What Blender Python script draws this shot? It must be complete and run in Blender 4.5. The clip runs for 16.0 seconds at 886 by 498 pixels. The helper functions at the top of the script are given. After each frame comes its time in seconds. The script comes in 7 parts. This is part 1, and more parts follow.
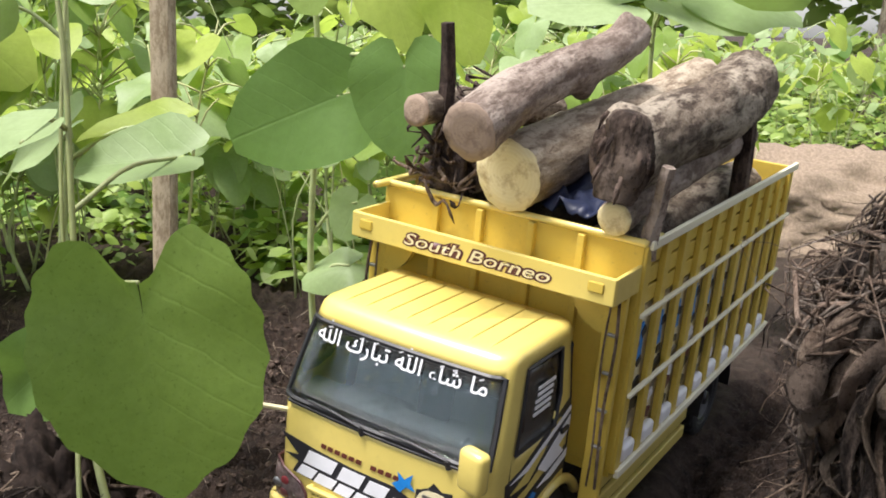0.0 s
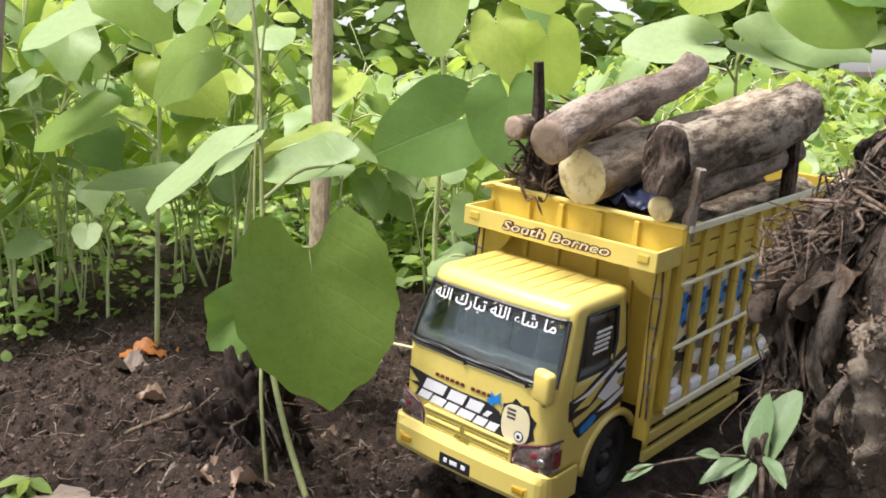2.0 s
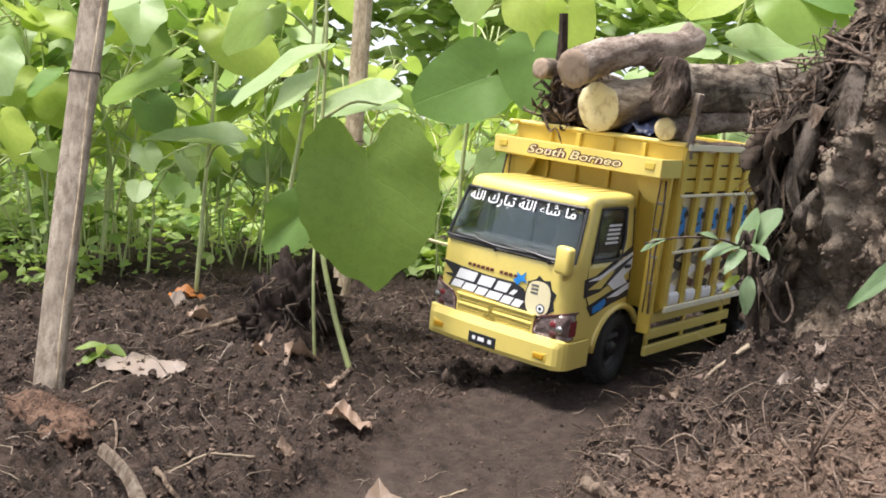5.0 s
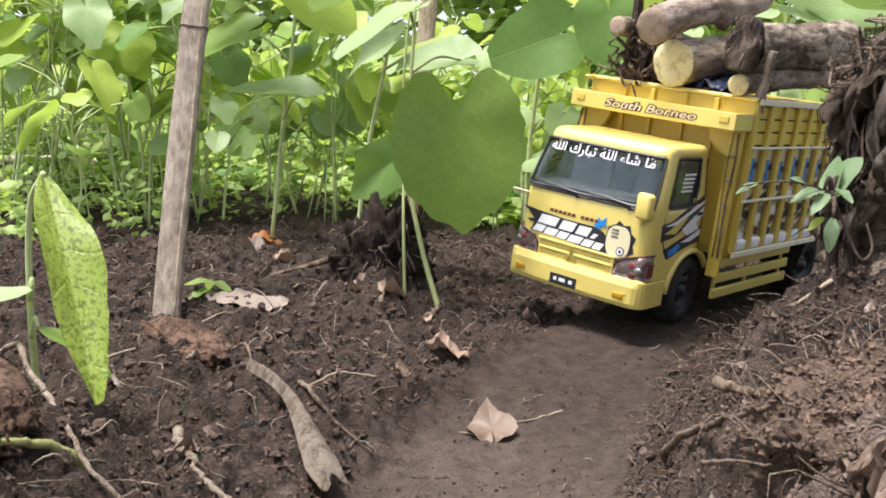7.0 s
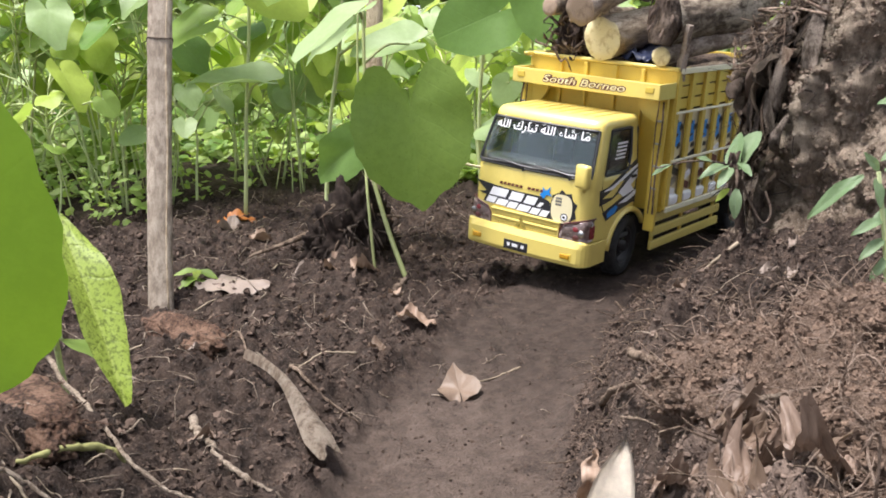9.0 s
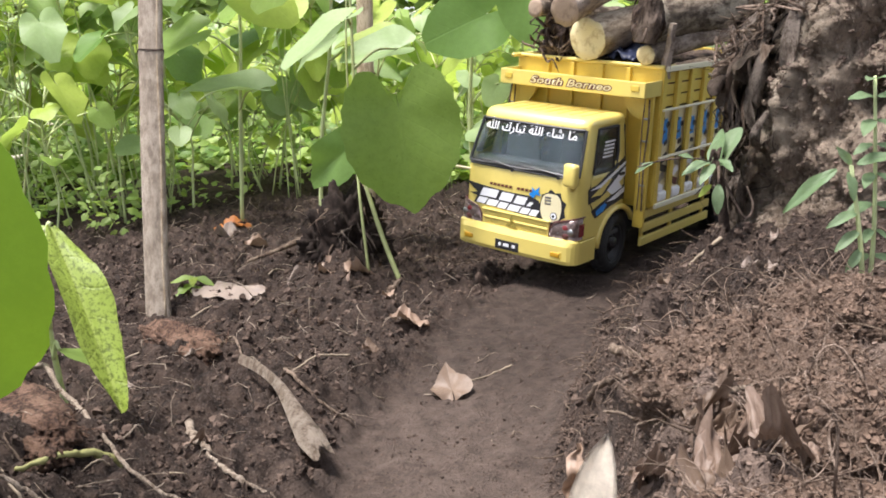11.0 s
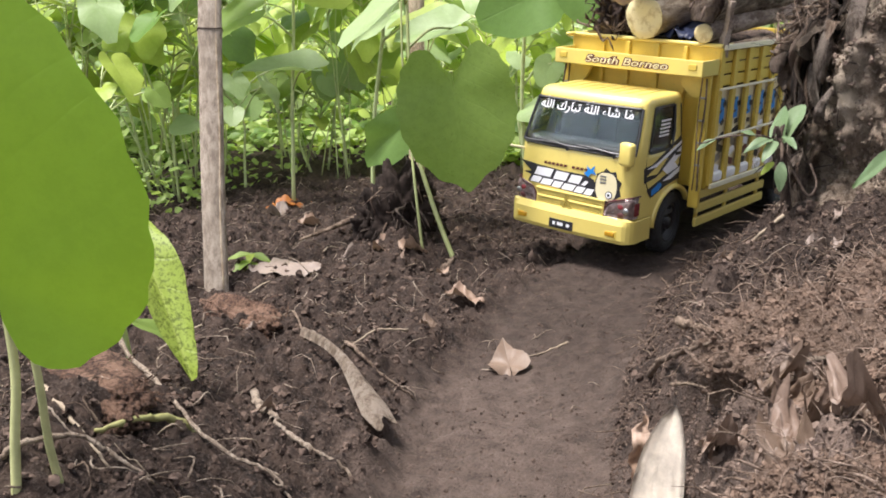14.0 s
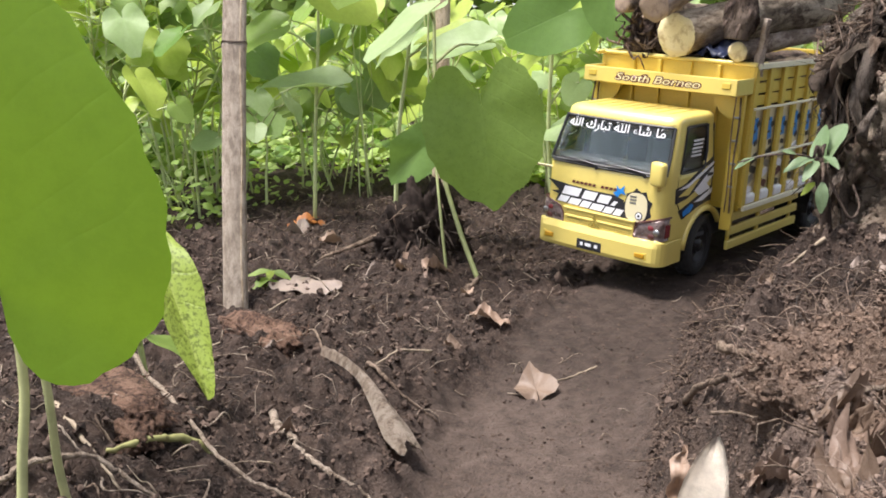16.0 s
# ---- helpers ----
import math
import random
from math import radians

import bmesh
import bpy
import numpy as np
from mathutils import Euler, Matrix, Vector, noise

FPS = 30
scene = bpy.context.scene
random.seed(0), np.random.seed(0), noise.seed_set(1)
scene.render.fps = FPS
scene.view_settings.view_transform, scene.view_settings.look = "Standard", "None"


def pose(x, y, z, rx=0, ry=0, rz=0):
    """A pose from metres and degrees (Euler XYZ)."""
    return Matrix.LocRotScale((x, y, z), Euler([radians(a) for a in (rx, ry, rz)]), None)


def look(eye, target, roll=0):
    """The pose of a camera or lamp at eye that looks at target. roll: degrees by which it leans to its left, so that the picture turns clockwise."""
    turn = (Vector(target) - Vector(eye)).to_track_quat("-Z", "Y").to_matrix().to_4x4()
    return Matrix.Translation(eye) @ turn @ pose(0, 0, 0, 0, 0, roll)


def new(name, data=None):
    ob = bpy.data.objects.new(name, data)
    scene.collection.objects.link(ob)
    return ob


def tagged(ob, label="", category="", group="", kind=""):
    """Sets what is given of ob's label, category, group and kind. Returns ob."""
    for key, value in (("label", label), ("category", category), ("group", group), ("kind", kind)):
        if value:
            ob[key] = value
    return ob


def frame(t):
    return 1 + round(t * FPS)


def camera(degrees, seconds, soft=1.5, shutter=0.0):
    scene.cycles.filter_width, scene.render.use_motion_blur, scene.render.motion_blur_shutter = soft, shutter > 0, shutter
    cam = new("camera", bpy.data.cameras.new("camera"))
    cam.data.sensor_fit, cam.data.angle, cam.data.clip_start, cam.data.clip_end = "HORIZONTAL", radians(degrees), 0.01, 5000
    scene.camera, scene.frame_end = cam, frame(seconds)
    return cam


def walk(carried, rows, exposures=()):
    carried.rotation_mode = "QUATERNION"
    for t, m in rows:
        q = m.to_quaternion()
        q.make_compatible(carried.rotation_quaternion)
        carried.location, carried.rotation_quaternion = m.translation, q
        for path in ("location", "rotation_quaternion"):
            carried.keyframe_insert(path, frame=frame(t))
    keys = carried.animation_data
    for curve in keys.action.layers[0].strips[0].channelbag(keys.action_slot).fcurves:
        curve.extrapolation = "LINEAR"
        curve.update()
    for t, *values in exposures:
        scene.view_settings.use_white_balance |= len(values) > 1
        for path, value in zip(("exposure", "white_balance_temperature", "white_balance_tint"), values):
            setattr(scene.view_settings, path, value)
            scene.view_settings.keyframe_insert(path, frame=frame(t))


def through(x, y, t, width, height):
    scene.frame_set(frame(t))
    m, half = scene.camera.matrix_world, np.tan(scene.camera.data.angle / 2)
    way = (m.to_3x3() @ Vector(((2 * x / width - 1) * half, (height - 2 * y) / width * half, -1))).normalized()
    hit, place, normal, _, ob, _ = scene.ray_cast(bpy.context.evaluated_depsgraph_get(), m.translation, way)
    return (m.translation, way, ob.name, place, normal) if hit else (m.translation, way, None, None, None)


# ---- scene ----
cam = camera(49.9, 16.0, soft=1.8)
PATH = [
    (0, (0.054, 0.093, 0.441), (0.0, 2.04, -0.012), 1.5),
    (0.5, (0.071, -0.006, 0.456), (-0.104, 1.947, 0.06), 0.5),
    (1, (0.073, -0.059, 0.477), (-0.185, 1.885, 0.087), 0.0),
    (1.5, (0.089, -0.124, 0.464), (-0.226, 1.813, 0.075), 0.5),
    (2, (0.109, -0.144, 0.441), (-0.228, 1.79, 0.06), 0.9),
    (2.5, (0.115, -0.189, 0.386), (-0.214, 1.756, 0.054), 1.4),
    (3, (0.12, -0.217, 0.345), (-0.229, 1.73, 0.051), 1.2),
    (3.2, (0.128, -0.228, 0.326), (-0.229, 1.721, 0.054), 1.3),
    (5.3, (0.083, -0.336, 0.26), (-0.222, 1.631, 0.063), 3.9),
    (5.5, (0.076, -0.34, 0.254), (-0.22, 1.628, 0.052), 4.0),
    (6, (0.048, -0.361, 0.246), (-0.24, 1.606, 0.027), 4.3),
    (6.5, (0.039, -0.388, 0.248), (-0.279, 1.571, 0.004), 4.4),
    (7, (0.033, -0.419, 0.254), (-0.32, 1.529, -0.031), 4.1),
    (7.5, (0.031, -0.46, 0.266), (-0.325, 1.479, -0.073), 2.9),
    (8, (0.049, -0.489, 0.288), (-0.282, 1.448, -0.086), 1.8),
    (8.5, (0.059, -0.515, 0.315), (-0.234, 1.422, -0.088), 0.9),
    (9, (0.057, -0.528, 0.325), (-0.222, 1.408, -0.094), -0.0),
    (11.5, (0.076, -0.544, 0.33), (-0.209, 1.391, -0.091), -1.5),
    (12, (0.077, -0.547, 0.327), (-0.213, 1.385, -0.101), -1.3),
    (12.5, (0.068, -0.548, 0.322), (-0.233, 1.38, -0.117), -1.4),
    (13, (0.06, -0.551, 0.32), (-0.26, 1.372, -0.127), -1.5),
    (13.5, (0.058, -0.551, 0.321), (-0.285, 1.367, -0.129), -1.6),
    (14, (0.053, -0.553, 0.322), (-0.31, 1.363, -0.124), -1.5),
    (14.5, (0.055, -0.556, 0.323), (-0.319, 1.358, -0.12), -1.3),
    (15, (0.055, -0.557, 0.321), (-0.323, 1.358, -0.115), -1.0),
    (15.5, (0.047, -0.548, 0.318), (-0.34, 1.369, -0.102), -0.9),
    (16, (0.04, -0.527, 0.312), (-0.362, 1.391, -0.087), -0.9),
]
walk(cam, [(t, look(eye, target, roll)) for t, eye, target, roll in PATH],
     [(0, 1.08, 6400, 13), (3, 1.25, 6500, 12), (5.5, 1.34, 6400, 12), (9, 1.38, 6300, 13), (16, 1.36, 6400, 14)])

# ---- light ----
SUN_UP, SUN_TURN = radians(72), radians(-115)
world = bpy.data.worlds.new("sky")
scene.world = world
world.use_nodes = True
wn = world.node_tree
sky = wn.nodes.new("ShaderNodeTexSky")
sky.sky_type, sky.sun_disc = "NISHITA", False
sky.sun_elevation, sky.sun_rotation = SUN_UP, SUN_TURN
sky.air_density, sky.dust_density, sky.ozone_density = 1.0, 1.5, 1.0
haze = wn.nodes.new("ShaderNodeHueSaturation")
haze.inputs["Saturation"].default_value = 0.35
wn.links.new(sky.outputs[0], haze.inputs["Color"])
wn.links.new(haze.outputs[0], wn.nodes["Background"].inputs[0])
wn.nodes["Background"].inputs[1].default_value = 0.105
sun = new("sun", bpy.data.lights.new("sun", "SUN"))
sun.data.energy, sun.data.angle, sun.data.color = 3.4, radians(20), (1.0, 0.96, 0.9)
sun.matrix_world = look((-1.3, 0.0, 4.4), (0, 0.6, 0))


# ---- materials ----
class Nodes:
    """A small builder for node materials."""

    def __init__(self, name, rough=0.6, metal=0.0, spec=0.5):
        self.mat = bpy.data.materials.new(name)
        self.mat.use_nodes = True
        self.t = self.mat.node_tree
        self.bsdf = self.t.nodes["Principled BSDF"]
        self.out = self.t.nodes["Material Output"]
        self.set(self.bsdf, "Roughness", rough)
        self.set(self.bsdf, "Metallic", metal)
        self.set(self.bsdf, "Specular IOR Level", spec)

    def set(self, node, key, value):
        if hasattr(value, "is_linked"):
            self.t.links.new(value, node.inputs[key])
        else:
            if isinstance(value, tuple) and len(value) == 3 and node.inputs[key].type == "RGBA":
                value = (*value, 1)
            node.inputs[key].default_value = value

    def node(self, kind, out=0, **inputs):
        n = self.t.nodes.new("ShaderNode" + kind)
        for k, v in inputs.items():
            self.set(n, k, v)
        return n.outputs[out]

    def coord(self, which="Object"):
        return self.t.nodes.new("ShaderNodeTexCoord").outputs[which]

    def noise(self, scale, detail=4, rough=0.6, vec=None, out=0):
        return self.node("TexNoise", out, Vector=vec or self.coord(), Scale=scale, Detail=detail, Roughness=rough)

    def ramp(self, fac, *stops):
        n = self.t.nodes.new("ShaderNodeValToRGB")
        el = n.color_ramp.elements
        while len(el) < len(stops):
            el.new(0.5)
        for e, (pos, col) in zip(el, stops):
            e.position, e.color = pos, (*col, 1) if isinstance(col, tuple) else (col, col, col, 1)
        self.t.links.new(fac, n.inputs[0])
        return n.outputs[0]

    def mix(self, fac, a, b, blend="MIX"):
        n = self.t.nodes.new("ShaderNodeMix")
        n.data_type, n.blend_type = "RGBA", blend
        self.set(n, 0, fac), self.set(n, 6, a), self.set(n, 7, b)
        return n.outputs[2]

    def math(self, op, a, b=0.0, c=0.0):
        n = self.t.nodes.new("ShaderNodeMath")
        n.operation = op
        for i, v in enumerate((a, b, c)):
            self.set(n, i, v)
        return n.outputs[0]

    def attr(self, name):
        n = self.t.nodes.new("ShaderNodeAttribute")
        n.attribute_name = name
        return n.outputs[2]

    def random(self):
        return self.t.nodes.new("ShaderNodeObjectInfo").outputs["Random"]

    def island(self):
        return self.t.nodes.new("ShaderNodeNewGeometry").outputs["Random Per Island"]

    def bump(self, height, dist=0.002, strength=0.6):
        self.set(self.bsdf, "Normal", self.node("Bump", 0, Height=height, Distance=dist, Strength=strength))

    def done(self, color, rough=None):
        self.set(self.bsdf, "Base Color", color)
        if rough is not None:
            self.set(self.bsdf, "Roughness", rough)
        return self.mat


def soil_material():
    m = Nodes("soil", 0.95, spec=0.25)
    big, mid, fine = m.noise(9, 5), m.noise(60, 6, 0.7), m.noise(420, 4, 0.7)
    dark = m.mix(m.ramp(mid, (0.35, 0.0), (0.68, 1.0)), (0.0115, 0.0076, 0.0058), (0.080, 0.054, 0.041))
    dark = m.mix(m.ramp(fine, (0.52, 0.0), (0.70, 0.75)), dark, (0.14, 0.108, 0.09))
    packed = m.mix(m.ramp(mid, (0.3, 0.0), (0.7, 1.0)), (0.086, 0.062, 0.050), (0.152, 0.112, 0.091))
    packed = m.mix(m.ramp(fine, (0.35, 0.7), (0.5, 0.0)), packed, (0.050, 0.038, 0.032))
    # darker track tone: damp soil, with the shade near the truck painted in
    damp_shade = m.mix(m.ramp(mid, (0.3, 0.0), (0.7, 1.0)), (0.033, 0.0235, 0.0185), (0.084, 0.060, 0.048))
    packed = m.mix(m.attr("damp_shade"), packed, damp_shade)
    dry = m.mix(m.ramp(mid, (0.35, 0.0), (0.65, 1.0)), (0.095, 0.067, 0.054), (0.235, 0.172, 0.138))
    col = m.mix(m.math("MULTIPLY", m.attr("packed"), m.ramp(m.noise(38, 6, 0.75), (0.30, 0.45), (0.58, 1.0))), dark, packed)
    col = m.mix(m.math("MULTIPLY", m.attr("dry"), m.ramp(m.noise(25, 3), (0.3, 0.35), (0.6, 1.0))), col, dry)
    m.bump(m.math("ADD", m.math("MULTIPLY", mid, 0.7), m.math("MULTIPLY", fine, 0.5)), 0.008, 1.0)
    return m.done(col)


def crumb_material(name, a, b):
    m = Nodes(name, 0.95, spec=0.2)
    n = m.noise(150, 5, 0.7)
    col = m.mix(m.island(), a, b)
    col = m.mix(m.ramp(n, (0.4, 0.0), (0.7, 0.6)), col, tuple(min(1, 1.6 * c) for c in b))
    m.bump(n, 0.002, 0.8)
    return m.done(col)



def rooty_material():
    """Dry brown soil matted with fine roots."""
    m = Nodes("dry_rooty_soil", 0.95, spec=0.2)
    mid, fine = m.noise(48, 7, 0.75), m.noise(330, 5, 0.75)
    col = m.mix(m.ramp(mid, (0.36, 0.0), (0.62, 1.0)), (0.110, 0.073, 0.052), (0.270, 0.188, 0.140))
    col = m.mix(m.ramp(fine, (0.50, 0.0), (0.66, 0.75)), col, (0.34, 0.25, 0.195))
    col = m.mix(m.ramp(fine, (0.30, 0.7), (0.40, 0.0)), col, (0.055, 0.036, 0.027))
    m.bump(m.math("ADD", mid, m.math("MULTIPLY", fine, 0.8)), 0.010, 1.0)
    return m.done(col)


def stump_material():
    m = Nodes("stump_soil", 0.95, spec=0.2)
    mp = m.t.nodes.new("ShaderNodeMapping")
    m.t.links.new(m.coord(), mp.inputs[0])
    mp.inputs["Scale"].default_value = (1, 1, 0.55)
    mid, fine = m.noise(58, 8, 0.76, mp.outputs[0]), m.noise(240, 5, 0.75)
    col = m.mix(m.ramp(mid, (0.36, 0.0), (0.60, 1.0)), (0.095, 0.068, 0.049), (0.34, 0.265, 0.20))
    col = m.mix(m.ramp(m.noise(11, 5, 0.6), (0.48, 0.0), (0.64, 0.6)), col, (0.44, 0.365, 0.285))
    col = m.mix(m.ramp(fine, (0.56, 0.0), (0.70, 0.75)), col, (0.52, 0.44, 0.36))
    col = m.mix(m.ramp(fine, (0.30, 0.8), (0.42, 0.0)), col, (0.050, 0.036, 0.028))
    col = m.mix(m.ramp(m.noise(13, 4), (0.60, 0.0), (0.76, 0.4)), col, (0.070, 0.068, 0.028))
    m.bump(m.math("ADD", mid, m.math("MULTIPLY", fine, 0.5)), 0.009, 1.0)
    return m.done(col)


def leaf_material(name, a, b, vein, through, spots=0.0, share=0.4, ribs=1.0):
    m = Nodes(name, 0.45, spec=0.35)
    xyz = m.t.nodes.new("ShaderNodeSeparateXYZ")
    m.t.links.new(m.coord(), xyz.inputs[0])
    ax = m.math("ABSOLUTE", xyz.outputs[0])
    wob = m.math("MULTIPLY", m.math("SUBTRACT", m.noise(3.0, 2), 0.5), 0.12)
    rib = m.math("SUBTRACT", 1.0, m.math("SMOOTH_MIN", m.math("DIVIDE", ax, 0.018), 1.0, 0.2))
    lane = m.math("ADD", m.math("SUBTRACT", xyz.outputs[1], m.math("MULTIPLY", ax, 0.75)), wob)
    side = m.math("PINGPONG", m.math("MULTIPLY", lane, 6.0), 0.5)
    side = m.ramp(side, (0.0, 1.0), (0.07, 0.0))
    veins = m.math("MAXIMUM", m.math("MAXIMUM", rib, 0.0), m.math("MULTIPLY", side, 0.35))
    tone = m.mix(m.random(), a, b)
    patch = m.noise(2.2, 3)
    tone = m.mix(m.ramp(patch, (0.35, 0.0), (0.75, 0.55)), tone, b)
    mottle = m.noise(11, 6, 0.72)
    tone = m.mix(m.ramp(mottle, (0.40, 0.22), (0.56, 0.0)), tone, tuple(0.62 * v for v in a))
    tone = m.mix(m.ramp(mottle, (0.58, 0.0), (0.74, 0.30)), tone, tuple(min(1, 1.25 * v) for v in b))
    tone = m.mix(m.math("MULTIPLY", veins, 0.28 * ribs), tone, vein)
    if spots:
        s = m.ramp(m.noise(52, 4, 0.7), (0.62 - 0.10 * spots, 0.0), (0.70 - 0.10 * spots, 1.0))
        tone = m.mix(m.math("MULTIPLY", s, min(1.0, 0.5 + spots * 0.4)), tone, tuple(0.38 * v for v in a))
    cells = m.noise(38, 3)
    m.bump(m.math("ADD", m.math("MULTIPLY", veins, -0.5), m.math("MULTIPLY", cells, 0.2)), 0.004 * ribs, 0.35)
    m.set(m.bsdf, "Base Color", tone)
    tr = m.t.nodes.new("ShaderNodeBsdfTranslucent")
    m.set(tr, "Color", m.mix(0.5, tone, through))
    sh = m.t.nodes.new("ShaderNodeMixShader")
    sh.inputs[0].default_value = share
    m.t.links.new(m.bsdf.outputs[0], sh.inputs[1]), m.t.links.new(tr.outputs[0], sh.inputs[2])
    m.t.links.new(sh.outputs[0], m.out.inputs[0])
    return m.mat


def paint_material(name, col, rough=0.35, dirt=0.25, coat=0.3):
    m = Nodes(name, rough)
    d = m.ramp(m.noise(28, 6, 0.7), (0.5, 0.0), (0.78, 1.0))
    f = m.ramp(m.noise(260, 3, 0.7), (0.62, 0.0), (0.75, 1.0))
    c = m.mix(m.math("MULTIPLY", d, dirt), col, tuple(0.45 * v + 0.02 for v in col))
    c = m.mix(m.math("MULTIPLY", f, dirt * 0.8), c, (0.13, 0.09, 0.06))
    m.set(m.bsdf, "Coat Weight", coat), m.set(m.bsdf, "Coat Roughness", 0.22)
    m.bump(m.noise(90, 3), 0.0006, 0.25)
    return m.done(c, m.math("ADD", m.math("MULTIPLY", d, 0.25), rough))


def plain_material(name, col, rough=0.5, metal=0.0, vary=0.25, scale=60, bump=0.0008):
    m = Nodes(name, rough, metal)
    n = m.noise(scale, 5, 0.65)
    c = m.mix(m.ramp(n, (0.3, 0.0), (0.7, 1.0)), tuple(v * (1 - vary) for v in col), tuple(min(1, v * (1 + vary)) for v in col))
    m.bump(n, bump, 0.5)
    return m.done(c)


def glass_material(name, tint):
    m = Nodes(name, 0.03)
    m.set(m.bsdf, "Transmission Weight", 1.0), m.set(m.bsdf, "IOR", 1.45)
    return m.done(tint)


def bark_material(name, a, b, c, scale=1.0, moss=0.0):
    """a: hollows, b: bark, c: lighter worn patches."""
    m = Nodes(name, 0.9, spec=0.25)
    mp = m.t.nodes.new("ShaderNodeMapping")
    m.t.links.new(m.coord(), mp.inputs[0])
    mp.inputs["Scale"].default_value = (1, 1, 0.35)
    v = mp.outputs[0]
    ridge = m.noise(120 * scale, 7, 0.75, v)
    patch = m.noise(30 * scale, 6, 0.7, v)
    fine = m.noise(330 * scale, 4, 0.7)
    col = m.mix(m.ramp(ridge, (0.40, 0.0), (0.56, 1.0)), a, b)
    col = m.mix(m.ramp(patch, (0.47, 0.0), (0.58, 0.85)), col, c)
    col = m.mix(m.ramp(fine, (0.55, 0.0), (0.66, 0.8)), col, a)
    if moss:
        col = m.mix(m.ramp(m.noise(22 * scale, 4), (0.62, 0.0), (0.75, moss)), col, (0.05, 0.07, 0.02))
    m.bump(m.math("ADD", ridge, m.math("MULTIPLY", fine, 0.4)), 0.005, 0.9)
    return m.done(col)


def cut_material(name, a, b, stain):
    """Cut wood: faint rings round the middle of the face and stained patches."""
    m = Nodes(name, 0.8, spec=0.25)
    xyz = m.t.nodes.new("ShaderNodeSeparateXYZ")
    m.t.links.new(m.coord(), xyz.inputs[0])
    r = m.math("SQRT", m.math("ADD", m.math("POWER", xyz.outputs[0], 2.0), m.math("POWER", xyz.outputs[1], 2.0)))
    ring = m.math("PINGPONG", m.math("ADD", m.math("MULTIPLY", r, 320.0), m.math("MULTIPLY", m.noise(40, 3), 1.5)), 0.5)
    col = m.mix(m.math("MULTIPLY", ring, 0.7), a, b)
    col = m.mix(m.ramp(m.noise(70, 5, 0.65), (0.5, 0.0), (0.7, 0.75)), col, stain)
    m.bump(m.noise(300, 4), 0.001, 0.6)
    return m.done(col)


SOIL = soil_material()
CRUMB = crumb_material("soil_crumbs", (0.0095, 0.0062, 0.0048), (0.112, 0.079, 0.062))
CRUMB_BLACK = crumb_material("rotten_black_soil", (0.007, 0.005, 0.004), (0.028, 0.019, 0.015))
HEAP = crumb_material("pale_dry_soil", (0.17, 0.13, 0.095), (0.28, 0.215, 0.16))
HEAP_BROWN = rooty_material()
CRUMB_STUMP = crumb_material("stump_crumbs", (0.080, 0.058, 0.043), (0.165, 0.126, 0.095))
CRUMB_CLAY = crumb_material("clay_crumbs", (0.075, 0.049, 0.035), (0.155, 0.106, 0.078))
CRUMB_DRY = crumb_material("dry_soil_crumbs", (0.072, 0.052, 0.041), (0.165, 0.120, 0.096))
STUMP_SOIL = stump_material()
LEAF = leaf_material("leaf_green", (0.205, 0.33, 0.06), (0.33, 0.45, 0.12), (0.36, 0.46, 0.16), (0.54, 0.68, 0.10), 0, 0.5, 0.55)
LEAF_DEEP = leaf_material("leaf_deep_green", (0.115, 0.22, 0.045), (0.16, 0.27, 0.07), (0.2, 0.31, 0.1), (0.32, 0.50, 0.05), 0.05, 0.38, 0.45)
LEAF_SAGE = leaf_material("leaf_sage", (0.135, 0.215, 0.095), (0.205, 0.285, 0.155), (0.33, 0.42, 0.25), (0.36, 0.50, 0.15), 0.1, 0.35, 0.4)
LEAF_HEART = leaf_material("leaf_heart_green", (0.12, 0.215, 0.032), (0.205, 0.305, 0.066), (0.22, 0.32, 0.085), (0.37, 0.56, 0.06), 0.25, 0.45, 0.6)
SHEATH_TAN = bark_material("tan_dry_sheath", (0.20, 0.15, 0.112), (0.36, 0.285, 0.22), (0.47, 0.39, 0.315), 1.2)
STEM_VINE = plain_material("stem_green_straw", (0.29, 0.32, 0.13), 0.5, vary=0.3, scale=40)
SHARD = plain_material("dry_white_sheath", (0.66, 0.59, 0.50), 0.8, vary=0.22, scale=70, bump=0.002)
PALE_SHEATH = bark_material("pale_dry_sheath", (0.46, 0.38, 0.30), (0.60, 0.52, 0.43), (0.66, 0.59, 0.50), 1.2)
LEAF_PALE = leaf_material("leaf_pale_underside", (0.30, 0.42, 0.17), (0.41, 0.52, 0.26), (0.46, 0.56, 0.34), (0.45, 0.60, 0.15), 0, 0.40, 0.5)
LEAF_LIME = leaf_material("leaf_lime", (0.37, 0.49, 0.07), (0.51, 0.61, 0.13), (0.46, 0.56, 0.14), (0.56, 0.74, 0.12), 0.05, 0.50, 0.5)
LEAF_SPOT = leaf_material("leaf_spotted", (0.24, 0.33, 0.045), (0.31, 0.39, 0.07), (0.42, 0.46, 0.14), (0.5, 0.58, 0.06), 1.15, 0.3)
LEAF_DRY = leaf_material("leaf_dry", (0.22, 0.145, 0.10), (0.32, 0.225, 0.165), (0.22, 0.14, 0.09), (0.3, 0.2, 0.12), 0.0, 0.1)
LEAF_RUST = leaf_material("leaf_rust", (0.42, 0.12, 0.025), (0.50, 0.18, 0.04), (0.30, 0.08, 0.02), (0.5, 0.16, 0.02), 0.0, 0.1)
LEAF_GREY = leaf_material("leaf_dry_grey", (0.21, 0.16, 0.13), (0.29, 0.23, 0.19), (0.24, 0.18, 0.14), (0.34, 0.28, 0.22), 0.0, 0.1)
STEM = plain_material("stem_pale_green", (0.46, 0.52, 0.25), 0.5, vary=0.25, scale=40)
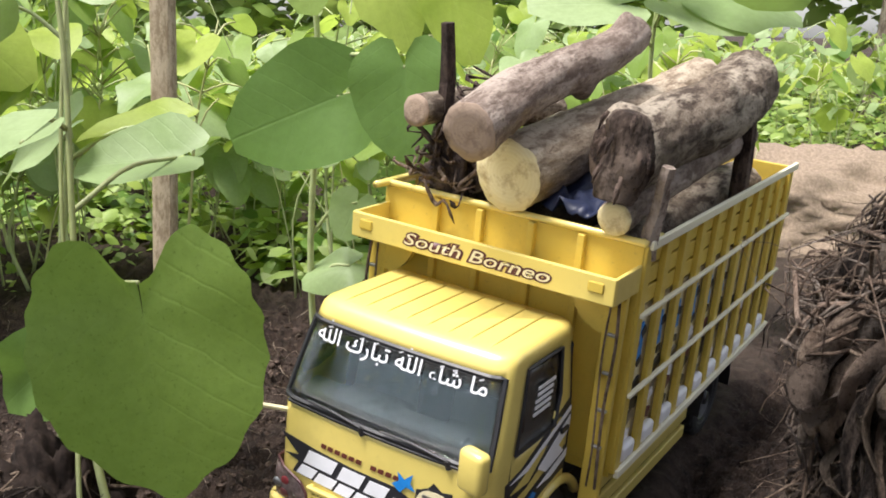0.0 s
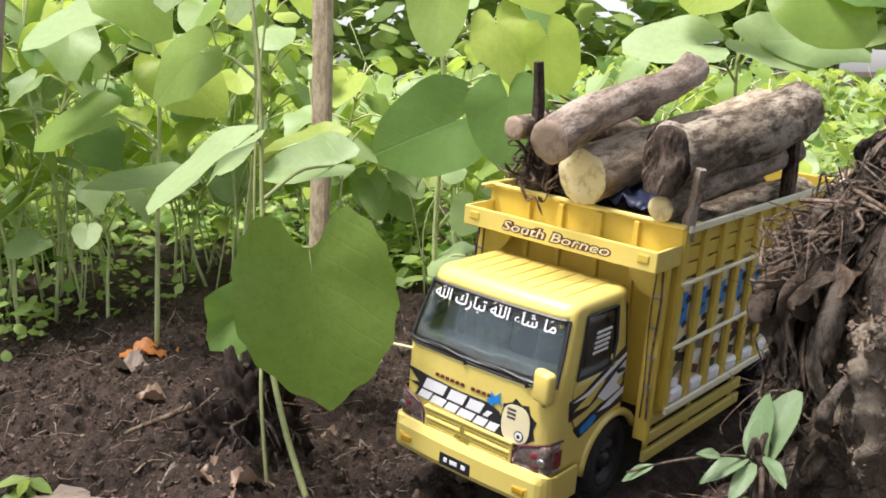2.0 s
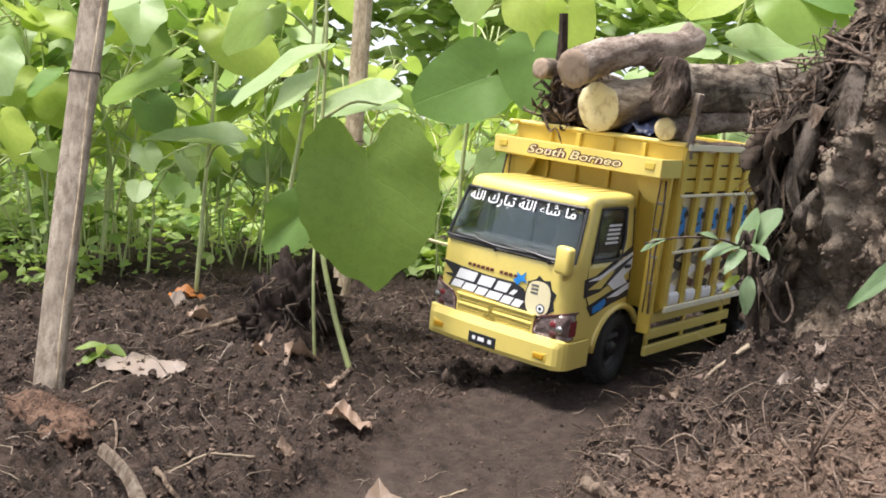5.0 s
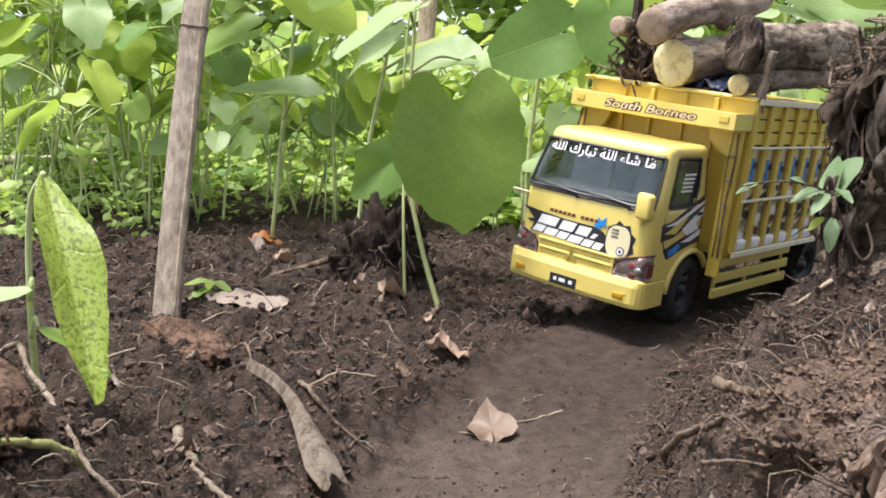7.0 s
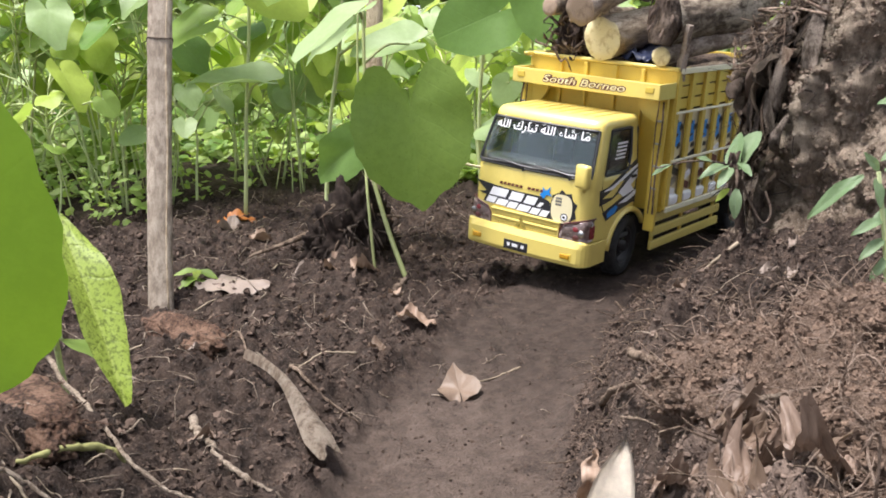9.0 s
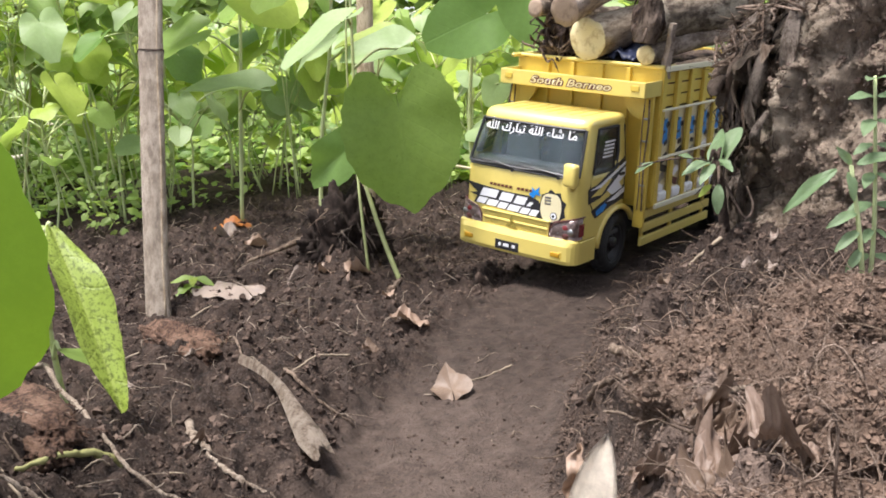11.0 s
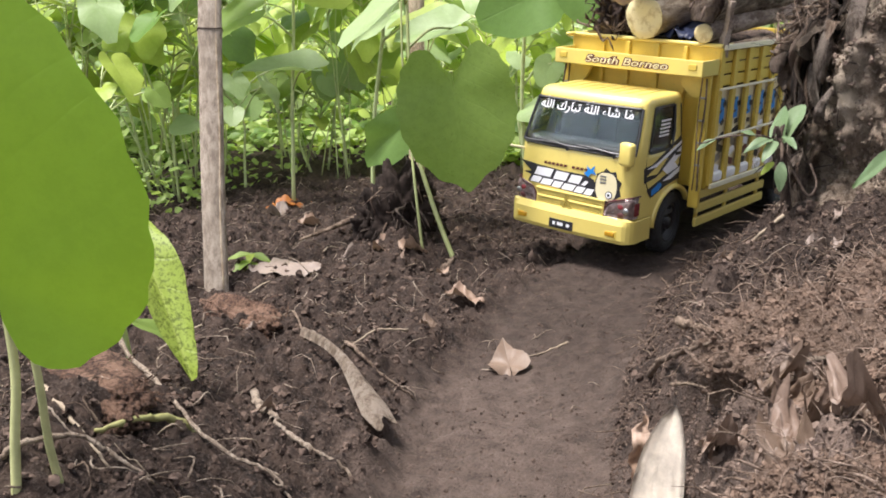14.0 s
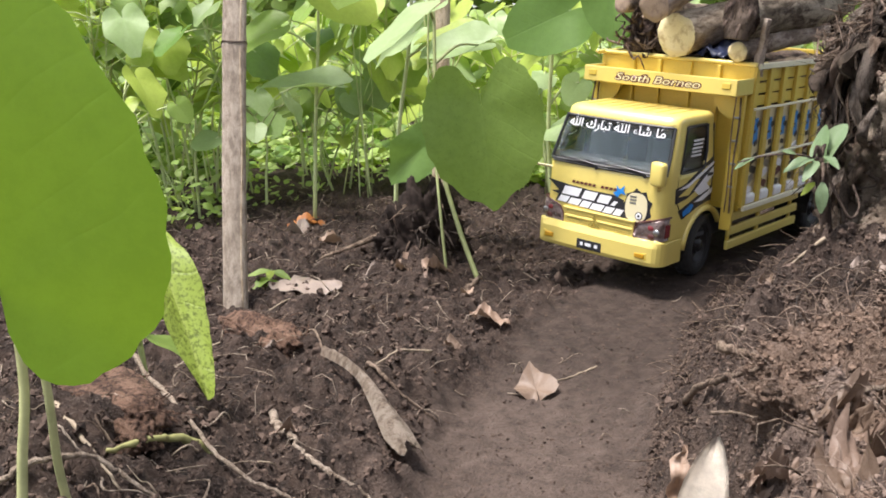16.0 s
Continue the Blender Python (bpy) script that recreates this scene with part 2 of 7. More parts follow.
STEM_DRY = plain_material("stem_straw", (0.25, 0.195, 0.135), 0.7, vary=0.3, scale=60)
YELLOW = paint_material("yellow_paint", (0.72, 0.575, 0.15), 0.36, 0.18, 0.8)
YELLOW_BED = paint_material("yellow_paint_worn", (0.63, 0.46, 0.075), 0.42, 0.35, 0.3)
RAIL = paint_material("pale_rail_paint", (0.80, 0.76, 0.58), 0.45, 0.3, 0.1)
LAMP = plain_material("smoked_lamp_glass", (0.33, 0.25, 0.235), 0.15, 0.3, 0.5, 180)
CREAM = paint_material("cream_paint", (0.74, 0.66, 0.42), 0.45, 0.3, 0.1)
WHITE = paint_material("white_paint", (0.78, 0.78, 0.76), 0.4, 0.2, 0.1)
BLACK = plain_material("black_plastic", (0.018, 0.018, 0.02), 0.45)
RUBBER = plain_material("tyre_rubber", (0.016, 0.016, 0.017), 0.75, vary=0.5, scale=200)
STEEL = plain_material("grey_metal", (0.35, 0.35, 0.36), 0.35, 0.9)
CHROME = plain_material("chrome", (0.75, 0.75, 0.77), 0.12, 1.0, 0.05)
DARK = plain_material("dark_interior", (0.06, 0.064, 0.068), 0.7)
STRIP = plain_material("black_sun_strip", (0.014, 0.015, 0.017), 0.4)
DASH = plain_material("grey_dashboard", (0.34, 0.36, 0.38), 0.6)
ORANGE = plain_material("orange_lens", (0.50, 0.27, 0.02), 0.15, vary=0.3, scale=250)
RED = plain_material("red_lens", (0.20, 0.03, 0.035), 0.15, vary=0.5, scale=160)
BLUE = plain_material("blue_print", (0.015, 0.22, 0.62), 0.4, vary=0.15)
BLACKPRINT = plain_material("black_print", (0.02, 0.02, 0.024), 0.4, vary=0.2)
WHITEPRINT = plain_material("white_print", (0.80, 0.80, 0.82), 0.4, vary=0.06)
REDPRINT = plain_material("brown_red_print", (0.11, 0.028, 0.018), 0.4, vary=0.2)
MAROON = plain_material("maroon_print", (0.10, 0.03, 0.03), 0.45, vary=0.2)
OLIVE = plain_material("olive_grille", (0.30, 0.235, 0.045), 0.5, vary=0.2)
TARP = plain_material("dark_blue_tarp", (0.012, 0.018, 0.05), 0.5, vary=0.3, scale=40)
GLASS = glass_material("tinted_glass", (0.72, 0.78, 0.77))
GLASS_DARK = glass_material("dark_tinted_glass", (0.22, 0.24, 0.25))
BARK_PALE = bark_material("bark_pale", (0.145, 0.105, 0.083), (0.31, 0.245, 0.20), (0.45, 0.375, 0.315), 0.8)
BARK_TAN = bark_material("bark_tan", (0.22, 0.165, 0.115), (0.44, 0.355, 0.26), (0.56, 0.475, 0.36), 0.8)
BARK_GREY = bark_material("bark_grey", (0.065, 0.046, 0.034), (0.21, 0.165, 0.122), (0.42, 0.36, 0.28), 0.8, 0.25)
BARK_DARK = bark_material("bark_dark", (0.025, 0.017, 0.014), (0.085, 0.058, 0.046), (0.16, 0.115, 0.09))
BARK_BROWN = bark_material("bark_brown", (0.028, 0.019, 0.014), (0.080, 0.056, 0.043), (0.165, 0.125, 0.098))
BARK_STUMP = bark_material("bark_stump", (0.045, 0.033, 0.024), (0.105, 0.079, 0.058), (0.19, 0.148, 0.112), 0.7, 0.35)
FIBRE_DARK = bark_material("rotten_fibre", (0.012, 0.0085, 0.007), (0.055, 0.040, 0.032), (0.15, 0.115, 0.09), 2.0)
ROOT = bark_material("root_fibre", (0.07, 0.045, 0.032), (0.19, 0.135, 0.098), (0.30, 0.225, 0.165), 2.0)
SHRED_TAN = bark_material("tan_dry_shred", (0.14, 0.095, 0.068), (0.29, 0.21, 0.155), (0.40, 0.31, 0.24), 2.0)
SHRED_GREY = bark_material("grey_dry_shred", (0.10, 0.075, 0.058), (0.22, 0.175, 0.14), (0.34, 0.28, 0.235), 2.0)
ROOT_DRY = bark_material("dry_root_fibre", (0.13, 0.088, 0.064), (0.26, 0.185, 0.138), (0.36, 0.27, 0.21), 2.0)
ROOT_PALE = bark_material("root_pale", (0.15, 0.11, 0.08), (0.31, 0.245, 0.185), (0.43, 0.35, 0.275), 2.0)
STEM_YELLOW = plain_material("stem_yellow_green", (0.46, 0.47, 0.22), 0.5, vary=0.25, scale=40)
STEM_OLIVE = plain_material("stem_olive", (0.28, 0.27, 0.10), 0.6, vary=0.3, scale=50)
LEAF_TAN = leaf_material("leaf_dead_tan", (0.15, 0.100, 0.073), (0.23, 0.162, 0.122), (0.14, 0.09, 0.06), (0.22, 0.14, 0.09), 0.0, 0.1)
LEAF_BROWN = leaf_material("leaf_dead_brown", (0.12, 0.08, 0.056), (0.20, 0.14, 0.10), (0.11, 0.07, 0.045), (0.18, 0.11, 0.07), 0.0, 0.1)
HUSK = bark_material("husk_fibre", (0.032, 0.018, 0.012), (0.120, 0.066, 0.043), (0.215, 0.130, 0.088), 2.0)
WOODCUT = cut_material("cut_wood_yellow", (0.74, 0.66, 0.41), (0.66, 0.55, 0.29), (0.30, 0.19, 0.08))
WOODCUT_OLD = cut_material("cut_wood_grey", (0.36, 0.27, 0.20), (0.27, 0.19, 0.14), (0.12, 0.08, 0.06))
PLANK = bark_material("weathered_stake", (0.25, 0.20, 0.155), (0.40, 0.33, 0.26), (0.49, 0.41, 0.33), 1.4)
PLANK_PALE = bark_material("pale_split_wood", (0.36, 0.27, 0.18), (0.56, 0.45, 0.32), (0.64, 0.53, 0.39), 1.4)


# ---- shaping ----
def link_mesh(name, bm, mat, smooth=True, recalc=True):
    if recalc:
        bmesh.ops.recalc_face_normals(bm, faces=bm.faces)
    me = bpy.data.meshes.new(name)
    bm.to_mesh(me)
    bm.free()
    me.materials.append(mat)
    if smooth:
        me.shade_smooth()
    return new(name, me)


def part(name, bm, mat, parent, label="", smooth=False):
    ob = link_mesh(name, bm, mat, smooth)
    ob.parent = parent
    return tagged(ob, label)


def thing(name, m, label, category, group="", kind=""):
    ob = new(name)
    ob.empty_display_size = 0.02
    ob.matrix_world = m
    return tagged(ob, label, category, group, kind)


def box(bm, c, s, bevel=0.0, m=None, seg=2):
    """A cuboid with middle c and size s, its edges rounded."""
    mat = Matrix.Translation(c) @ (m or Matrix()) @ Matrix.Diagonal((*s, 1))
    vs = bmesh.ops.create_cube(bm, size=1, matrix=mat)["verts"]
    if bevel:
        es = list({e for v in vs for e in v.link_edges})
        bmesh.ops.bevel(bm, geom=es, offset=bevel, segments=seg, affect="EDGES", profile=0.5)


def slab(bm, outline, depth, place):
    """A flat outline, pushed out by depth; place turns (u, v, w) into a point."""
    a = [bm.verts.new(place(u, v, 0)) for u, v in outline]
    b = [bm.verts.new(place(u, v, depth)) for u, v in outline]
    bm.faces.new(a), bm.faces.new(b[::-1])
    for i in range(len(a)):
        j = (i + 1) % len(a)
        bm.faces.new((a[j], a[i], b[i], b[j]))


def tube(bm, pts, radii, seg=8, caps=True, rough=0.0, seed=0, flat=1.0):
    """A tube along points; rough: how far its skin strays, as a share of the radius."""
    rnd = random.Random(seed)
    pts = [Vector(p) for p in pts]
    if not hasattr(radii, "__len__"):
        radii = [radii] * len(pts)
    t0 = (pts[1] - pts[0]).normalized()
    side = t0.orthogonal().normalized()
    rings = []
    for i, p in enumerate(pts):
        t = (pts[min(i + 1, len(pts) - 1)] - pts[max(i - 1, 0)]).normalized()
        side = (side - t * side.dot(t)).normalized()
        up = t.cross(side)
        ring = []
        for k in range(seg):
            a = 2 * math.pi * k / seg
            r = radii[i] * (1 + rough * (rnd.random() * 2 - 1))
            ring.append(bm.verts.new(p + side * (r * math.cos(a)) + up * (r * flat * math.sin(a))))
        rings.append(ring)
    for a, b in zip(rings, rings[1:]):
        for k in range(seg):
            bm.faces.new((a[k], a[(k + 1) % seg], b[(k + 1) % seg], b[k]))
    if caps:
        bm.faces.new(rings[0][::-1]), bm.faces.new(rings[-1])


def curve_pts(ctrl, n=12):
    """Points of a smooth line through the control points."""
    c = [Vector(p) for p in ctrl]
    c = [c[0] * 2 - c[1]] + c + [c[-1] * 2 - c[-2]]
    out = []
    m = len(c) - 3
    for i in range(n + 1):
        s = i / n * m
        k = min(int(s), m - 1)
        u = s - k
        a, b, d, e = c[k:k + 4]
        out.append(0.5 * (2 * b + (d - a) * u + (2 * a - 5 * b + 4 * d - e) * u * u + (3 * b - a - 3 * d + e) * u ** 3))
    return out


def lathe(bm, profile, seg, knob=0.0):
    """Turns a profile of (radius, x) round the x axis; knob: how far every second step of its crown stands out."""
    rings = []
    for k in range(seg):
        a = 2 * math.pi * k / seg
        top = max(r for r, _ in profile)
        rings.append([bm.verts.new((x, (r + (knob if k % 2 and r > top * 0.97 else 0)) * math.cos(a), (r + (knob if k % 2 and r > top * 0.97 else 0)) * math.sin(a))) for r, x in profile])
    for k in range(seg):
        p, q = rings[k], rings[(k + 1) % seg]
        for i in range(len(profile) - 1):
            bm.faces.new((p[i], p[i + 1], q[i + 1], q[i]))


def text_mesh(body, size, bold=0.0, shear=0.0, depth=0.0):
    cu = bpy.data.curves.new("lettering", "FONT")
    cu.body, cu.size, cu.offset, cu.shear, cu.extrude = body, size, bold, shear, depth
    cu.align_x, cu.align_y, cu.resolution_u = "CENTER", "BOTTOM_BASELINE", 3
    ob = new("lettering", cu)
    me = bpy.data.meshes.new_from_object(ob.evaluated_get(bpy.context.evaluated_depsgraph_get()))
    bpy.data.objects.remove(ob)
    return me


# ---- ground ----
def lattice(ix, iy, seed):
    h = (ix.astype(np.int64) * 374761393 + iy.astype(np.int64) * 668265263 + seed * 974634777) & 0x7FFFFFFF
    h = (h ^ (h >> 13)) * 1274126177 & 0x7FFFFFFF
    return ((h ^ (h >> 16)) & 0xFFFF) / 65535.0


def grain(x, y, freq, seed):
    """Smooth noise of 0 to 1 on the plan."""
    x, y = np.asarray(x, float) * freq, np.asarray(y, float) * freq
    ix, iy = np.floor(x), np.floor(y)
    u, v = x - ix, y - iy
    u, v = u * u * (3 - 2 * u), v * v * (3 - 2 * v)
    a, b = lattice(ix, iy, seed), lattice(ix + 1, iy, seed)
    c, d = lattice(ix, iy + 1, seed), lattice(ix + 1, iy + 1, seed)
    return (a * (1 - u) + b * u) * (1 - v) + (c * (1 - u) + d * u) * v


def smooth(a, b, v):
    t = np.clip((np.asarray(v, float) - a) / (b - a), 0, 1)
    return t * t * (3 - 2 * t)


TRACK_Y = [-3, -0.6, 0.0, 0.2, 0.4, 0.6, 0.75, 1.0, 1.3, 1.8, 3.0, 6.0]
TRACK_X = [-0.1, -0.03, -0.03, -0.03, -0.01, 0.02, 0.07, 0.20, 0.38, 0.66, 1.3, 2.6]


def track(y):
    return np.interp(y, TRACK_Y, TRACK_X)


def ground_parts(x, y):
    """Height, packed share and dry share of the ground."""
    x, y = np.asarray(x, float), np.asarray(y, float)
    d = x - track(y) + 0.03 * (grain(x, y, 9, 5) - 0.5)
    near = smooth(7, 2.5, np.hypot(x, y))
    side = np.where(d < 0, -d / np.interp(y, [0.0, 0.5, 0.75], [1.4, 1.35, 1.1]), d)
    packed = (1 - smooth(0.065, 0.105, side)) * smooth(4.5, 2.0, y)
    worn = side + 0.035 * (grain(x, y, 14, 41) - 0.5) + 0.030 * (grain(x, y, 45, 42) - 0.5) + 0.018 * (grain(x, y, 120, 43) - 0.5)
    pale = (1 - smooth(0.045, 0.118, worn)) * smooth(4.5, 2.0, y)
    # grows towards the truck: damp soil plus shade put into the colour
    damp_shade = smooth(0.22, 0.56, y + 0.16 * (grain(x, y, 7, 44) - 0.5) + 0.10 * (grain(x, y, 21, 45) - 0.5))
    rough = 1 - 0.88 * packed
    fade = smooth(6, 1.5, np.hypot(x, y - 0.5))
    z = np.interp(y, [-0.6, 0.1, 0.3, 0.55, 0.8, 1.4], [-0.04, -0.032, -0.026, -0.008, 0.022, 0.025]) * packed * near
    # field to one side: nearly flat with a mound by the lens
    left = smooth(-0.09, -0.17, d)
    z = z + left * (0.004 + 0.085 * np.exp(-(((x + 0.36) / 0.13) ** 2 + ((y + 0.02) / 0.16) ** 2)))
    z = z + 0.035 * left * np.exp(-(((x + 0.26) / 0.09) ** 2 + ((y - 0.75) / 0.07) ** 2))
    # bank to the other side
    s = d - np.interp(y, [-0.3, -0.1, 0.07, 0.18], [0.10, 0.118, 0.118, 0.085])
    width = np.interp(y, [-0.2, 0.15, 0.35, 0.5, 0.7, 1.0], [0.055, 0.055, 0.13, 0.17, 0.17, 0.2])
    high = np.interp(y, [-0.6, -0.2, 0.15, 0.4, 0.6, 0.8, 1.0, 1.6], [0.10, 0.115, 0.112, 0.125, 0.11, 0.055, 0.04, 0.015])
    rise = smooth(0, 1, s / width) * near
    z = z + rise * high
    z = z + 0.06 * smooth(0.12, 0.45, s) * smooth(1.0, 0.5, y) * near
    # clods
    n1, n2, n3 = grain(x, y, 16, 1), grain(x, y, 38, 2), grain(x, y, 95, 3)
    lump = np.abs(grain(x, y, 55, 4) - 0.5) * 2
    fine = np.abs(grain(x, y, 125, 21) - 0.5) * 2
    bumpy = 0.018 * (n1 - 0.5) + 0.015 * (n2 - 0.5) + 0.008 * (n3 - 0.5) + 0.012 * (0.5 - lump) + 0.006 * (0.5 - fine) + 0.005 * (grain(x, y, 190, 22) - 0.5)
    z = z + 1.22 * bumpy * rough * fade * (1 + 0.5 * rise)
    z = z + 0.0045 * (0.5 - np.abs(grain(x, y, 48, 46) - 0.5) * 2) * smooth(0.25, 0.6, grain(x, y, 11, 47)) * packed * fade
    z = z + 0.0035 * (grain(x, y, 70, 8) - 0.5) * packed + 0.0015 * (grain(x, y, 220, 9) - 0.5)
    dry = rise * smooth(1.2, 0.5, x) * smooth(-1.1, -0.5, y) * smooth(0.28, 0.08, y + 0.2 * (grain(x, y, 12, 6) - 0.5))
    return z, packed, dry, pale, damp_shade


def ground_z(x, y):
    return float(ground_parts(x, y)[0])


def axis(lo, hi, step, far):
    core = np.arange(lo, hi + step / 2, step)
    out, s = [], step
    p = 0.0
    while p < far:
        s *= 1.22
        p += s
        out.append(p)
    out = np.array(out)
    return np.concatenate([(lo - out)[::-1], core, hi + out])


gx, gy = axis(-0.80, 0.56, 0.0038, 400), axis(-0.30, 1.40, 0.0042, 400)
X, Y = np.meshgrid(gx, gy)
Z, _, DRY, PALE, DAMP_SHADE = ground_parts(X, Y)
me = bpy.data.meshes.new("ground")
nx, ny = len(gx), len(gy)
idx = np.arange(nx * ny).reshape(ny, nx)
quads = np.stack([idx[:-1, :-1], idx[:-1, 1:], idx[1:, 1:], idx[1:, :-1]], -1).reshape(-1, 4)
me.from_pydata(np.stack([X, Y, Z], -1).reshape(-1, 3), [], quads)
for key, values in (("packed", PALE), ("dry", DRY), ("damp_shade", DAMP_SHADE)):
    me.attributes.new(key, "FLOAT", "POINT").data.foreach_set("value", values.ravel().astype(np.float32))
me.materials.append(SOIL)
me.shade_smooth()
tagged(new("ground", me), "dark loose garden soil with a packed wheel track", "ground", kind="structure")


# ---- toy truck ----
TRUCK = pose(-0.0006, 0.7311, 0.0252, 1.47, 5.16, -30.56)


def cab_section(z, yf, hw, r, yb):
    """Plan of the cab at one height: front run, corner, side run, back, mirrored. x to the truck's left, y to its back."""
    half = [(hw * 0.999 - r) * i / 8 for i in range(9)]
    right = [(x, yf - 0.004 * (1 - (x / hw) ** 2)) for x in half]
    cx, cy = hw - r, yf + r
    right += [(cx + r * math.sin(a), cy - r * math.cos(a)) for a in [math.pi / 2 * k / 6 for k in range(1, 7)]]
    right += [(hw, cy + (yb - 0.004 - cy) * k / 16) for k in range(1, 17)]
    right += [(hw - 0.002, yb - 0.001), (hw - 0.006, yb), (0.04, yb), (0, yb)]
    left = [(-x, y) for x, y in right[1:-1]][::-1]
    return [(x, y, z) for x, y in right + left]


WHEEL_Y, WHEEL_Z, WHEEL_R = 0.082, 0.0405, 0.0415
LEVELS = [(0.050, -0.026, 0.0885, 0.014), (0.064, -0.027, 0.089, 0.014), (0.080, -0.027, 0.0893, 0.014), (0.100, -0.026, 0.0893, 0.014),
          (0.120, -0.0255, 0.0892, 0.013), (0.138, -0.0245, 0.0890, 0.012), (0.146, -0.0235, 0.0888, 0.012), (0.156, -0.0195, 0.0880, 0.012),
          (0.168, -0.0150, 0.0868, 0.012), (0.180, -0.0105, 0.0855, 0.012), (0.192, -0.006, 0.0840, 0.012), (0.202, -0.002, 0.0828, 0.012),
          (0.2075, 0.0005, 0.0825, 0.012), (0.2120, 0.003, 0.0818, 0.012), (0.2150, 0.007, 0.0797, 0.012), (0.2166, 0.012, 0.0755, 0.012)]


def is_glass(level, k):
    return 6 <= level <= 10 and (k < 11 or k > 55)


def is_side_window(level, k):
    return 6 <= level <= 10 and (17 <= k <= 26 or 41 <= k <= 50) and not (level == 6 and (k in (26, 41)))


def build_cab(truck):
    bm = bmesh.new()
    rows = []
    for z, yf, hw, r in LEVELS:
        row = []
        for x, y, zz in cab_section(z, yf, hw, r, 0.098):
            dy = y - WHEEL_Y
            if abs(dy) < 0.049 and abs(x) > 0.06:
                zz = max(zz, WHEEL_Z + math.sqrt(0.049 ** 2 - dy * dy))
            row.append(bm.verts.new((x, y, zz)))
        rows.append(row)
    n = len(rows[0])
    for lv in range(len(rows) - 1):
        for k in range(n):
            if is_glass(lv, k) or is_side_window(lv, k):
                continue
            q = (rows[lv][k], rows[lv][(k + 1) % n], rows[lv + 1][(k + 1) % n], rows[lv + 1][k])
            if len({tuple(v.co) for v in q}) == 4:
                bm.faces.new(q)
    bm.faces.new(rows[-1])
    bmesh.ops.remove_doubles(bm, verts=bm.verts, dist=0.00005)
    bmesh.ops.recalc_face_normals(bm, faces=bm.faces)
    bmesh.ops.solidify(bm, geom=bm.faces[:], thickness=0.0016)
    cab = part("cab", bm, YELLOW, truck, "bright yellow painted cab shell", smooth=True)
    # windscreen and side panes
    def pane(name, columns, levels, parent, label, glass=GLASS):
        g = bmesh.new()
        grid = []
        for lv in levels:
            z, yf, hw, r = LEVELS[lv]
            sec = cab_section(z, yf, hw, r, 0.098)
            grid.append([g.verts.new((x * 0.988, y + 0.0012 * (1 if abs(x) < 0.07 else 0.3), zz)) for x, y, zz in (sec[k % n] for k in columns)])
        for a, b in zip(grid, grid[1:]):
            for i in range(len(columns) - 1):
                g.faces.new((a[i], a[i + 1], b[i + 1], b[i]))
        bmesh.ops.solidify(g, geom=g.faces[:], thickness=0.0008)
        return part(name, g, glass, parent, label, smooth=True)
    lv = list(range(6, 12))
    ws = pane("windscreen", list(range(56, 67)) + list(range(0, 12)), lv, cab, "dark tinted windscreen")
    loop = []
    for cols, l in ((list(range(56, 67)) + list(range(0, 12)), 6), ([11], 8), (list(range(0, 12))[::-1] + list(range(56, 67))[::-1], 11), ([56], 8)):
        z, yf, hw, r = LEVELS[l]
        sec = cab_section(z, yf, hw, r, 0.098)
        loop += [sec[k % n] for k in cols]
    g = bmesh.new()
    tube(g, [(x, y - 0.0006, z) for x, y, z in loop + loop[:2]], 0.0021, 6, caps=False)
    part("windscreen_seal", g, BLACK, ws, "black rubber seal")
    # sun strip behind the lettering
    g = bmesh.new()
    grid = []
    for l, cut in ((9, 0.75), (10, 0.0), (11, 0.0)):
        z, yf, hw, r = LEVELS[l]
        z2, yf2, hw2, r2 = LEVELS[l + 1]
        sec, sec2 = cab_section(z, yf, hw, r, 0.098), cab_section(z2, yf2, hw2, r2, 0.098)
        cols = list(range(57, 67)) + list(range(0, 11))
        grid.append([g.verts.new(Vector(sec[k]).lerp(Vector(sec2[k]), cut) * 1.0 + Vector((0, 0.0034, 0))) for k in cols])
    for a, b in zip(grid, grid[1:]):
        for i in range(len(a) - 1):
            g.faces.new((a[i], a[i + 1], b[i + 1], b[i]))
    part("sun_strip", g, STRIP, ws, "black tinted strip")
    for s, cols in ((1, list(range(17, 28))), (-1, list(range(41, 52)))):
        w = pane("side_window", cols, lv, cab, "dark door window", GLASS_DARK)
        g = bmesh.new()
        loop = []
        for l, cc in ((6, cols[:-1]), (8, cols[-1:]), (11, cols[::-1]), (8, cols[:1])):
            z, yf, hw, r = LEVELS[l]
            sec = cab_section(z, yf, hw, r, 0.098)
            loop += [sec[k] for k in (cc if s > 0 else (cc if l != 6 else cols[1:]))]
        tube(g, [(x * 1.001, y, z) for x, y, z in loop + loop[:1]], 0.0017, 6, caps=False)
        part("window_seal", g, BLACK, w, "black window seal")
        g = bmesh.new()
        for i in range(5):
            zz = 0.184 - i * 0.0048
            box(g, (s * 0.0862, 0.052 - 0.001 * i, zz), (0.0008, 0.026 - 0.002 * (i % 2), 0.0024))
        part("sticker", g, WHITEPRINT, w, "rows of unreadable white print")
    # roof ribs
    for i in range(8):
        g = bmesh.new()
        x = -0.061 + i * 0.0174
        tube(g, [(x, 0.0045, 0.2125), (x, 0.010, 0.2158), (x, 0.018, 0.2167), (x, 0.09, 0.2167)], [0.0006, 0.0010, 0.0011, 0.0010], 6)
        part("roof_rib", g, YELLOW, cab, smooth=True)
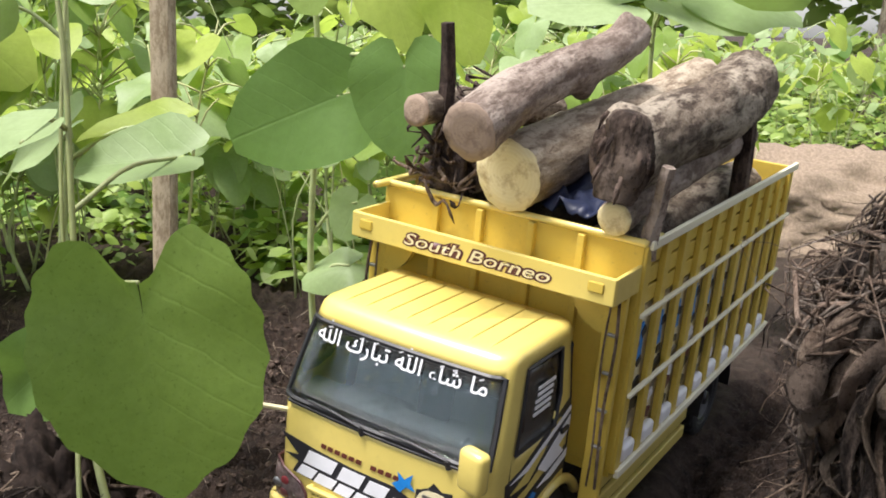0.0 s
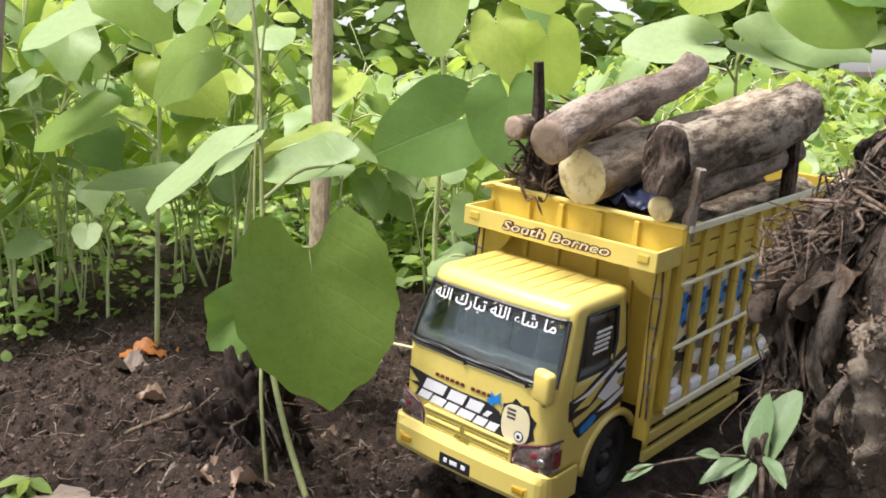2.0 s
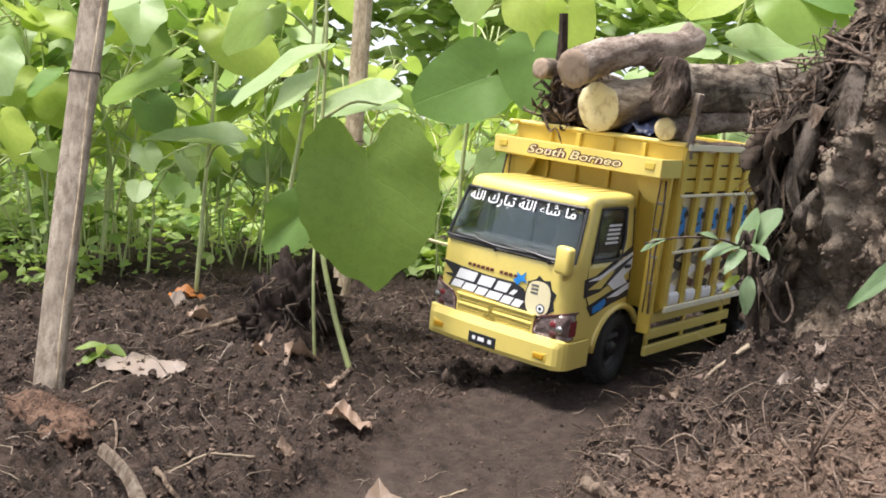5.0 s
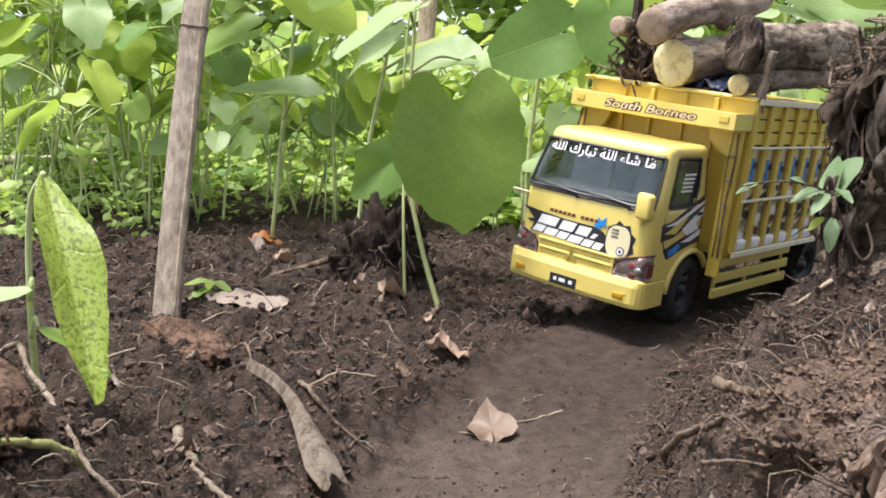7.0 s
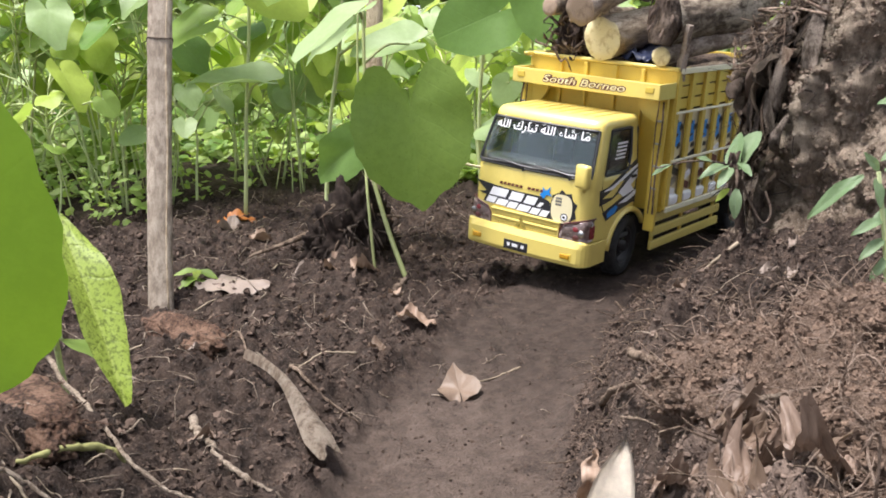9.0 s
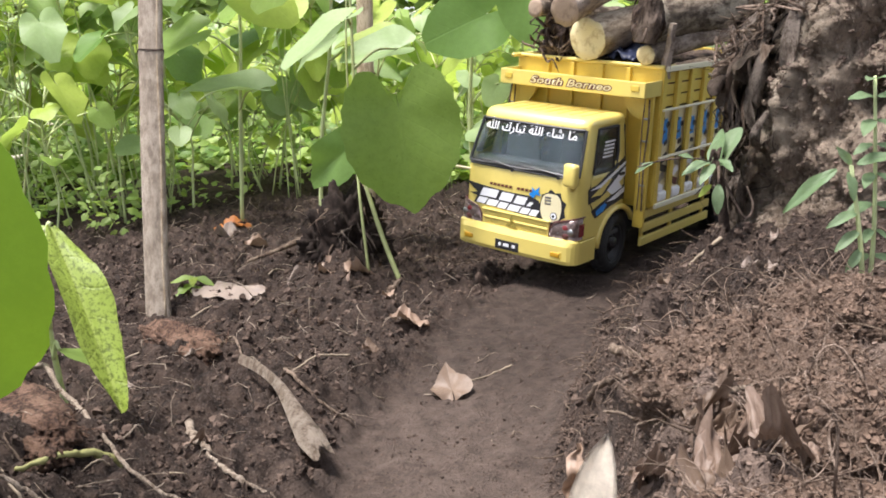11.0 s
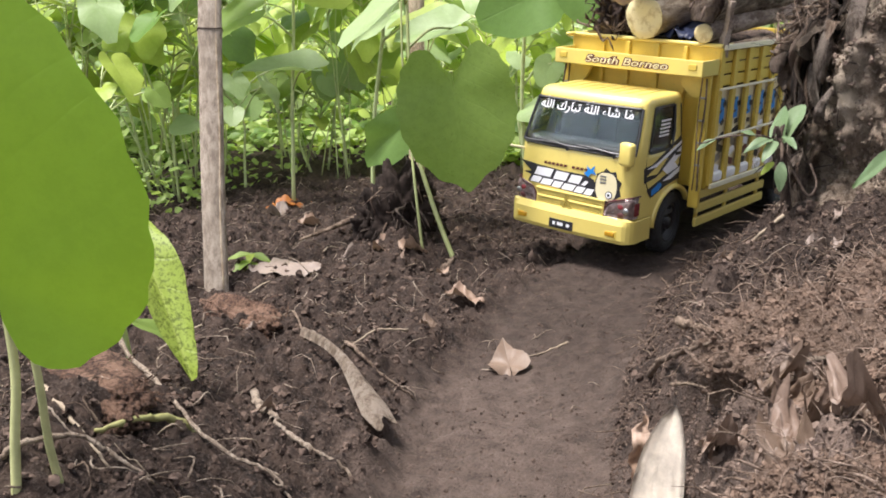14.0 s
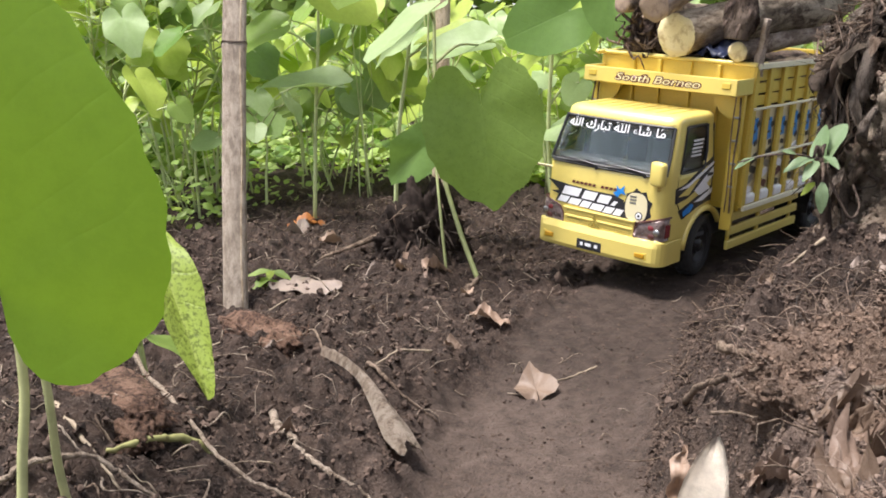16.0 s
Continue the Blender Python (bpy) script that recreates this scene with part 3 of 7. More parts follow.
    # door outline
    for s in (1, -1):
        g = bmesh.new()
        tube(g, [(s * 0.0882, 0.004, 0.145), (s * 0.0895, 0.003, 0.112), (s * 0.0896, 0.014, 0.096), (s * 0.0896, 0.026, 0.087)], 0.0007, 5)
        part("door_gap", g, BLACK, cab)
        g = bmesh.new()
        tube(g, [(s * 0.0832, 0.0935, 0.202), (s * 0.0893, 0.0935, 0.146), (s * 0.0896, 0.0935, 0.10)], 0.0007, 5)
        part("door_gap", g, BLACK, cab)
        g = bmesh.new()
        box(g, (s * 0.0905, 0.084, 0.137), (0.003, 0.012, 0.004), 0.001)
        part("door_handle", g, BLACK, cab)
        g = bmesh.new()
        pts = [(s * 0.0885, WHEEL_Y + 0.051 * math.cos(a), WHEEL_Z + 0.051 * math.sin(a)) for a in [math.pi * (0.18 + 0.80 * k / 14) for k in range(15)]]
        tube(g, pts, 0.0042, 8)
        part("wheel_arch", g, YELLOW, cab, "yellow wheel arch lip", smooth=True)
    g = bmesh.new()
    box(g, (0, 0.038, 0.056), (0.172, 0.11, 0.006))
    box(g, (0, 0.094, 0.13), (0.168, 0.003, 0.14))
    part("cab_lining", g, DARK, cab, "dark cab floor and rear lining")
    g = bmesh.new()
    box(g, (0, 0.004, 0.139), (0.16, 0.03, 0.022), 0.005)
    box(g, (0.035, -0.002, 0.149), (0.05, 0.016, 0.008), 0.003)
    part("dashboard", g, DASH, cab, "grey dashboard")
    for x in (-0.042, 0.042):
        g = bmesh.new()
        box(g, (x, 0.06, 0.115), (0.055, 0.045, 0.02), 0.005)
        box(g, (x, 0.08, 0.145), (0.055, 0.012, 0.07), 0.005)
        part("seat", g, DASH, cab, "grey cab seat", smooth=True)
    return cab


def front_y(x, z):
    """Where the cab's front face lies."""
    zs = [l[0] for l in LEVELS]
    return float(np.interp(z, zs, [l[1] for l in LEVELS])) - 0.004 * (1 - min(1, abs(x) / 0.089) ** 2)


def front_print(name, outline, mat, parent, lift, label=""):
    """A thin printed shape on the cab's front, given in x and z."""
    g = bmesh.new()
    a = [g.verts.new((x, front_y(x, z) - lift, z)) for x, z in outline]
    f = g.faces.new(a)
    bmesh.ops.triangulate(g, faces=[f])
    bmesh.ops.solidify(g, geom=g.faces[:], thickness=0.0003)
    return part(name, g, mat, parent, label)


def side_print(name, outline, mat, parent, s, lift, label=""):
    g = bmesh.new()
    slab(g, outline, 0.0003, lambda u, v, w: (s * (float(np.interp(v, [l[0] for l in LEVELS], [l[2] for l in LEVELS])) + lift + w), u, v))
    return part(name, g, mat, parent, label)


def slant(x0, x1, z0, z1, k):
    return [(x0, z0), (x1, z0), (x1 + k, z1), (x0 + k, z1)]


def build_front(truck, cab):
    # printed shapes: dark ground, two rows of slanted bars, an emblem
    front_print("decal", [(-0.086, 0.1175), (-0.052, 0.1148), (-0.016, 0.1130), (0.020, 0.1130), (0.034, 0.1085), (0.036, 0.0995), (0.046, 0.0965), (0.044, 0.0855), (0.010, 0.0868), (-0.035, 0.0892), (-0.071, 0.0900), (-0.066, 0.0995), (-0.080, 0.1020), (-0.066, 0.1045)],
                BLACKPRINT, cab, 0.0006, "black backing of the bonnet print")
    for x0, wide, z0, tall in ((-0.061, 0.027, 0.1010, 0.0112), (-0.029, 0.020, 0.1000, 0.0112), (-0.005, 0.017, 0.0994, 0.0108), (0.0155, 0.006, 0.0990, 0.0060),
                               (-0.067, 0.015, 0.0905, 0.0084), (-0.050, 0.017, 0.0898, 0.0084), (-0.031, 0.014, 0.0892, 0.0084), (-0.015, 0.018, 0.0886, 0.0084), (0.005, 0.013, 0.0880, 0.0084), (0.020, 0.011, 0.0876, 0.0084)):
        front_print("lettering_bar", slant(x0, x0 + wide, z0, z0 + tall, 0.005), WHITEPRINT, cab, 0.0012, "slanted white print bar")
    for i in range(11):
        x0 = -0.046 + i * 0.0064
        if i != 6:
            front_print("lettering_bar", slant(x0, x0 + 0.0046, 0.1182, 0.1216, 0.0008), REDPRINT, cab, 0.0008, "small brown-red print")
    front_print("decal", [(0.018, 0.1155), (0.0235, 0.1195), (0.022, 0.1255), (0.0275, 0.1215), (0.034, 0.1275), (0.0325, 0.1200), (0.037, 0.1155), (0.0295, 0.1165), (0.025, 0.1110)], BLUE, cab, 0.0010, "small blue spiky print")
    spikes = []
    for i in range(18):
        a, r = 2 * math.pi * i / 18, 1.22 if i % 2 else 1.0
        spikes.append((0.0535 + 0.0175 * r * math.cos(a), 0.1020 + 0.0205 * r * math.sin(a)))
    front_print("decal", spikes, BLACKPRINT, cab, 0.0005, "dark spiky outline of the emblem")
    for s_, mat, lift in ((1.0, BLACKPRINT, 0.0011), (0.92, CREAM, 0.0015)):
        front_print("decal", [(0.0525 + s_ * 0.0165 * math.copysign(abs(math.cos(a)) ** 0.7, math.cos(a)), 0.1025 + s_ * 0.0200 * math.copysign(abs(math.sin(a)) ** 0.8, math.sin(a))) for a in [2 * math.pi * i / 24 for i in range(24)]], mat, cab, lift, "pale rounded emblem")
    for r_, mat, lift in ((0.0052, BLACKPRINT, 0.0019), (0.0040, WHITEPRINT, 0.0023), (0.0018, BLACKPRINT, 0.0027)):
        front_print("decal", [(0.0575 + r_ * math.cos(a), 0.0925 + r_ * math.sin(a)) for a in [2 * math.pi * i / 12 for i in range(12)]], mat, cab, lift)
    for z_ in (0.1145, 0.1105, 0.1065):
        front_print("decal", slant(0.043, 0.052, z_, z_ + 0.0022, 0.0), STEEL, cab, 0.0019)
    # grille
    g = bmesh.new()
    box(g, (0, -0.0322, 0.0745), (0.102, 0.004, 0.003), 0.001)
    box(g, (0, -0.0322, 0.0845), (0.108, 0.004, 0.003), 0.001)
    box(g, (0, -0.0322, 0.0635), (0.096, 0.004, 0.003), 0.001)
    for s in (1, -1):
        box(g, (s * 0.051, -0.031, 0.0745), (0.004, 0.004, 0.024), 0.001)
    grille = part("grille", g, YELLOW, cab, "yellow mesh grille")
    g = bmesh.new()
    box(g, (0, -0.0302, 0.074), (0.1, 0.001, 0.02))
    part("grille_backing", g, OLIVE, grille, "shaded olive grille backing")
    g = bmesh.new()
    for i in range(31):
        x = -0.048 + i * 0.0032
        box(g, (x, -0.0318, 0.074), (0.0015, 0.0015, 0.019), m=Euler((0, radians(20), 0)).to_matrix().to_4x4())
    for i in range(6):
        box(g, (0, -0.0324, 0.0665 + i * 0.0032), (0.098, 0.0012, 0.0013))
    part("grille_mesh", g, YELLOW, grille)
    g = bmesh.new()
    for a in (90, 210, 330):
        c = Vector((0.0052 * math.cos(radians(a)), 0.0052 * math.sin(radians(a))))
        d, e = c.normalized() * 0.005, Vector((-c.y, c.x)).normalized() * 0.0028
        pts = [c + d, c + e, c - d, c - e]
        slab(g, [(p.x - 0.004, p.y + 0.0725) for p in pts], 0.0012, lambda u, v, w: (u, -0.0345 - w, v))
    part("badge", g, OLIVE, cab, "small olive badge of plain diamonds")
    # bumper
    g = bmesh.new()
    prof = [(-0.0345, 0.0335), (-0.0365, 0.038), (-0.0365, 0.056), (-0.034, 0.0615), (-0.028, 0.0625)]
    stations = []
    for i in range(25):
        x = -0.078 + 0.156 * i / 24
        stations.append((x, 0.003 * (x / 0.078) ** 2, 0))
    arc = [(0.078 + 0.0145 * math.sin(a), 0.003 + 0.0145 * (1 - math.cos(a))) for a in [math.pi / 2 * k / 5 for k in range(1, 6)]]
    run = [(-x, y) for x, y in arc][::-1] + [(x, y) for x, y, _ in stations] + arc
    run = [(-0.0925, 0.052)] + run + [(0.0925, 0.052)]
    rings = []
    for x, dy in run:
        rings.append([g.verts.new((x, yy + dy if abs(x) < 0.08 else -0.0365 + dy + (yy + 0.0365) * max(0, (0.0925 - abs(x)) / 0.0145), zz)) for yy, zz in prof])
    for a, b in zip(rings, rings[1:]):
        for i in range(len(prof) - 1):
            g.faces.new((a[i], a[i + 1], b[i + 1], b[i]))
    bmesh.ops.recalc_face_normals(g, faces=g.faces)
    bmesh.ops.solidify(g, geom=g.faces[:], thickness=-0.003)
    bumper = part("bumper", g, YELLOW, truck, "yellow front bumper", smooth=False)
    for x in (-0.071, 0.067):
        g = bmesh.new()
        box(g, (x, -0.0352, 0.0445), (0.021, 0.004, 0.0115), 0.0018)
        ind = part("indicator_recess", g, YELLOW_BED, bumper)
        g = bmesh.new()
        box(g, (x, -0.0366, 0.0445), (0.0140, 0.004, 0.0068), 0.0014)
        part("indicator", g, ORANGE, bumper, "orange indicator lens")
    g = bmesh.new()
    box(g, (-0.0065, -0.0388, 0.0425), (0.038, 0.002, 0.0128), 0.0006)
    plate = part("number_plate", g, BLACK, bumper, "black plate with white bars")
    for x, w in ((-0.0175, 0.005), (-0.0075, 0.011), (0.0045, 0.006)):
        g = bmesh.new()
        box(g, (x, -0.040, 0.0428), (w * 0.8, 0.0006, 0.0042))
        part("plate_bar", g, WHITEPRINT, plate)
    for x in (-0.014, 0.001):
        g = bmesh.new()
        box(g, (x, -0.0375, 0.0515), (0.008, 0.003, 0.0035), 0.0008)
        part("plate_bracket", g, YELLOW_BED, bumper)
    # headlamps
    for s in (1, -1):
        g = bmesh.new()
        cols = []
        for x in [0.0545, 0.058, 0.064, 0.070, 0.076, 0.082, 0.086, 0.0888, 0.0903, 0.0906, 0.0906]:
            i = len(cols)
            y = -0.0312 + 0.0025 * ((x - 0.0545) / 0.03) if x < 0.084 else -0.0285 + 0.0185 * ((i - 5) / 5) ** 2
            top = float(np.interp(x, [0.0545, 0.058, 0.064, 0.09], [0.0760, 0.083, 0.0865, 0.0925]))
            cols.append([g.verts.new((s * x, y - 0.002 * math.sin(math.pi * k / 4), 0.0645 + (top - 0.0645) * k / 4)) for k in range(5)])
        for a, b in zip(cols, cols[1:]):
            for k in range(4):
                g.faces.new((a[k], a[k + 1], b[k + 1], b[k]))
        bmesh.ops.solidify(g, geom=g.faces[:], thickness=0.001)
        lamp = part("headlamp", g, LAMP, cab, "smoky headlamp cluster with grey and dark red lenses", smooth=True)
        for x, z, r, mat in ((0.0645, 0.0735, 0.0050, STEEL), (0.0755, 0.0800, 0.0042, RED), (0.0765, 0.0700, 0.0040, MAROON), (0.0685, 0.0815, 0.0030, STEEL), (0.0835, 0.0760, 0.0038, STEEL)):
            g = bmesh.new()
            bmesh.ops.create_uvsphere(g, u_segments=14, v_segments=8, radius=r, matrix=Matrix.Translation((s * x, -0.0300, z)) @ Matrix.Diagonal((1.3, 0.42, 1, 1)))
            part("lens", g, mat, lamp, smooth=True)
        g = bmesh.new()
        box(g, (s * 0.0905, -0.014, 0.0765), (0.0016, 0.012, 0.017), 0.0006)
        part("lens", g, RED, lamp)
        g = bmesh.new()
        tube(g, [(s * 0.0535, -0.0315, 0.064), (s * 0.0545, -0.0325, 0.078), (s * 0.060, -0.0325, 0.0855), (s * 0.078, -0.030, 0.0905), (s * 0.089, -0.024, 0.0935), (s * 0.0912, -0.008, 0.0935)], 0.0011, 6)
        part("lamp_trim", g, MAROON, lamp, "dark trim")
    # wipers
    for x0, x1 in ((-0.066, -0.012), (0.0, 0.058)):
        g = bmesh.new()
        tube(g, [(x0 + 0.006, front_y(x0, 0.147) - 0.004, 0.1505), ((x0 + x1) / 2, front_y(0, 0.148) - 0.003, 0.150), (x1, front_y(x1, 0.147) - 0.003, 0.1465)], [0.0008, 0.0011, 0.0014], 6)
        tube(g, [(x1, front_y(x1, 0.147) - 0.003, 0.1465), (x1 + 0.002, front_y(x1, 0.141) - 0.001, 0.141)], 0.0022, 7)
        part("wiper", g, BLACK, cab, "black wiper arm")
    g = bmesh.new()
    tube(g, [(x * 0.01, front_y(x * 0.01, 0.1435) - 0.0008, 0.1435) for x in range(-8, 9)], 0.0016, 6)
    part("scuttle_strip", g, BLACK, cab)
    # mirrors
    for s in (1, -1):
        c = Vector((0.0805, -0.032, 0.1495)) if s > 0 else Vector((-0.118, -0.040, 0.139))
        g = bmesh.new()
        box(g, c, (0.021, 0.012, 0.030) if s > 0 else (0.024, 0.012, 0.026), 0.0045, seg=3, m=Euler((0, 0, radians(-12 if s > 0 else 25))).to_matrix().to_4x4())
        mir = part("mirror", g, YELLOW, cab, "yellow mirror housing on an arm", smooth=True)
        g = bmesh.new()
        tube(g, curve_pts([c, c + Vector((-0.002 if s > 0 else 0.014, 0.004, -0.020 if s > 0 else -0.003)), Vector((s * 0.083, -0.020, 0.132))], 6), 0.0019, 7)
        part("mirror_arm", g, CREAM if s < 0 else YELLOW, mir)
    # lettering on the windscreen strip
    lines = "\uFDF2 \uFED9\uFEAD\uFE8E\uFE92\uFE97 \uFDF2 \uFE80\uFE8E\uFEB7 \uFE8E\uFEE3"
    me = text_mesh(lines, 0.0160, 0.00012)
    xs = [v.co.x for v in me.vertices]
    k = 0.142 / (max(xs) - min(xs))
    mid = (max(xs) + min(xs)) / 2
    up = Vector((0, 0.0043, 0.0117)).normalized()
    for v in me.vertices:
        x, z = (v.co.x - mid) * k, v.co.y
        base = Vector((x, front_y(x, 0.1910) - 0.0012, 0.1898))
        v.co = base + up * z * 1.02 + Vector((0, -0.0003 + 0.002 * (abs(x) / 0.08) ** 4, 0))
    me.materials.append(WHITEPRINT)
    ob = new("windscreen_lettering", me)
    ob.parent = cab
    tagged(ob, "white Arabic lettering across the windscreen")
    for x, z in ((-0.060, 0.2008), (-0.031, 0.2004), (-0.018, 0.2006), (0.003, 0.2008), (0.036, 0.2004), (0.046, 0.2004), (0.066, 0.1998)):
        g = bmesh.new()
        box(g, (x, front_y(x, z) - 0.0022, z), (0.0036, 0.0004, 0.0009), m=Euler((0, radians(-25), 0)).to_matrix().to_4x4())
        part("vowel_mark", g, WHITEPRINT, ob)
    # side prints
    for s in (1, -1):
        side_print("decal", [(-0.002, 0.128), (0.02, 0.131), (0.094, 0.160), (0.094, 0.136), (0.03, 0.112), (0.0, 0.108)], BLACKPRINT, cab, s, 0.0003, "black door stripe")
        side_print("decal", [(0.004, 0.126), (0.03, 0.131), (0.094, 0.153), (0.094, 0.149), (0.03, 0.126)], WHITEPRINT, cab, s, 0.0008, "white door stripe")
        side_print("decal", [(0.006, 0.117), (0.05, 0.134), (0.058, 0.134), (0.032, 0.116)], YELLOW, cab, s, 0.0008)
        side_print("decal", [(0.046, 0.120), (0.094, 0.146), (0.094, 0.134), (0.078, 0.126), (0.088, 0.118), (0.06, 0.112)], WHITEPRINT, cab, s, 0.0008, "white angular print")
        side_print("decal", [(0.008, 0.098), (0.03, 0.104), (0.094, 0.122), (0.094, 0.102), (0.06, 0.0965), (0.02, 0.086)], BLACKPRINT, cab, s, 0.0003, "black lower door stripe")
        side_print("decal", [(0.048, 0.104), (0.094, 0.118), (0.094, 0.111), (0.07, 0.104)], WHITEPRINT, cab, s, 0.0008)
        side_print("decal", [(0.020, 0.096), (0.042, 0.104), (0.048, 0.100), (0.040, 0.093), (0.022, 0.089)], BLUE, cab, s, 0.0008, "blue door print")


def build_wheel():
    """One wheel lying along x, outer side towards +x, as two meshes."""
    tyre, rim = bmesh.new(), bmesh.new()
    r, w = WHEEL_R, 0.0115
    lathe(tyre, [(0.026, w * 0.8), (0.029, w), (0.034, w * 1.04), (r - 0.0025, w * 0.92), (r - 0.0004, w * 0.7), (r, w * 0.35), (r - 0.0012, 0.0), (r, -w * 0.35), (r - 0.0004, -w * 0.7), (r - 0.0025, -w * 0.92), (0.034, -w * 1.04), (0.026, -w * 0.8)], 48, 0.0011)
    lathe(rim, [(0.0265, w * 0.75), (0.0255, w * 0.9), (0.024, w * 0.7), (0.021, w * 0.25), (0.015, w * 0.15), (0.0135, w * 0.45), (0.008, w * 0.55), (0.007, w * 0.95), (0.0, w * 0.95)], 30)
    for k in range(6):
        a = 2 * math.pi * k / 6
        box(rim, (w * 0.55, 0.0108 * math.cos(a), 0.0108 * math.sin(a)), (0.004, 0.0022, 0.0022), 0.0005)
    return tyre, rim


def build_truck():
    truck = thing("toy_truck", TRUCK, "yellow remote-controlled model tipper truck on a soil track", "toy truck")
    cab = build_cab(truck)
    build_front(truck, cab)
    # wheels
    tyre, rim = build_wheel()
    first = None
    spots = [(0.0775, WHEEL_Y, 1, 6), (-0.0775, WHEEL_Y, -1, 6)]
    for y in (0.43,):
        for x in (0.092, 0.066):
            spots += [(x, y, 1, 0), (-x, y, -1, 0)]
    for x, y, s, turn in spots:
        if first is None:
            t = part("tyre", tyre, RUBBER, truck, "black rubber tyre with block tread", smooth=False)
            h = part("rim", rim, BLACK, t, "black rim with metal nuts", smooth=True)
            first = t.data, h.data
        else:
            t, h = new("tyre", first[0]), new("rim", first[1])
            t.parent, h.parent = truck, t
            tagged(t, "black rubber tyre with block tread"), tagged(h, "black rim with metal nuts")
        t.matrix_basis = pose(x, y, WHEEL_Z, 0, 0, (0 if s > 0 else 180) + turn)
    g = bmesh.new()
    for s in (1, -1):
        box(g, (s * 0.032, 0.28, 0.068), (0.010, 0.56, 0.018), 0.001)
    for y in (0.0, 0.15, 0.3, 0.42, 0.55):
        box(g, (0, y, 0.068), (0.06, 0.010, 0.012))
    for y in (WHEEL_Y, 0.43):
        tube(g, [(-0.07, y, WHEEL_Z), (0.07, y, WHEEL_Z)], 0.006, 8)
    box(g, (0.03, 0.2, 0.045), (0.04, 0.07, 0.035), 0.003)
    part("chassis", g, BLACK, truck, "black chassis frame and axles")
    # bed
    b0, b1, bw, top = 0.1288, 0.573, 0.1156, 0.2745
    g = bmesh.new()
    box(g, (0, (b0 + b1) / 2, 0.088), (2 * bw - 0.006, b1 - b0 - 0.004, 0.008))
    bed = part("bed_floor", g, YELLOW_BED, truck, "yellow bed floor")
    g = bmesh.new()
    box(g, (0, b0 + 0.003, 0.183), (2 * bw - 0.002, 0.005, 0.182), 0.0012)
    wall = part("bed_front_wall", g, YELLOW_BED, truck, "yellow front wall of the bed")
    for x in (-0.063, -0.022, 0.024, 0.066):
        g = bmesh.new()
        box(g, (x, b0 - 0.0018, 0.183), (0.006, 0.006, 0.18), 0.001)
        part("rib", g, YELLOW_BED, wall)
    g = bmesh.new()
    tube(g, curve_pts([(-bw, b1, top + 0.002), (-bw, b0 + 0.02, top + 0.002), (-bw + 0.004, b0 + 0.002, top + 0.002), (-bw + 0.018, b0, top + 0.002), (bw - 0.018, b0, top + 0.002), (bw - 0.004, b0 + 0.002, top + 0.002), (bw, b0 + 0.03, top + 0.002)], 40), 0.0030, 7)
    part("rim_rail", g, YELLOW, truck, "yellow rim round the bed", smooth=True)
    g = bmesh.new()
    box(g, (0, b1 - 0.002, 0.183), (2 * bw - 0.002, 0.005, 0.182), 0.0012)
    part("tailgate", g, YELLOW_BED, truck, "yellow tailgate")
    for s in (1, -1):
        g = bmesh.new()
        box(g, (s * (bw - 0.0070), (b0 + b1) / 2, 0.155), (0.003, b1 - b0 - 0.008, 0.128))
        panel = part("side_panel", g, CREAM, truck, "cream side panel with blue, white and black print")
        for i in range(3):
            g = bmesh.new()
            z = 0.2295 + i * 0.0160
            box(g, (s * (bw - 0.0055), (b0 + b1) / 2, z), (0.0045, b1 - b0 - 0.008, 0.0138), 0.0008)
            part("plank", g, YELLOW_BED, panel, "yellow side board")
        for i in range(11):
            g = bmesh.new()
            y = b0 + 0.007 + i * 0.0430
            box(g, (s * (bw - 0.0012), y, 0.181), (0.0052, 0.0115, 0.186), 0.0009)
            part("post", g, YELLOW_BED, panel, "upright yellow post")
        for z, w in ((top, 0.0036), (0.2195, 0.0016), (0.1545, 0.0016), (0.0875, 0.0034)):
            g = bmesh.new()
            box(g, (s * (bw + 0.0022), (b0 + b1) / 2 + 0.004, z), (0.004, b1 - b0, 2 * w), 0.0008)
            part("rail", g, RAIL, panel, "long cream rail")
        rnd = random.Random(7)
        for i in range(10):
            y = b0 + 0.0285 + i * 0.0430
            g = bmesh.new()
            box(g, (s * (bw - 0.002), y, 0.0980), (0.008, 0.027, 0.0145), 0.0038, seg=3)
            part("pad", g, WHITEPRINT, panel, "rounded white pad", smooth=True)
            if i < 6:
                g = bmesh.new()
                box(g, (s * (bw - 0.0050), y - 0.001, 0.188), (0.0012, 0.020, 0.033 - 0.004 * (i % 3)), m=Euler((radians(6), 0, 0)).to_matrix().to_4x4())
                if i in (1, 3):
                    box(g, (s * (bw - 0.0044), y, 0.193), (0.0014, 0.008, 0.010))
                part("decal", g, BLUE, panel, "blue block print")
                g = bmesh.new()
                for dy, z, h in ((-0.007, 0.2045, 0.004), (0.006, 0.1725, 0.006), (0.008, 0.197, 0.007), (-0.003, 0.187, 0.003)):
                    box(g, (s * (bw - 0.0043), y + dy + 0.002 * (i % 2), z - 0.003 * (i % 3)), (0.0010, 0.0085, h), m=Euler((radians(30 - 20 * (i % 3)), 0, 0)).to_matrix().to_4x4())
                part("decal", g, BLACKPRINT, panel, "black edge of the block print")
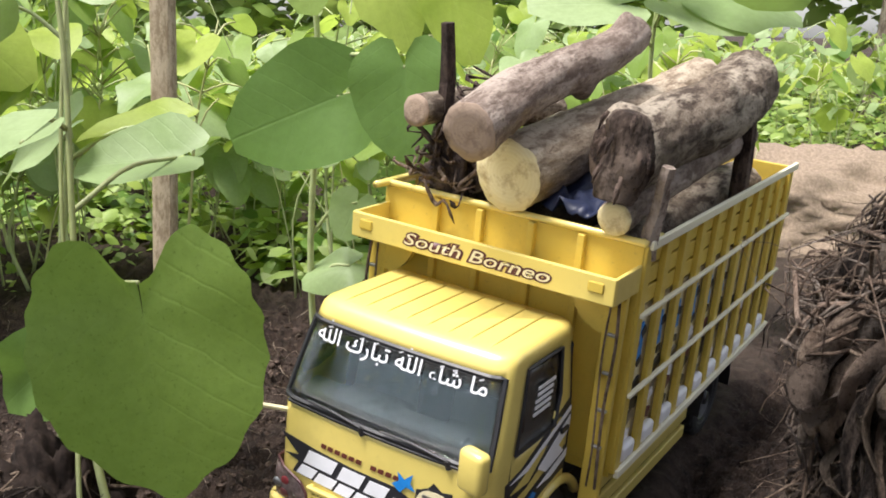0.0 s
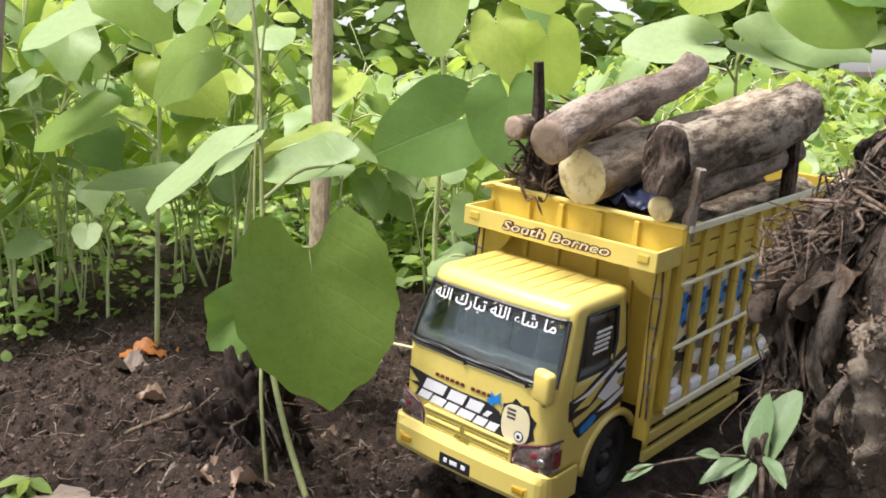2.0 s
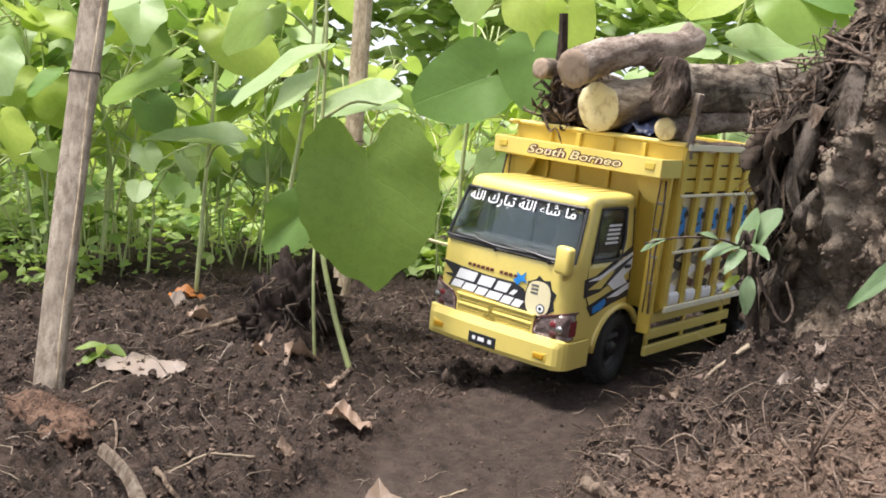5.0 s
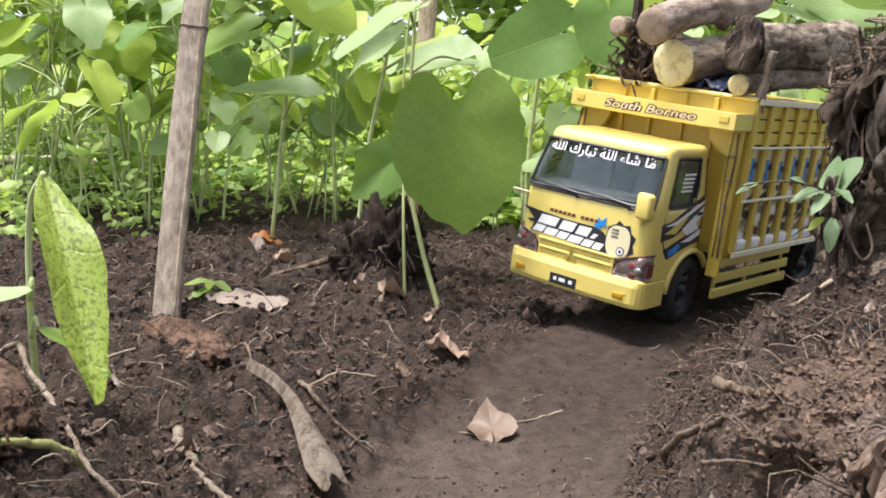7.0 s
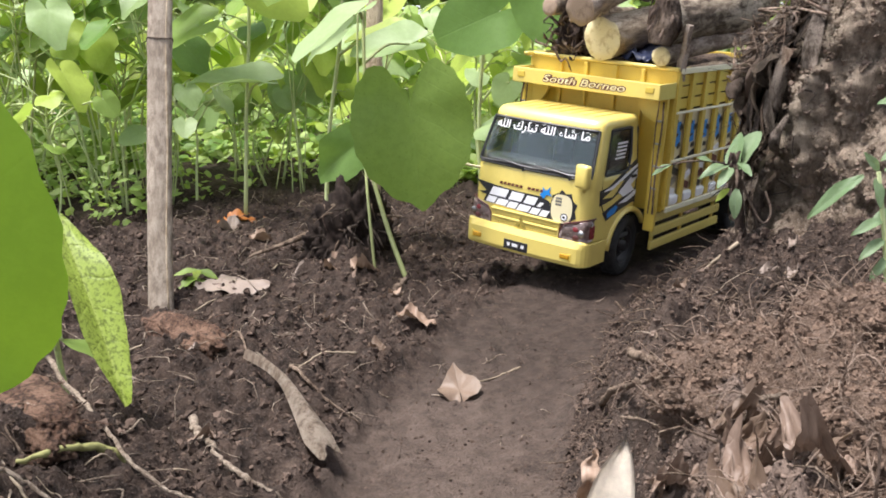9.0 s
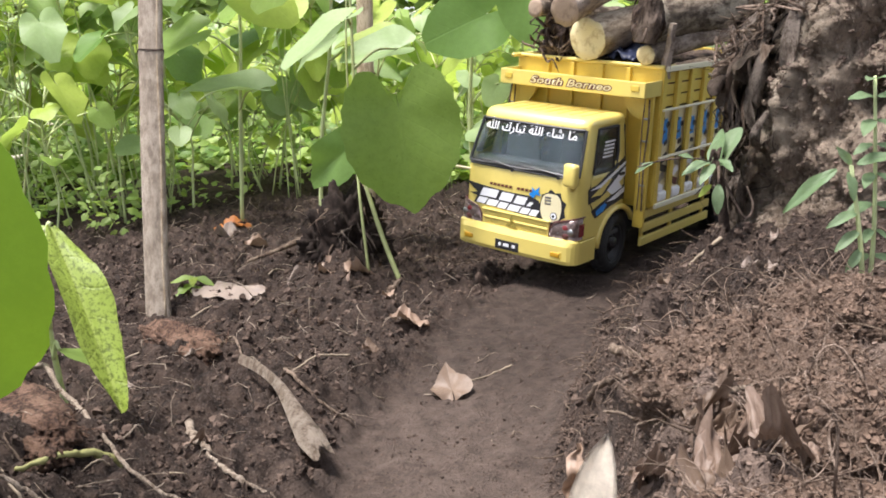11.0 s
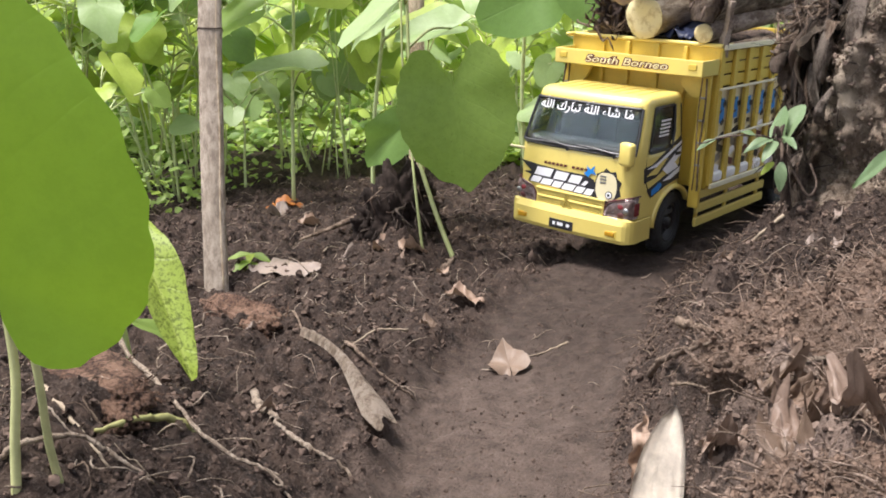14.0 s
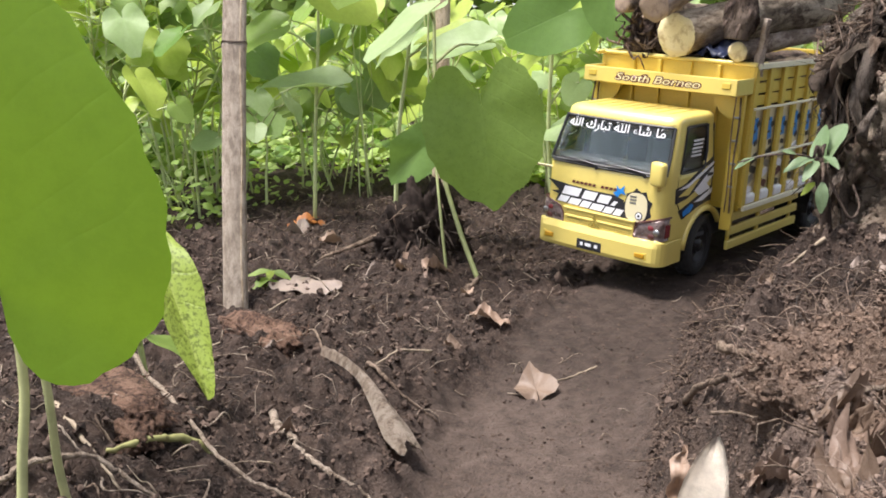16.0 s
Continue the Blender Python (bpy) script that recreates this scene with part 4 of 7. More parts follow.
            for j in range(4):
                g = bmesh.new()
                z = 0.110 + 0.0135 * j + 0.004 * (i % 2)
                box(g, (s * (bw - 0.0050), y + 0.002 * j, z), (0.0012 + 0.0002 * j, 0.018 + 0.010 * rnd.random(), 0.0095), m=Euler((radians(20 if j % 2 else -16), 0, 0)).to_matrix().to_4x4())
                part("decal", g, (WHITEPRINT, BLACKPRINT, MAROON, STEEL, BLACKPRINT)[(2 * i + 3 * j) % 5], panel)
        # corner frame under the header board
        g = bmesh.new()
        box(g, (s * 0.1062, 0.112, 0.150), (0.016, 0.006, 0.18), 0.0012)
        frame_ = part("corner_frame", g, YELLOW_BED, truck, "yellow corner upright behind the cab")
        g = bmesh.new()
        outline = [(0.0985, 0.242), (0.070, 0.242)] + [(0.0985 - 0.0285 * math.cos(a), 0.242 - 0.034 * math.sin(a)) for a in [math.pi / 2 * k / 8 for k in range(9)]]
        slab(g, [(x, z) for x, z in outline], 0.005, lambda u, v, w: (s * u, 0.1095 + w, v))
        part("bracket", g, YELLOW_BED, frame_)
        g = bmesh.new()
        tube(g, curve_pts([(s * 0.110, 0.106, 0.236), (s * 0.1125, 0.104, 0.20), (s * 0.110, 0.105, 0.15), (s * 0.112, 0.106, 0.085)], 12), 0.0013, 6)
        tube(g, curve_pts([(s * 0.104, 0.106, 0.236), (s * 0.1035, 0.104, 0.19), (s * 0.106, 0.105, 0.12), (s * 0.105, 0.106, 0.085)], 12), 0.0009, 6)
        part("cable", g, ROOT, frame_, "thin brown cable")
        for z in (0.12, 0.15, 0.18, 0.21):
            g = bmesh.new()
            box(g, (s * 0.1085, 0.106, z), (0.008, 0.003, 0.0025), 0.0006)
            part("clip", g, STEEL, frame_)
        # skirts
        g = bmesh.new()
        box(g, (s * 0.0985, 0.236, 0.080), (0.006, 0.222, 0.005), 0.0008)
        skirt = part("side_skirt", g, YELLOW_BED, truck, "yellow slatted side guard")
        for y in (0.135, 0.225, 0.335):
            g = bmesh.new()
            box(g, (s * 0.1005, y, 0.057), (0.003, 0.008, 0.054), 0.0008)
            part("upright", g, YELLOW_BED, skirt)
        for i in range(3):
            g = bmesh.new()
            box(g, (s * 0.1045, 0.236, 0.036 + 0.0195 * i), (0.005, 0.225, 0.0125), 0.0014)
            part("slat", g, YELLOW, skirt)
        g = bmesh.new()
        pts = [(s * 0.083, 0.43 + 0.05 * math.cos(a), WHEEL_Z + 0.05 * math.sin(a)) for a in [math.pi * k / 12 for k in range(13)]]
        for p, q in zip(pts, pts[1:]):
            v = [g.verts.new((p[0] + d, p[1], p[2])) for d in (-0.028, 0.028)] + [g.verts.new((q[0] + d, q[1], q[2])) for d in (0.028, -0.028)]
            g.faces.new(v)
        bmesh.ops.remove_doubles(g, verts=g.verts, dist=1e-5)
        bmesh.ops.solidify(g, geom=g.faces[:], thickness=0.002)
        part("mudguard", g, BLACK, truck)
    # header board
    g = bmesh.new()
    box(g, (0, 0.0840, 0.2495), (0.2285, 0.004, 0.0205), 0.0010)
    box(g, (0, 0.106, 0.2403), (0.226, 0.046, 0.003), 0.0008)
    for s in (1, -1):
        box(g, (s * 0.1132, 0.107, 0.2495), (0.0030, 0.046, 0.0205), 0.0008)
    header = part("header_board", g, YELLOW, truck, "yellow board over the cab lettered South Borneo")
    for s in (1, -1):
        g = bmesh.new()
        box(g, (s * 0.100, 0.0815, 0.2510), (0.012, 0.0015, 0.008), 0.001)
        part("marker", g, YELLOW_BED, header)
    for body, bold, mat, lift in (("South Borneo", 0.0016, MAROON, 0.0003), ("South Borneo", 0.00012, CREAM, 0.0007)):
        me = text_mesh(body, 0.0165, bold, 0.25)
        xs = [v.co.x for v in me.vertices]
        k = (0.127 + 2 * bold) / (max(xs) - min(xs))
        mid = (max(xs) + min(xs)) / 2
        for v in me.vertices:
            v.co = Vector(((v.co.x - mid) * k + 0.001, 0.0820 - lift, 0.2445 + v.co.y * 0.82))
        me.materials.append(mat)
        ob = new("header_lettering", me)
        ob.parent = header
        tagged(ob, "lettering South Borneo in cream with a dark outline" if mat is CREAM else "dark outline of the lettering")
    return truck


build_truck()


# ---- load of logs ----
def log(name, p0, p1, r0, r1, bark, face, label, seed, knots=(), stretch=1.0, seg=20, category="log"):
    """A log between two points of the truck's own space."""
    rnd = random.Random(seed)
    a, b = TRUCK @ Vector(p0), TRUCK @ Vector(p1)
    d = b - a
    m = Matrix.Translation(a) @ d.to_track_quat("Z", "Y").to_matrix().to_4x4()
    ob = thing(name, m, label, category, "logs on the truck")
    n = 60
    bend = [rnd.uniform(-0.004, 0.004) for _ in range(4)]
    bm = bmesh.new()
    rings = []
    for i in range(n + 1):
        u = i / n
        r = r0 + (r1 - r0) * u
        cx, cy = bend[0] * math.sin(3 * u) + bend[1] * math.sin(7 * u), bend[2] * math.sin(3.5 * u) + bend[3] * math.sin(6 * u)
        ring = []
        for k in range(seg):
            t = 2 * math.pi * k / seg
            q = Vector((math.cos(t) * 1.6, math.sin(t) * 1.6, u * 6 + seed))
            rr = r * (1 + 0.085 * noise.noise(q) + 0.06 * noise.noise(q * 4) + 0.035 * noise.noise(Vector((q.x * 7, q.y * 7, q.z * 9))))
            for ku, kt, kr in knots:
                rr += kr * math.exp(-(((u - ku) / 0.035) ** 2 + (math.sin((t - kt) / 2) / 0.22) ** 2))
            ring.append(bm.verts.new((cx + rr * math.cos(t), cy + rr * math.sin(t) * stretch, u * d.length)))
        rings.append(ring)
    for p, q in zip(rings, rings[1:]):
        for k in range(seg):
            bm.faces.new((p[k], p[(k + 1) % seg], q[(k + 1) % seg], q[k]))
    rim0, rim1 = [v.co.copy() for v in rings[0]], [v.co.copy() for v in rings[-1]]
    part("bark", bm, bark, ob, smooth=True)
    for rim, s in ((rim0, -1), (rim1, 1)):
        g = bmesh.new()
        c = sum(rim, Vector()) / len(rim)
        loops = []
        for f, dz in ((1.0, 0.0), (0.97, 0.0012), (0.6, 0.0015), (0.25, 0.0017)):
            loops.append([g.verts.new(c + (v - c) * f + Vector((0, 0, s * (dz + rnd.uniform(-0.0001, 0.0001))))) for v in rim])
        for p, q in zip(loops, loops[1:]):
            for k in range(seg):
                g.faces.new((p[k], p[(k + 1) % seg], q[(k + 1) % seg], q[k]))
        g.faces.new(loops[-1])
        part("cut_face", g, face, ob, "pale sawn end" if face is WOODCUT else "weathered end", smooth=True)
    return ob


log("log", (0.003, 0.118, 0.307), (0.018, 0.50, 0.352), 0.0285, 0.030, BARK_TAN, WOODCUT, "thick log with pale mottled bark and a fresh yellow sawn end", 3, seg=44)
log("log", (0.001, 0.058, 0.3455), (0.0, 0.345, 0.409), 0.0215, 0.0165, BARK_PALE, WOODCUT_OLD, "pale smooth-barked log with branch stubs on top of the load", 5, ((0.60, 0.0, 0.012), (0.58, 4.6, 0.010), (0.93, 1.6, 0.010)), seg=40)
log("log", (0.088, 0.126, 0.334), (0.075, 0.48, 0.364), 0.0255, 0.032, BARK_GREY, BARK_DARK, "thick rough log with a dark rotten end", 8, ((0.06, 1.2, 0.010), (0.10, 5.0, 0.008), (0.55, 2.0, 0.006)), 1.08, seg=44)
log("log", (0.0915, 0.120, 0.2915), (0.080, 0.46, 0.318), 0.0130, 0.0185, BARK_PALE, WOODCUT, "thin pale log with a yellow sawn end", 11, ((0.2, 1.8, 0.006), (0.35, 3.0, 0.005)))
log("log", (-0.078, 0.108, 0.344), (-0.066, 0.33, 0.330), 0.0125, 0.015, BARK_GREY, WOODCUT_OLD, "short thin log poking out beside the load", 13, ((0.3, 1.0, 0.004),))
for i, (x, z, r) in enumerate(((-0.072, 0.123, 0.030), (0.0, 0.123, 0.031), (0.072, 0.123, 0.030), (-0.074, 0.183, 0.029), (-0.004, 0.185, 0.030), (0.070, 0.183, 0.030), (-0.070, 0.243, 0.029), (-0.005, 0.245, 0.030), (0.068, 0.243, 0.0275), (-0.048, 0.300, 0.024))):
    log("log", (x, 0.150 + 0.004 * (i % 3), z), (x * 0.96, 0.55 - 0.01 * (i % 2), z + 0.002), r, r * 0.97, BARK_DARK if i % 2 else BARK_GREY, WOODCUT_OLD, "log with dark bark lying low in the bed", 30 + i, seg=14)


def stick(name, p0, p1, r, mat, label, seed, seg=6):
    a, b = TRUCK @ Vector(p0), TRUCK @ Vector(p1)
    bm = bmesh.new()
    d = b - a
    w = d.orthogonal().normalized()
    pts = [a + d * (i / 6) - a + w * (0.0015 * math.sin(i * 1.7 + seed)) for i in range(7)]
    tube(bm, pts, [r * (1 - 0.05 * i) for i in range(7)], seg, rough=0.12, seed=seed)
    ob = link_mesh(name, bm, mat, smooth=False)
    ob.matrix_world = Matrix.Translation(a)
    return tagged(ob, label, "stick", "sticks holding the load")


stick("load_stick", (-0.066, 0.140, 0.275), (-0.069, 0.131, 0.412), 0.0085, BARK_DARK, "upright brown stake holding the logs", 1, 5)
stick("load_stick", (0.111, 0.140, 0.262), (0.122, 0.131, 0.334), 0.0075, BARK_PALE, "short brown stake beside the thin log", 2, 5)
stick("load_stick", (0.100, 0.42, 0.255), (0.101, 0.40, 0.372), 0.0095, BARK_DARK, "upright stake at the back of the bed", 3, 6)


def bark_block():
    """An upright stub of dark bark wedged before the thick log."""
    ob = thing("bark_block", TRUCK @ pose(0.093, 0.110, 0.307, -6, 3, 0), "upright dark rotten stub of wood standing before the logs", "log", "logs on the truck")
    bm = bmesh.new()
    seg, n = 36, 40
    rings = []
    for i in range(n + 1):
        u = i / n
        ring = []
        for k in range(seg):
            t = 2 * math.pi * k / seg
            q = Vector((math.cos(t) * 1.4, math.sin(t) * 1.4, u * 3))
            r = float(np.interp(u, [0, 0.25, 0.55, 0.85, 0.97, 1.0], [0.0155, 0.0180, 0.0168, 0.0150, 0.0125, 0.004]))
            r *= 1 + 0.22 * noise.noise(q) + 0.12 * noise.noise(Vector((q.x * 4, q.y * 4, q.z * 1.5))) + 0.06 * noise.noise(q * 9)
            ring.append(bm.verts.new((r * math.cos(t) + 0.003 * math.sin(4 * u), r * math.sin(t) * 0.75, 0.064 * u)))
        rings.append(ring)
    for p, q in zip(rings, rings[1:]):
        for k in range(seg):
            bm.faces.new((p[k], p[(k + 1) % seg], q[(k + 1) % seg], q[k]))
    bm.faces.new(rings[0][::-1]), bm.faces.new(rings[-1])
    part("stub", bm, BARK_BROWN, ob, smooth=True)
    rnd = random.Random(3)
    for i in range(9):
        a, z = rnd.uniform(3.4, 6.0), rnd.uniform(0.01, 0.07)
        p = Vector((0.018 * math.cos(a), 0.014 * math.sin(a), z))
        g = bmesh.new()
        tube(g, [p, p + Vector((0.003 * math.cos(a), 0.003 * math.sin(a), -0.006)), p + Vector((0.004 * math.cos(a), 0.005 * math.sin(a), -0.014))], [0.0016, 0.0022, 0.0006], 6, rough=0.3, seed=i, flat=0.5)
        part("splinter", g, BARK_DARK, ob, smooth=True)


bark_block()


def bark_clump():
    """Rotten bark and roots wedged between the logs."""
    rnd = random.Random(21)
    ob = thing("bark_clump", TRUCK, "dark clump of rotten bark and roots among the logs", "bark")
    bm = bmesh.new()
    bmesh.ops.create_icosphere(bm, subdivisions=4, radius=1)
    for v in bm.verts:
        f = 1 + 0.55 * noise.noise(v.co * 2.3) + 0.35 * noise.noise(v.co * 6) + 0.15 * noise.noise(v.co * 15)
        v.co = Vector((-0.060 + 0.025 * v.co.x * f, 0.150 + 0.022 * v.co.y * f, 0.298 + 0.030 * v.co.z * f))
    part("core", bm, BARK_DARK, ob, smooth=True)
    for i in range(96):
        high = i % 3 == 0
        p = Vector((rnd.gauss(-0.046 if high else -0.060, 0.014), rnd.gauss(0.160 if high else 0.138, 0.012), rnd.gauss(0.352 if high else 0.306, 0.010 if high else 0.017)))
        d = Vector((rnd.gauss(0, 1), rnd.gauss(0, 0.7), rnd.gauss(0, 0.8))).normalized() * rnd.uniform(0.008, 0.024)
        w = Vector((rnd.gauss(0, 0.006), rnd.gauss(0, 0.006), rnd.gauss(0, 0.006)))
        g = bmesh.new()
        tube(g, curve_pts([p - d, p - d * 0.3 + w, p + d * 0.4 - w, p + d], 8), [0.0006] + [rnd.uniform(0.0008, 0.0024) for _ in range(7)] + [0.0005], 6, rough=0.3, seed=i, flat=0.5)
        part("strip", g, (BARK_DARK, ROOT, BARK_DARK)[i % 3], ob, smooth=True)


bark_clump()


def tarp():
    """A crumpled sheet stuffed between the logs."""
    bm = bmesh.new()
    n = 18
    grid = []
    for i in range(n + 1):
        row = []
        for k in range(n + 1):
            u, v = i / n, k / n
            q = Vector((u * 5, v * 5, 3.0))
            row.append(bm.verts.new(TRUCK @ Vector((0.022 + 0.070 * u + 0.008 * noise.noise(q), 0.142 + 0.12 * v + 0.010 * noise.noise(q + Vector((7, 0, 0))), 0.284 + 0.014 * noise.noise(q * 1.3) + 0.018 * v))))
        grid.append(row)
    for a, b in zip(grid, grid[1:]):
        for k in range(n):
            bm.faces.new((a[k], a[k + 1], b[k + 1], b[k]))
    bmesh.ops.recalc_face_normals(bm, faces=bm.faces)
    bmesh.ops.solidify(bm, geom=bm.faces[:], thickness=0.001)
    tagged(link_mesh("tarp", bm, TARP), "crumpled dark blue sheet stuffed between the logs", "tarp")


tarp()


# ---- leaves and plants ----
HEART = ([0, 8, 18, 30, 45, 58, 75, 90, 108, 122, 138, 152, 164, 172], [1.0, 0.90, 0.80, 0.715, 0.64, 0.585, 0.525, 0.49, 0.435, 0.40, 0.365, 0.32, 0.23, 0.12])
ANGLED = ([0, 8, 18, 30, 42, 52, 62, 75, 90, 108, 124, 140, 155, 168], [1.0, 0.86, 0.74, 0.67, 0.66, 0.67, 0.62, 0.53, 0.49, 0.45, 0.41, 0.36, 0.28, 0.14])


BROAD_HEART = ([0, 6, 14, 26, 40, 60, 80, 95, 110, 125, 138, 146, 151, 155, 157, 159, 164, 172, 180], [0.85, 0.80, 0.755, 0.70, 0.64, 0.555, 0.50, 0.475, 0.468, 0.462, 0.455, 0.44, 0.41, 0.365, 0.30, 0.205, 0.17, 0.155, 0.15])


def heart_leaf(seed, fold, droop, wave, outline=HEART, step=None, end=172, mid=0.0):
    """A leaf of length 1: stalk at the origin, tip at +y, upper side +z."""
    rnd = random.Random(seed)
    bm = bmesh.new()
    th = list(range(-end, end + 1, step or 11))
    ph = rnd.uniform(0, 6)
    centre = bm.verts.new((0, mid, 0))
    rings = []
    for f in (0.22, 0.45, 0.68, 0.86, 1.0):
        ring = []
        for a in th:
            r = float(np.interp(abs(a), *outline)) * f
            if f == 1.0:
                r *= 1 + 0.018 * math.sin(a * 0.31 + ph) + rnd.uniform(-0.004, 0.004)
            x, y = r * math.sin(radians(a)), mid + r * math.cos(radians(a))
            z = fold * abs(x) - droop * (y * abs(y)) * 0.8 - 0.25 * droop * x * x
            z += wave * f * f * math.sin(a * 0.075 + ph) + 0.5 * wave * f * math.sin(y * 9 + ph)
            ring.append(bm.verts.new((x, y, z)))
        rings.append(ring)
    for i in range(len(th) - 1):
        bm.faces.new((centre, rings[0][i + 1], rings[0][i]))
    for p, q in zip(rings, rings[1:]):
        for i in range(len(th) - 1):
            bm.faces.new((p[i], p[i + 1], q[i + 1], q[i]))
    me = bpy.data.meshes.new("leaf")
    bm.to_mesh(me)
    bm.free()
    me.shade_smooth()
    return me


def lance_leaf(seed, fold, droop, wave, wide=0.2, curl=0.0, crumple=0.0, half=3):
    rnd = random.Random(seed)
    bm = bmesh.new()
    rows = []
    for i in range(22):
        v = i / 21
        w = wide * (math.sin(math.pi * min(1, v * 0.94 + 0.03)) ** 0.75) * (1 - 0.25 * v)
        row = []
        for k in range(-half, half + 1):
            x = w * k / half * (1 + rnd.uniform(-0.03, 0.03))
            z = fold * abs(x) - droop * v * v + wave * math.sin(v * 11 + 3 * k / half) * abs(k) / half + curl * (x / wide) ** 2 * math.sin(v * 5)
            q = Vector((x * 7, v * 7, seed))
            z += crumple * noise.noise(q) + 0.5 * crumple * noise.noise(q * 2.3)
            x += 0.4 * crumple * noise.noise(q * 1.7 + Vector((9, 0, 0)))
            row.append(bm.verts.new((x, v, z)))
        rows.append(row)
    for p, q in zip(rows, rows[1:]):
        for k in range(2 * half):
            bm.faces.new((p[k], p[k + 1], q[k + 1], q[k]))
    me = bpy.data.meshes.new("leaf")
    bm.to_mesh(me)
    bm.free()
    me.shade_smooth()
    return me


def with_material(me, mat):
    me = me.copy()
    me.materials.append(mat)
    return me


SHAPES = [heart_leaf(s, f, d, w, o, 15) for s, f, d, w, o in ((1, 0.18, 0.18, 0.02, HEART), (2, 0.05, 0.32, 0.03, ANGLED), (3, 0.30, 0.12, 0.02, HEART), (4, -0.06, 0.40, 0.035, HEART), (5, 0.22, 0.25, 0.03, ANGLED))]
LEAF_NEAR = leaf_material("leaf_fresh_green", (0.16, 0.31, 0.025), (0.21, 0.37, 0.035), (0.22, 0.38, 0.05), (0.45, 0.66, 0.03), 0.0, 0.45, 0.25)
LEAVES = {m.name: [with_material(s, m) for s in SHAPES] for m in (LEAF, LEAF_DEEP, LEAF_PALE, LEAF_LIME)}
BIG_HEART = with_material(heart_leaf(11, 0.05, 0.08, 0.020, BROAD_HEART, 2, 178, 0.15), LEAF_HEART)
NEAR_LEAF = with_material(heart_leaf(12, 0.10, 0.10, 0.02, HEART, 7), LEAF_NEAR)
SAGE = [with_material(s, LEAF_SAGE) for s in SHAPES]
OVAL_SAGE = with_material(lance_leaf(9, 0.2, 0.3, 0.02, 0.25), LEAF_SAGE)
OVAL = with_material(lance_leaf(5, 0.25, 0.25, 0.02, 0.24), LEAF)
OVAL_PALE = with_material(lance_leaf(6, 0.15, 0.3, 0.02, 0.26), LEAF_PALE)
OVAL_LIME = with_material(lance_leaf(7, 0.2, 0.4, 0.03, 0.22), LEAF_LIME)
SPOTTED = with_material(lance_leaf(8, 0.45, 0.10, 0.02, 0.16), LEAF_SPOT)


def leaf_pose(base, tip, normal, wide=1.0):
    base, d = Vector(base), Vector(tip) - Vector(base)
    y = d.normalized()
    n = Vector(normal)
    z = (n - y * n.dot(y)).normalized()
    x = y.cross(z)
    m = Matrix((x, y, z)).transposed().to_4x4()
    return Matrix.Translation(base) @ m @ Matrix.Diagonal((d.length * wide, d.length, d.length, 1))


def add_leaf(plant, mesh, base, tip, normal, wide=1.0, label=""):
    ob = new("leaf", mesh)
    ob.parent = plant
    ob.matrix_basis = leaf_pose(base, tip, normal, wide)
    return tagged(ob, label)


def plant_of(name, foot, stems, leaves, label, mat=STEM, category="plant", group=""):
    """A plant at foot. stems: lists of points with two radii; leaves: mesh, base, tip, normal, wide, where the stalk starts (or None)."""
    ob = thing(name, Matrix.Translation(foot), label, category, group)
    o = Vector(foot)
    bm = bmesh.new()
    for pts, r0, r1 in stems:
        c = curve_pts([Vector(p) - o for p in pts], max(6, 4 * len(pts)))
        tube(bm, c, [r0 + (r1 - r0) * i / (len(c) - 1) for i in range(len(c))], 7)
    part("stem", bm, mat, ob, smooth=True)
    for mesh, base, tip, normal, wide, start in leaves:
        b, t = Vector(base) - o, Vector(tip) - o
        if start is not None:
            s = Vector(start) - o
            g = bmesh.new()
            tube(g, curve_pts([s, s.lerp(b, 0.5) + Vector((0, 0, 0.012)), b], 7), [0.0024, 0.0023, 0.0022, 0.002, 0.0019, 0.0018, 0.0017, 0.0016], 6)
            part("stalk", g, mat, ob, smooth=True)
        add_leaf(ob, mesh, b, t, normal, wide)
    return ob


L, LD, LP, LL = (LEAVES[m.name] for m in (LEAF, LEAF_DEEP, LEAF_PALE, LEAF_LIME))
# the plant with the large heart-shaped leaf beside the track
plant_of("vine_plant", (-0.190, 0.70, 0.02),
         [([(-0.165, 0.69, 0.010), (-0.200, 0.715, 0.09), (-0.232, 0.755, 0.18), (-0.240, 0.775, 0.29), (-0.245, 0.79, 0.42), (-0.26, 0.80, 0.55)], 0.0036, 0.0017),
          ([(-0.211, 0.70, 0.005), (-0.224, 0.72, 0.10), (-0.240, 0.765, 0.18), (-0.252, 0.785, 0.30), (-0.25, 0.81, 0.45), (-0.24, 0.84, 0.56)], 0.0022, 0.0012)],
         [(BIG_HEART, (-0.1665, 0.702, 0.2695), (-0.1465, 0.690, 0.111), (0.12, -1, 0.12), 1.0, (-0.238, 0.77, 0.22)),
          (LD[4], (-0.2530, 0.775, 0.190), (-0.3300, 0.790, 0.128), (0.1, -1, 0.35), 0.66, (-0.232, 0.755, 0.17)),
          (LP[0], (-0.233, 0.690, 0.362), (-0.316, 0.645, 0.306), (-0.25, -0.30, 0.92), 0.75, (-0.245, 0.79, 0.36)),
          (LP[2], (-0.2000, 0.90, 0.326), (-0.301, 0.90, 0.314), (0.0, -0.55, 0.8), 0.8, (-0.243, 0.785, 0.30)),
          (LP[1], (-0.24, 0.83, 0.56), (-0.30, 0.80, 0.48), (-0.1, -0.7, 0.6), 0.7, (-0.245, 0.83, 0.53))],
         "tall bean-like vine with a large deep green heart-shaped leaf", STEM_VINE)
